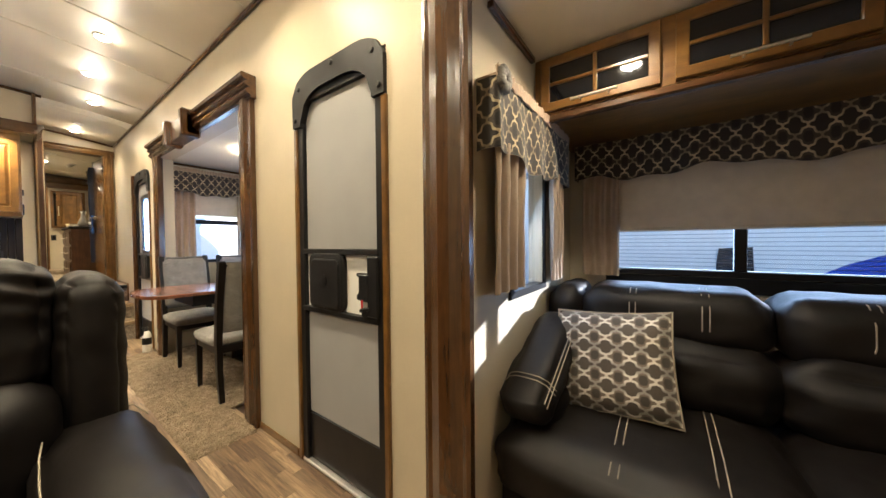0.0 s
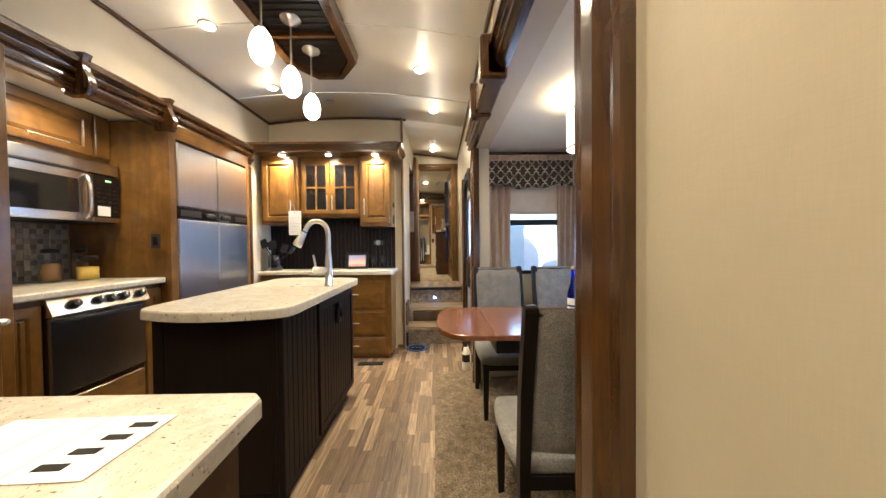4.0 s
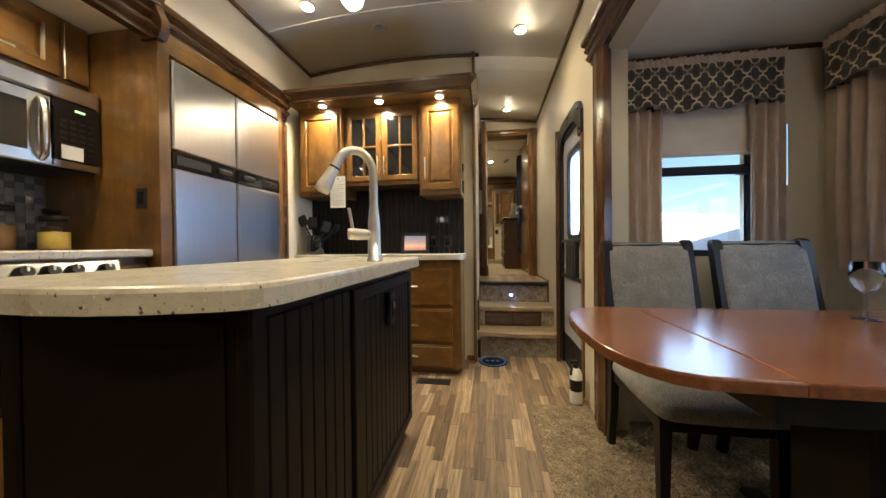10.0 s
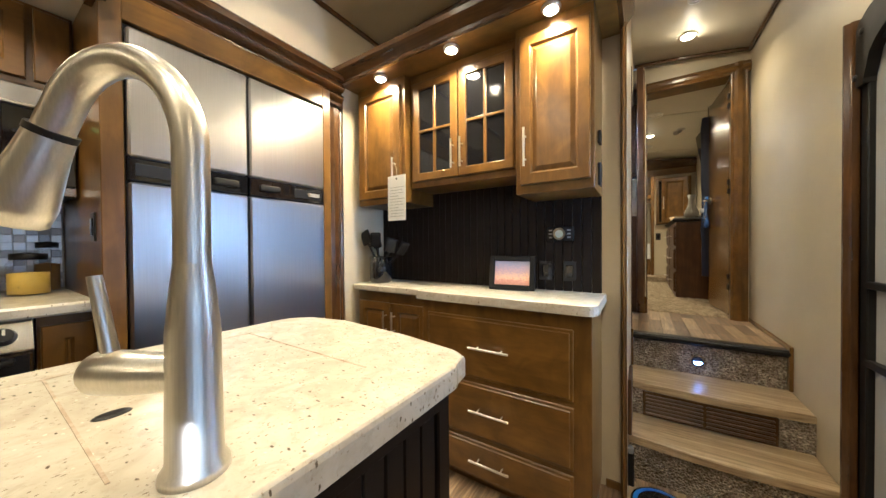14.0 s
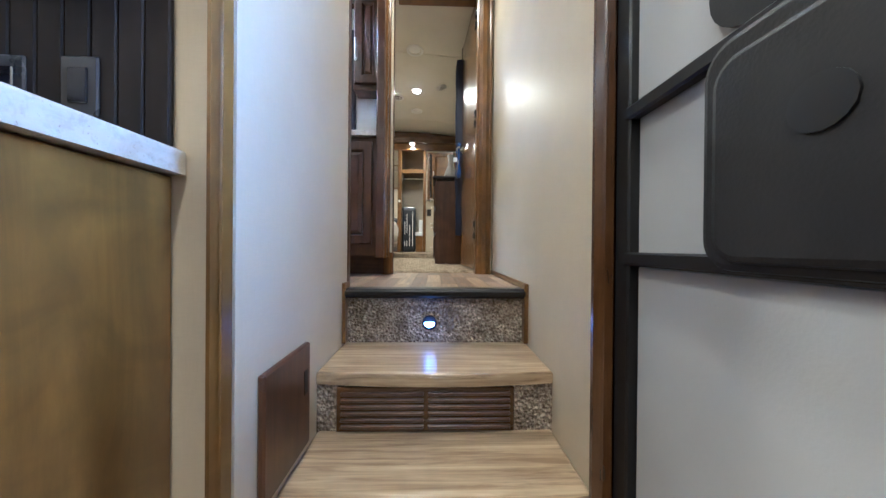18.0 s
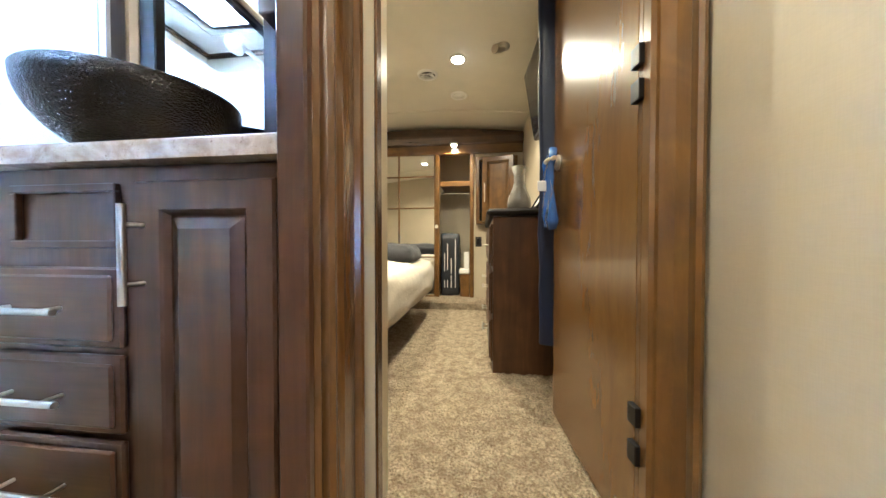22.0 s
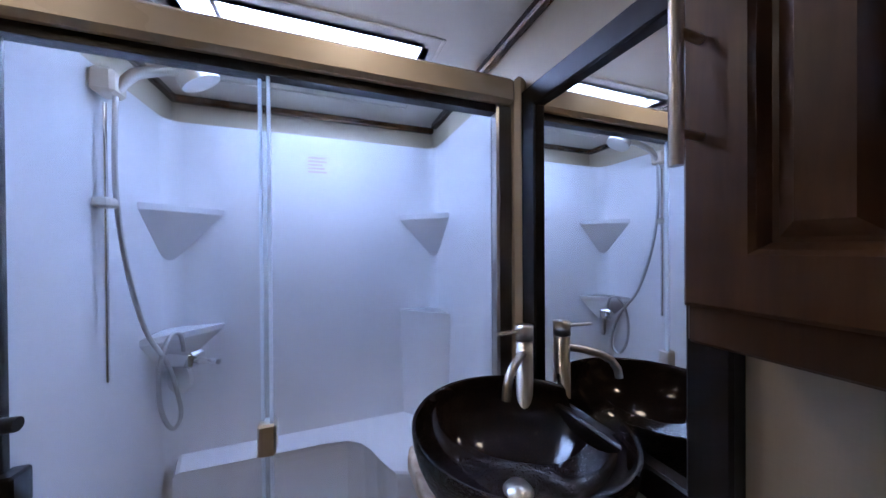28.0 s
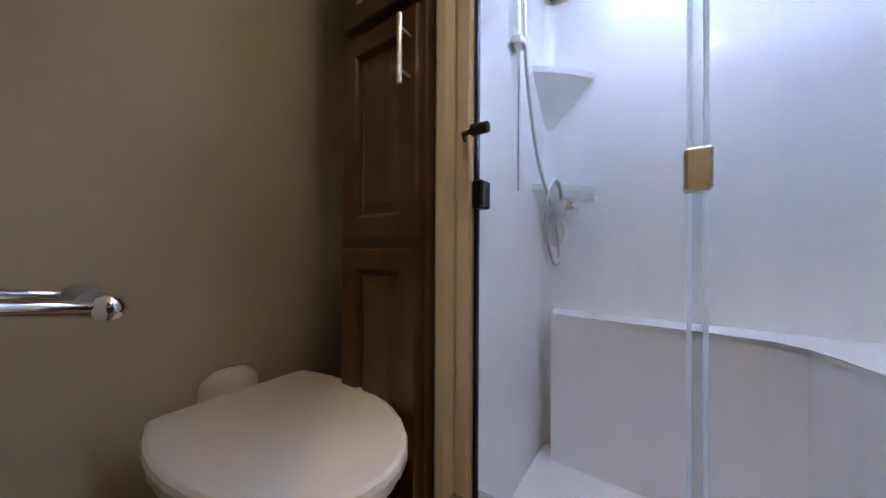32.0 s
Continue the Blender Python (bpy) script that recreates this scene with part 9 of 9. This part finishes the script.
for i in range(3):
    bk = thing("book", (1.0, 9.2, 1.612 + 0.022 * i), "cream hardback book lying on the dresser", "book", "books on the dresser")
    m = pose(1.0, 9.18, 1.612 + 0.022 * i, 0, 0, 6 * i)
    part("cover", G(m).box(-0.06, -0.1, 0.0, 0.06, 0.1, 0.003).box(-0.06, -0.1, 0.018, 0.06, 0.1, 0.021).box(-0.063, -0.1, 0.0, -0.058, 0.1, 0.021), plain("book_cloth", (0.62, 0.52, 0.36), 0.7), bk)
    part("pages", G(m).box(-0.057, -0.096, 0.003, 0.056, 0.096, 0.018), PAPER, bk)
tv = thing("television", (1.25, 8.8, 2.2), "black flat-screen television on a wall bracket, switched off", "television")
m = pose(1.262, 8.80, 2.45, 0, -9, 3)
part("case", G(m).box(-0.02, -0.33, -0.25, 0.03, 0.37, 0.25, 0.008), BLACK, tv)
part("screen", G(m).box(-0.024, -0.31, -0.22, -0.019, 0.35, 0.23), GLOSS_BLACK, tv)
part("bracket", G().box(1.28, 8.80, 2.40, R, 8.90, 2.50, 0.004), BLACK, tv)
part("label", G(m).box(-0.026, -0.28, -0.20, -0.0235, -0.23, -0.12), plain("yellow_label", (0.80, 0.62, 0.02), 0.5), tv, "yellow energy label")
gb = thing("garment_bag", (1.16, 8.10, 1.0), "long dark blue bag hanging over the end of the open door", "bag")
part("bag", G().pad(1.112, 8.088, 0.985, 1.205, 8.118, 2.60, 0.012, 12, 0.004, 0.012), plain("navy_cloth", (0.006, 0.015, 0.055), 0.45, relief=0.3), gb)
part("hook", G().tube([(1.165, 8.10, 2.595), (1.165, 8.10, 2.70), (1.170, 8.06, 2.69), (1.172, 8.03, 2.685)], 0.004, 8), BLACK, gb)

bed = thing("bed", (-0.55, 9.1, UP), "made bed with a cream quilted cover and a dark pillow", "bed")
part("base", G().box(-1.55, 8.35, UP + 0.02, 0.12, 9.9, 0.92, 0.01), COCOA, bed)
part("mattress", G().pad(-1.55, 8.2, 0.90, 0.36, 9.98, 1.26, 0.10, 14, 0.03, 0.02), woven("quilt_cream", (0.62, 0.56, 0.45), (0.74, 0.68, 0.57), 120.0), bed, "cream quilted cover")
part("pillow", G().pad(-0.35, 9.2, 1.24, 0.28, 9.75, 1.40, 0.08, 10, 0.02, 0.02), woven("pillow_black", (0.02, 0.02, 0.025), (0.05, 0.05, 0.06), 300.0), bed, "black pillow")

closet = thing("closet", (0.4, 10.4, UP), "maple-stained closet front with mirrored sliding doors, one bay open", "closet")
CY = 10.35
Z0 = UP + 0.11
part("header", G().box(-1.6, CY - 0.02, 2.46, R - 0.004, CY + 0.04, 2.62, 0.006), MAPLE_X, closet)
n = 16
arc = [(-1.6 + 2.93 * i / n, 2.76 - 0.055 * (-1.6 + 2.93 * i / n - 0.2) ** 2) for i in range(n + 1)]
g = G()
v = [(x, CY - 0.03, z) for x, z in arc] + [(x, CY - 0.03, 2.60) for x, z in arc] + [(x, CY + 0.04, z) for x, z in arc] + [(x, CY + 0.04, 2.60) for x, z in arc]
k = n + 1
f = []
for i in range(n):
    f += [(i, i + 1, k + i + 1, k + i), (2 * k + i, 3 * k + i, 3 * k + i + 1, 2 * k + i + 1), (i, 2 * k + i, 2 * k + i + 1, i + 1), (k + i, k + i + 1, 3 * k + i + 1, 3 * k + i)]
part("arched_fascia", g.add(v, f), TRIM_X, closet, "dark stained arched fascia")
part("moulding", G().extrude(CROWN2, (-1.6, CY - 0.02, 2.56), (R - 0.004, CY - 0.02, 2.56), (0, -1, 0)), TRIM_X, closet)
for x0, x1 in ((0.33, 0.37), (0.73, 0.775), (-0.62, -0.58)):
    part("post", G().box(x0, CY - 0.02, Z0, x1, CY + 0.04, 2.46, 0.004), MAPLE, closet)
for x0, x1 in ((-0.58, 0.33), (-1.6, -0.62)):
    dd = part("mirror_door", G().box(x0, CY, Z0, x1, CY + 0.006, 2.46), MIRROR, closet, "mirrored sliding door")
    for x in (x0, (x0 + x1) / 2, x1 - 0.02):
        part("bar", G().box(x, CY - 0.012, Z0, x + 0.018, CY + 0.002, 2.46, 0.003), MAPLE, dd)
    for z in (Z0, 1.25, 1.83, 2.20):
        part("bar", G().box(x0, CY - 0.010, z, x1, CY + 0.001, z + 0.016, 0.003), MAPLE_X, dd)
part("knob", G().tube([(0.345, CY - 0.02, 1.62), (0.345, CY - 0.05, 1.62)], [0.012, 0.022], 14), WHITE, closet)
part("inner_back", G().box(0.37, 10.85, Z0, 0.73, 10.87, 2.46), WALL, closet)
part("shelf", G().box(0.372, CY + 0.05, 2.10, 0.728, 10.84, 2.16, 0.003), MAPLE_X, closet)
part("rod", G().tube([(0.37, CY + 0.2, 2.04), (0.73, CY + 0.2, 2.04)], 0.012, 10), CHROME, closet)
part("wall_panel", G().box(0.776, CY, Z0, R - 0.004, CY + 0.03, 2.46), WALL, closet)
cl = part("puck_light", G().lathe(0.55, CY - 0.10, [(0.0, 2.534), (0.034, 2.534), (0.045, 2.542), (0.045, 2.558)], 20), NICKEL, closet)
part("lens", G().lathe(0.55, CY - 0.10, [(0.0, 2.520), (0.026, 2.524), (0.034, 2.533)], 18), LAMP_ON, cl, "lit lens")
wc = thing("wall_cabinet", (1.0, 10.3, 1.6), "maple-stained bedroom wall cabinet with its door ajar", "cabinet")
part("body", G().box(0.80, CY - 0.10, 1.64, 0.84, CY - 0.001, 2.40, 0.003).box(0.84, CY - 0.10, 1.64, 1.26, CY - 0.001, 1.68, 0.003).box(0.84, CY - 0.10, 2.36, 1.26, CY - 0.001, 2.40, 0.003).box(1.22, CY - 0.10, 1.68, 1.26, CY - 0.001, 2.36, 0.003), MAPLE, wc)
part("interior", G().box(0.841, CY - 0.012, 1.681, 1.219, CY - 0.002, 2.359), ESPRESSO, wc, "dark interior")
front(pose(0.875, CY - 0.13, 0, 0, 0, -14), 0.0, 1.665, 0.345, 2.375, wc, MAPLE, "door", (0.035, 1.98, 0.2, True))
outlet(0.83, CY, 1.44, 0, "black wall switch beside the closet")
pack = thing("wrapped_parcel", (0.48, 10.5, Z0), "tall dark parcel in clear plastic wrap in the open closet", "parcel")
WRAP = plain("black_wrap", (0.03, 0.033, 0.04), 0.18, vary=0.3, relief=0.8)
part("parcel", G().pad(0.378, CY + 0.08, Z0, 0.60, CY + 0.30, 1.54, 0.015, 8, 0.004, 0.014), WRAP, pack)
for x, z in ((0.42, 1.30), (0.455, 1.42), (0.50, 1.24), (0.55, 1.47)):
    part("strap", G().box(x, CY + 0.072, Z0 + 0.1, x + 0.008, CY + 0.082, z), WHITE, pack)
pr = thing("paper_stack", (0.66, 10.45, Z0), "white papers standing on a small brown box", "papers")
part("box", G().box(0.615, CY + 0.02, Z0, 0.725, CY + 0.12, 1.06, 0.004), MAPLE, pr)
part("papers", G().box(0.60, CY + 0.0, 1.06, 0.725, CY + 0.12, 1.12, 0.01).box(0.66, CY + 0.02, 1.12, 0.72, CY + 0.08, 1.32, 0.006), PAPER, pr)


# ---- floor planks, last ----
def plank_mesh(w, l):
    g = G()
    g.box(0, 0, -0.006, w - 0.0008, l - 0.0008, 0, 0.0006)
    return g.mesh("plank", FLOOR)


sub = G()
sub.box(L - 0.1, -1.8, -0.12, R + 0.13, 6.05, -0.008).box(R + 0.13, DY0, -0.12, X1 + 0.08, DY1 + 0.08, -0.002).box(R + 0.13, -1.7, -0.12, SX + 0.08, 0.78, -0.002)
JOINT = plain("plank_joint", (0.045, 0.030, 0.020), 0.7)
floor_main = setting("floor", sub, JOINT, "vinyl plank floor in mixed brown wood tones", "floor")
landing = setting("floor_landing", G().box(0.54, 6.66, UP - 0.012, R - 0.01, 7.50, UP - 0.008), JOINT, "vinyl plank landing in mixed brown wood tones", "floor")
rest = G()
rnd = random.Random(7)
PW = 0.055
made = {}


def lay(x, y, z, l, parent, wide=PW):
    key = (wide, round(l, 2))
    if key not in made:
        made[key] = plank_mesh(*key)
    ob = new("plank", made[key])
    ob.parent = parent
    ob.location = (x, y, z)


count = 0
col = 0
x = L
while x < R - 0.01:
    y = -1.7 + rnd.uniform(-0.4, 0)
    while y < 6.02:
        l = rnd.choice((0.28, 0.36, 0.44, 0.52))
        w = min(PW, R - x)
        y0, y1 = max(y, -1.7), min(y + l, 6.02)
        if y1 - y0 > 0.02:
            if x > 0.0 and y0 > 1.9 and y1 - y0 > l - 0.001 and w > PW - 0.001 and count < 290:
                lay(x, y0, 0, l, floor_main)
                count += 1
            else:
                rest.box(x, y0, -0.006, x + w - 0.0008, y1 - 0.0008, 0, 0.0006)
        y += l
    x += PW
    col += 1
LW = 0.078
x = -0.13
while x < R - 0.02:
    y = 5.93 + rnd.uniform(-0.4, 0) if x < 0.42 else 6.655 + rnd.uniform(-0.3, 0)
    start = 5.93 if x < 0.42 else 6.655
    while y < 7.51:
        l = rnd.choice((0.32, 0.42, 0.52))
        w = min(LW, R - 0.006 - x)
        y0, y1 = max(y, start), min(y + l, 7.525)
        if y1 - y0 > 0.015:
            if y1 - y0 > l - 0.001 and w > LW - 0.001 and x > 0.55:
                lay(x, y0, UP, l, landing, LW)
            else:
                rest.box(x, y0, UP - 0.006, x + w - 0.0008, y1 - 0.0008, UP, 0.0006)
        y += l
    x += LW
tagged(part("floor_planks", rest, FLOOR), "vinyl floor planks in mixed brown tones", "floor", "", "stuff")
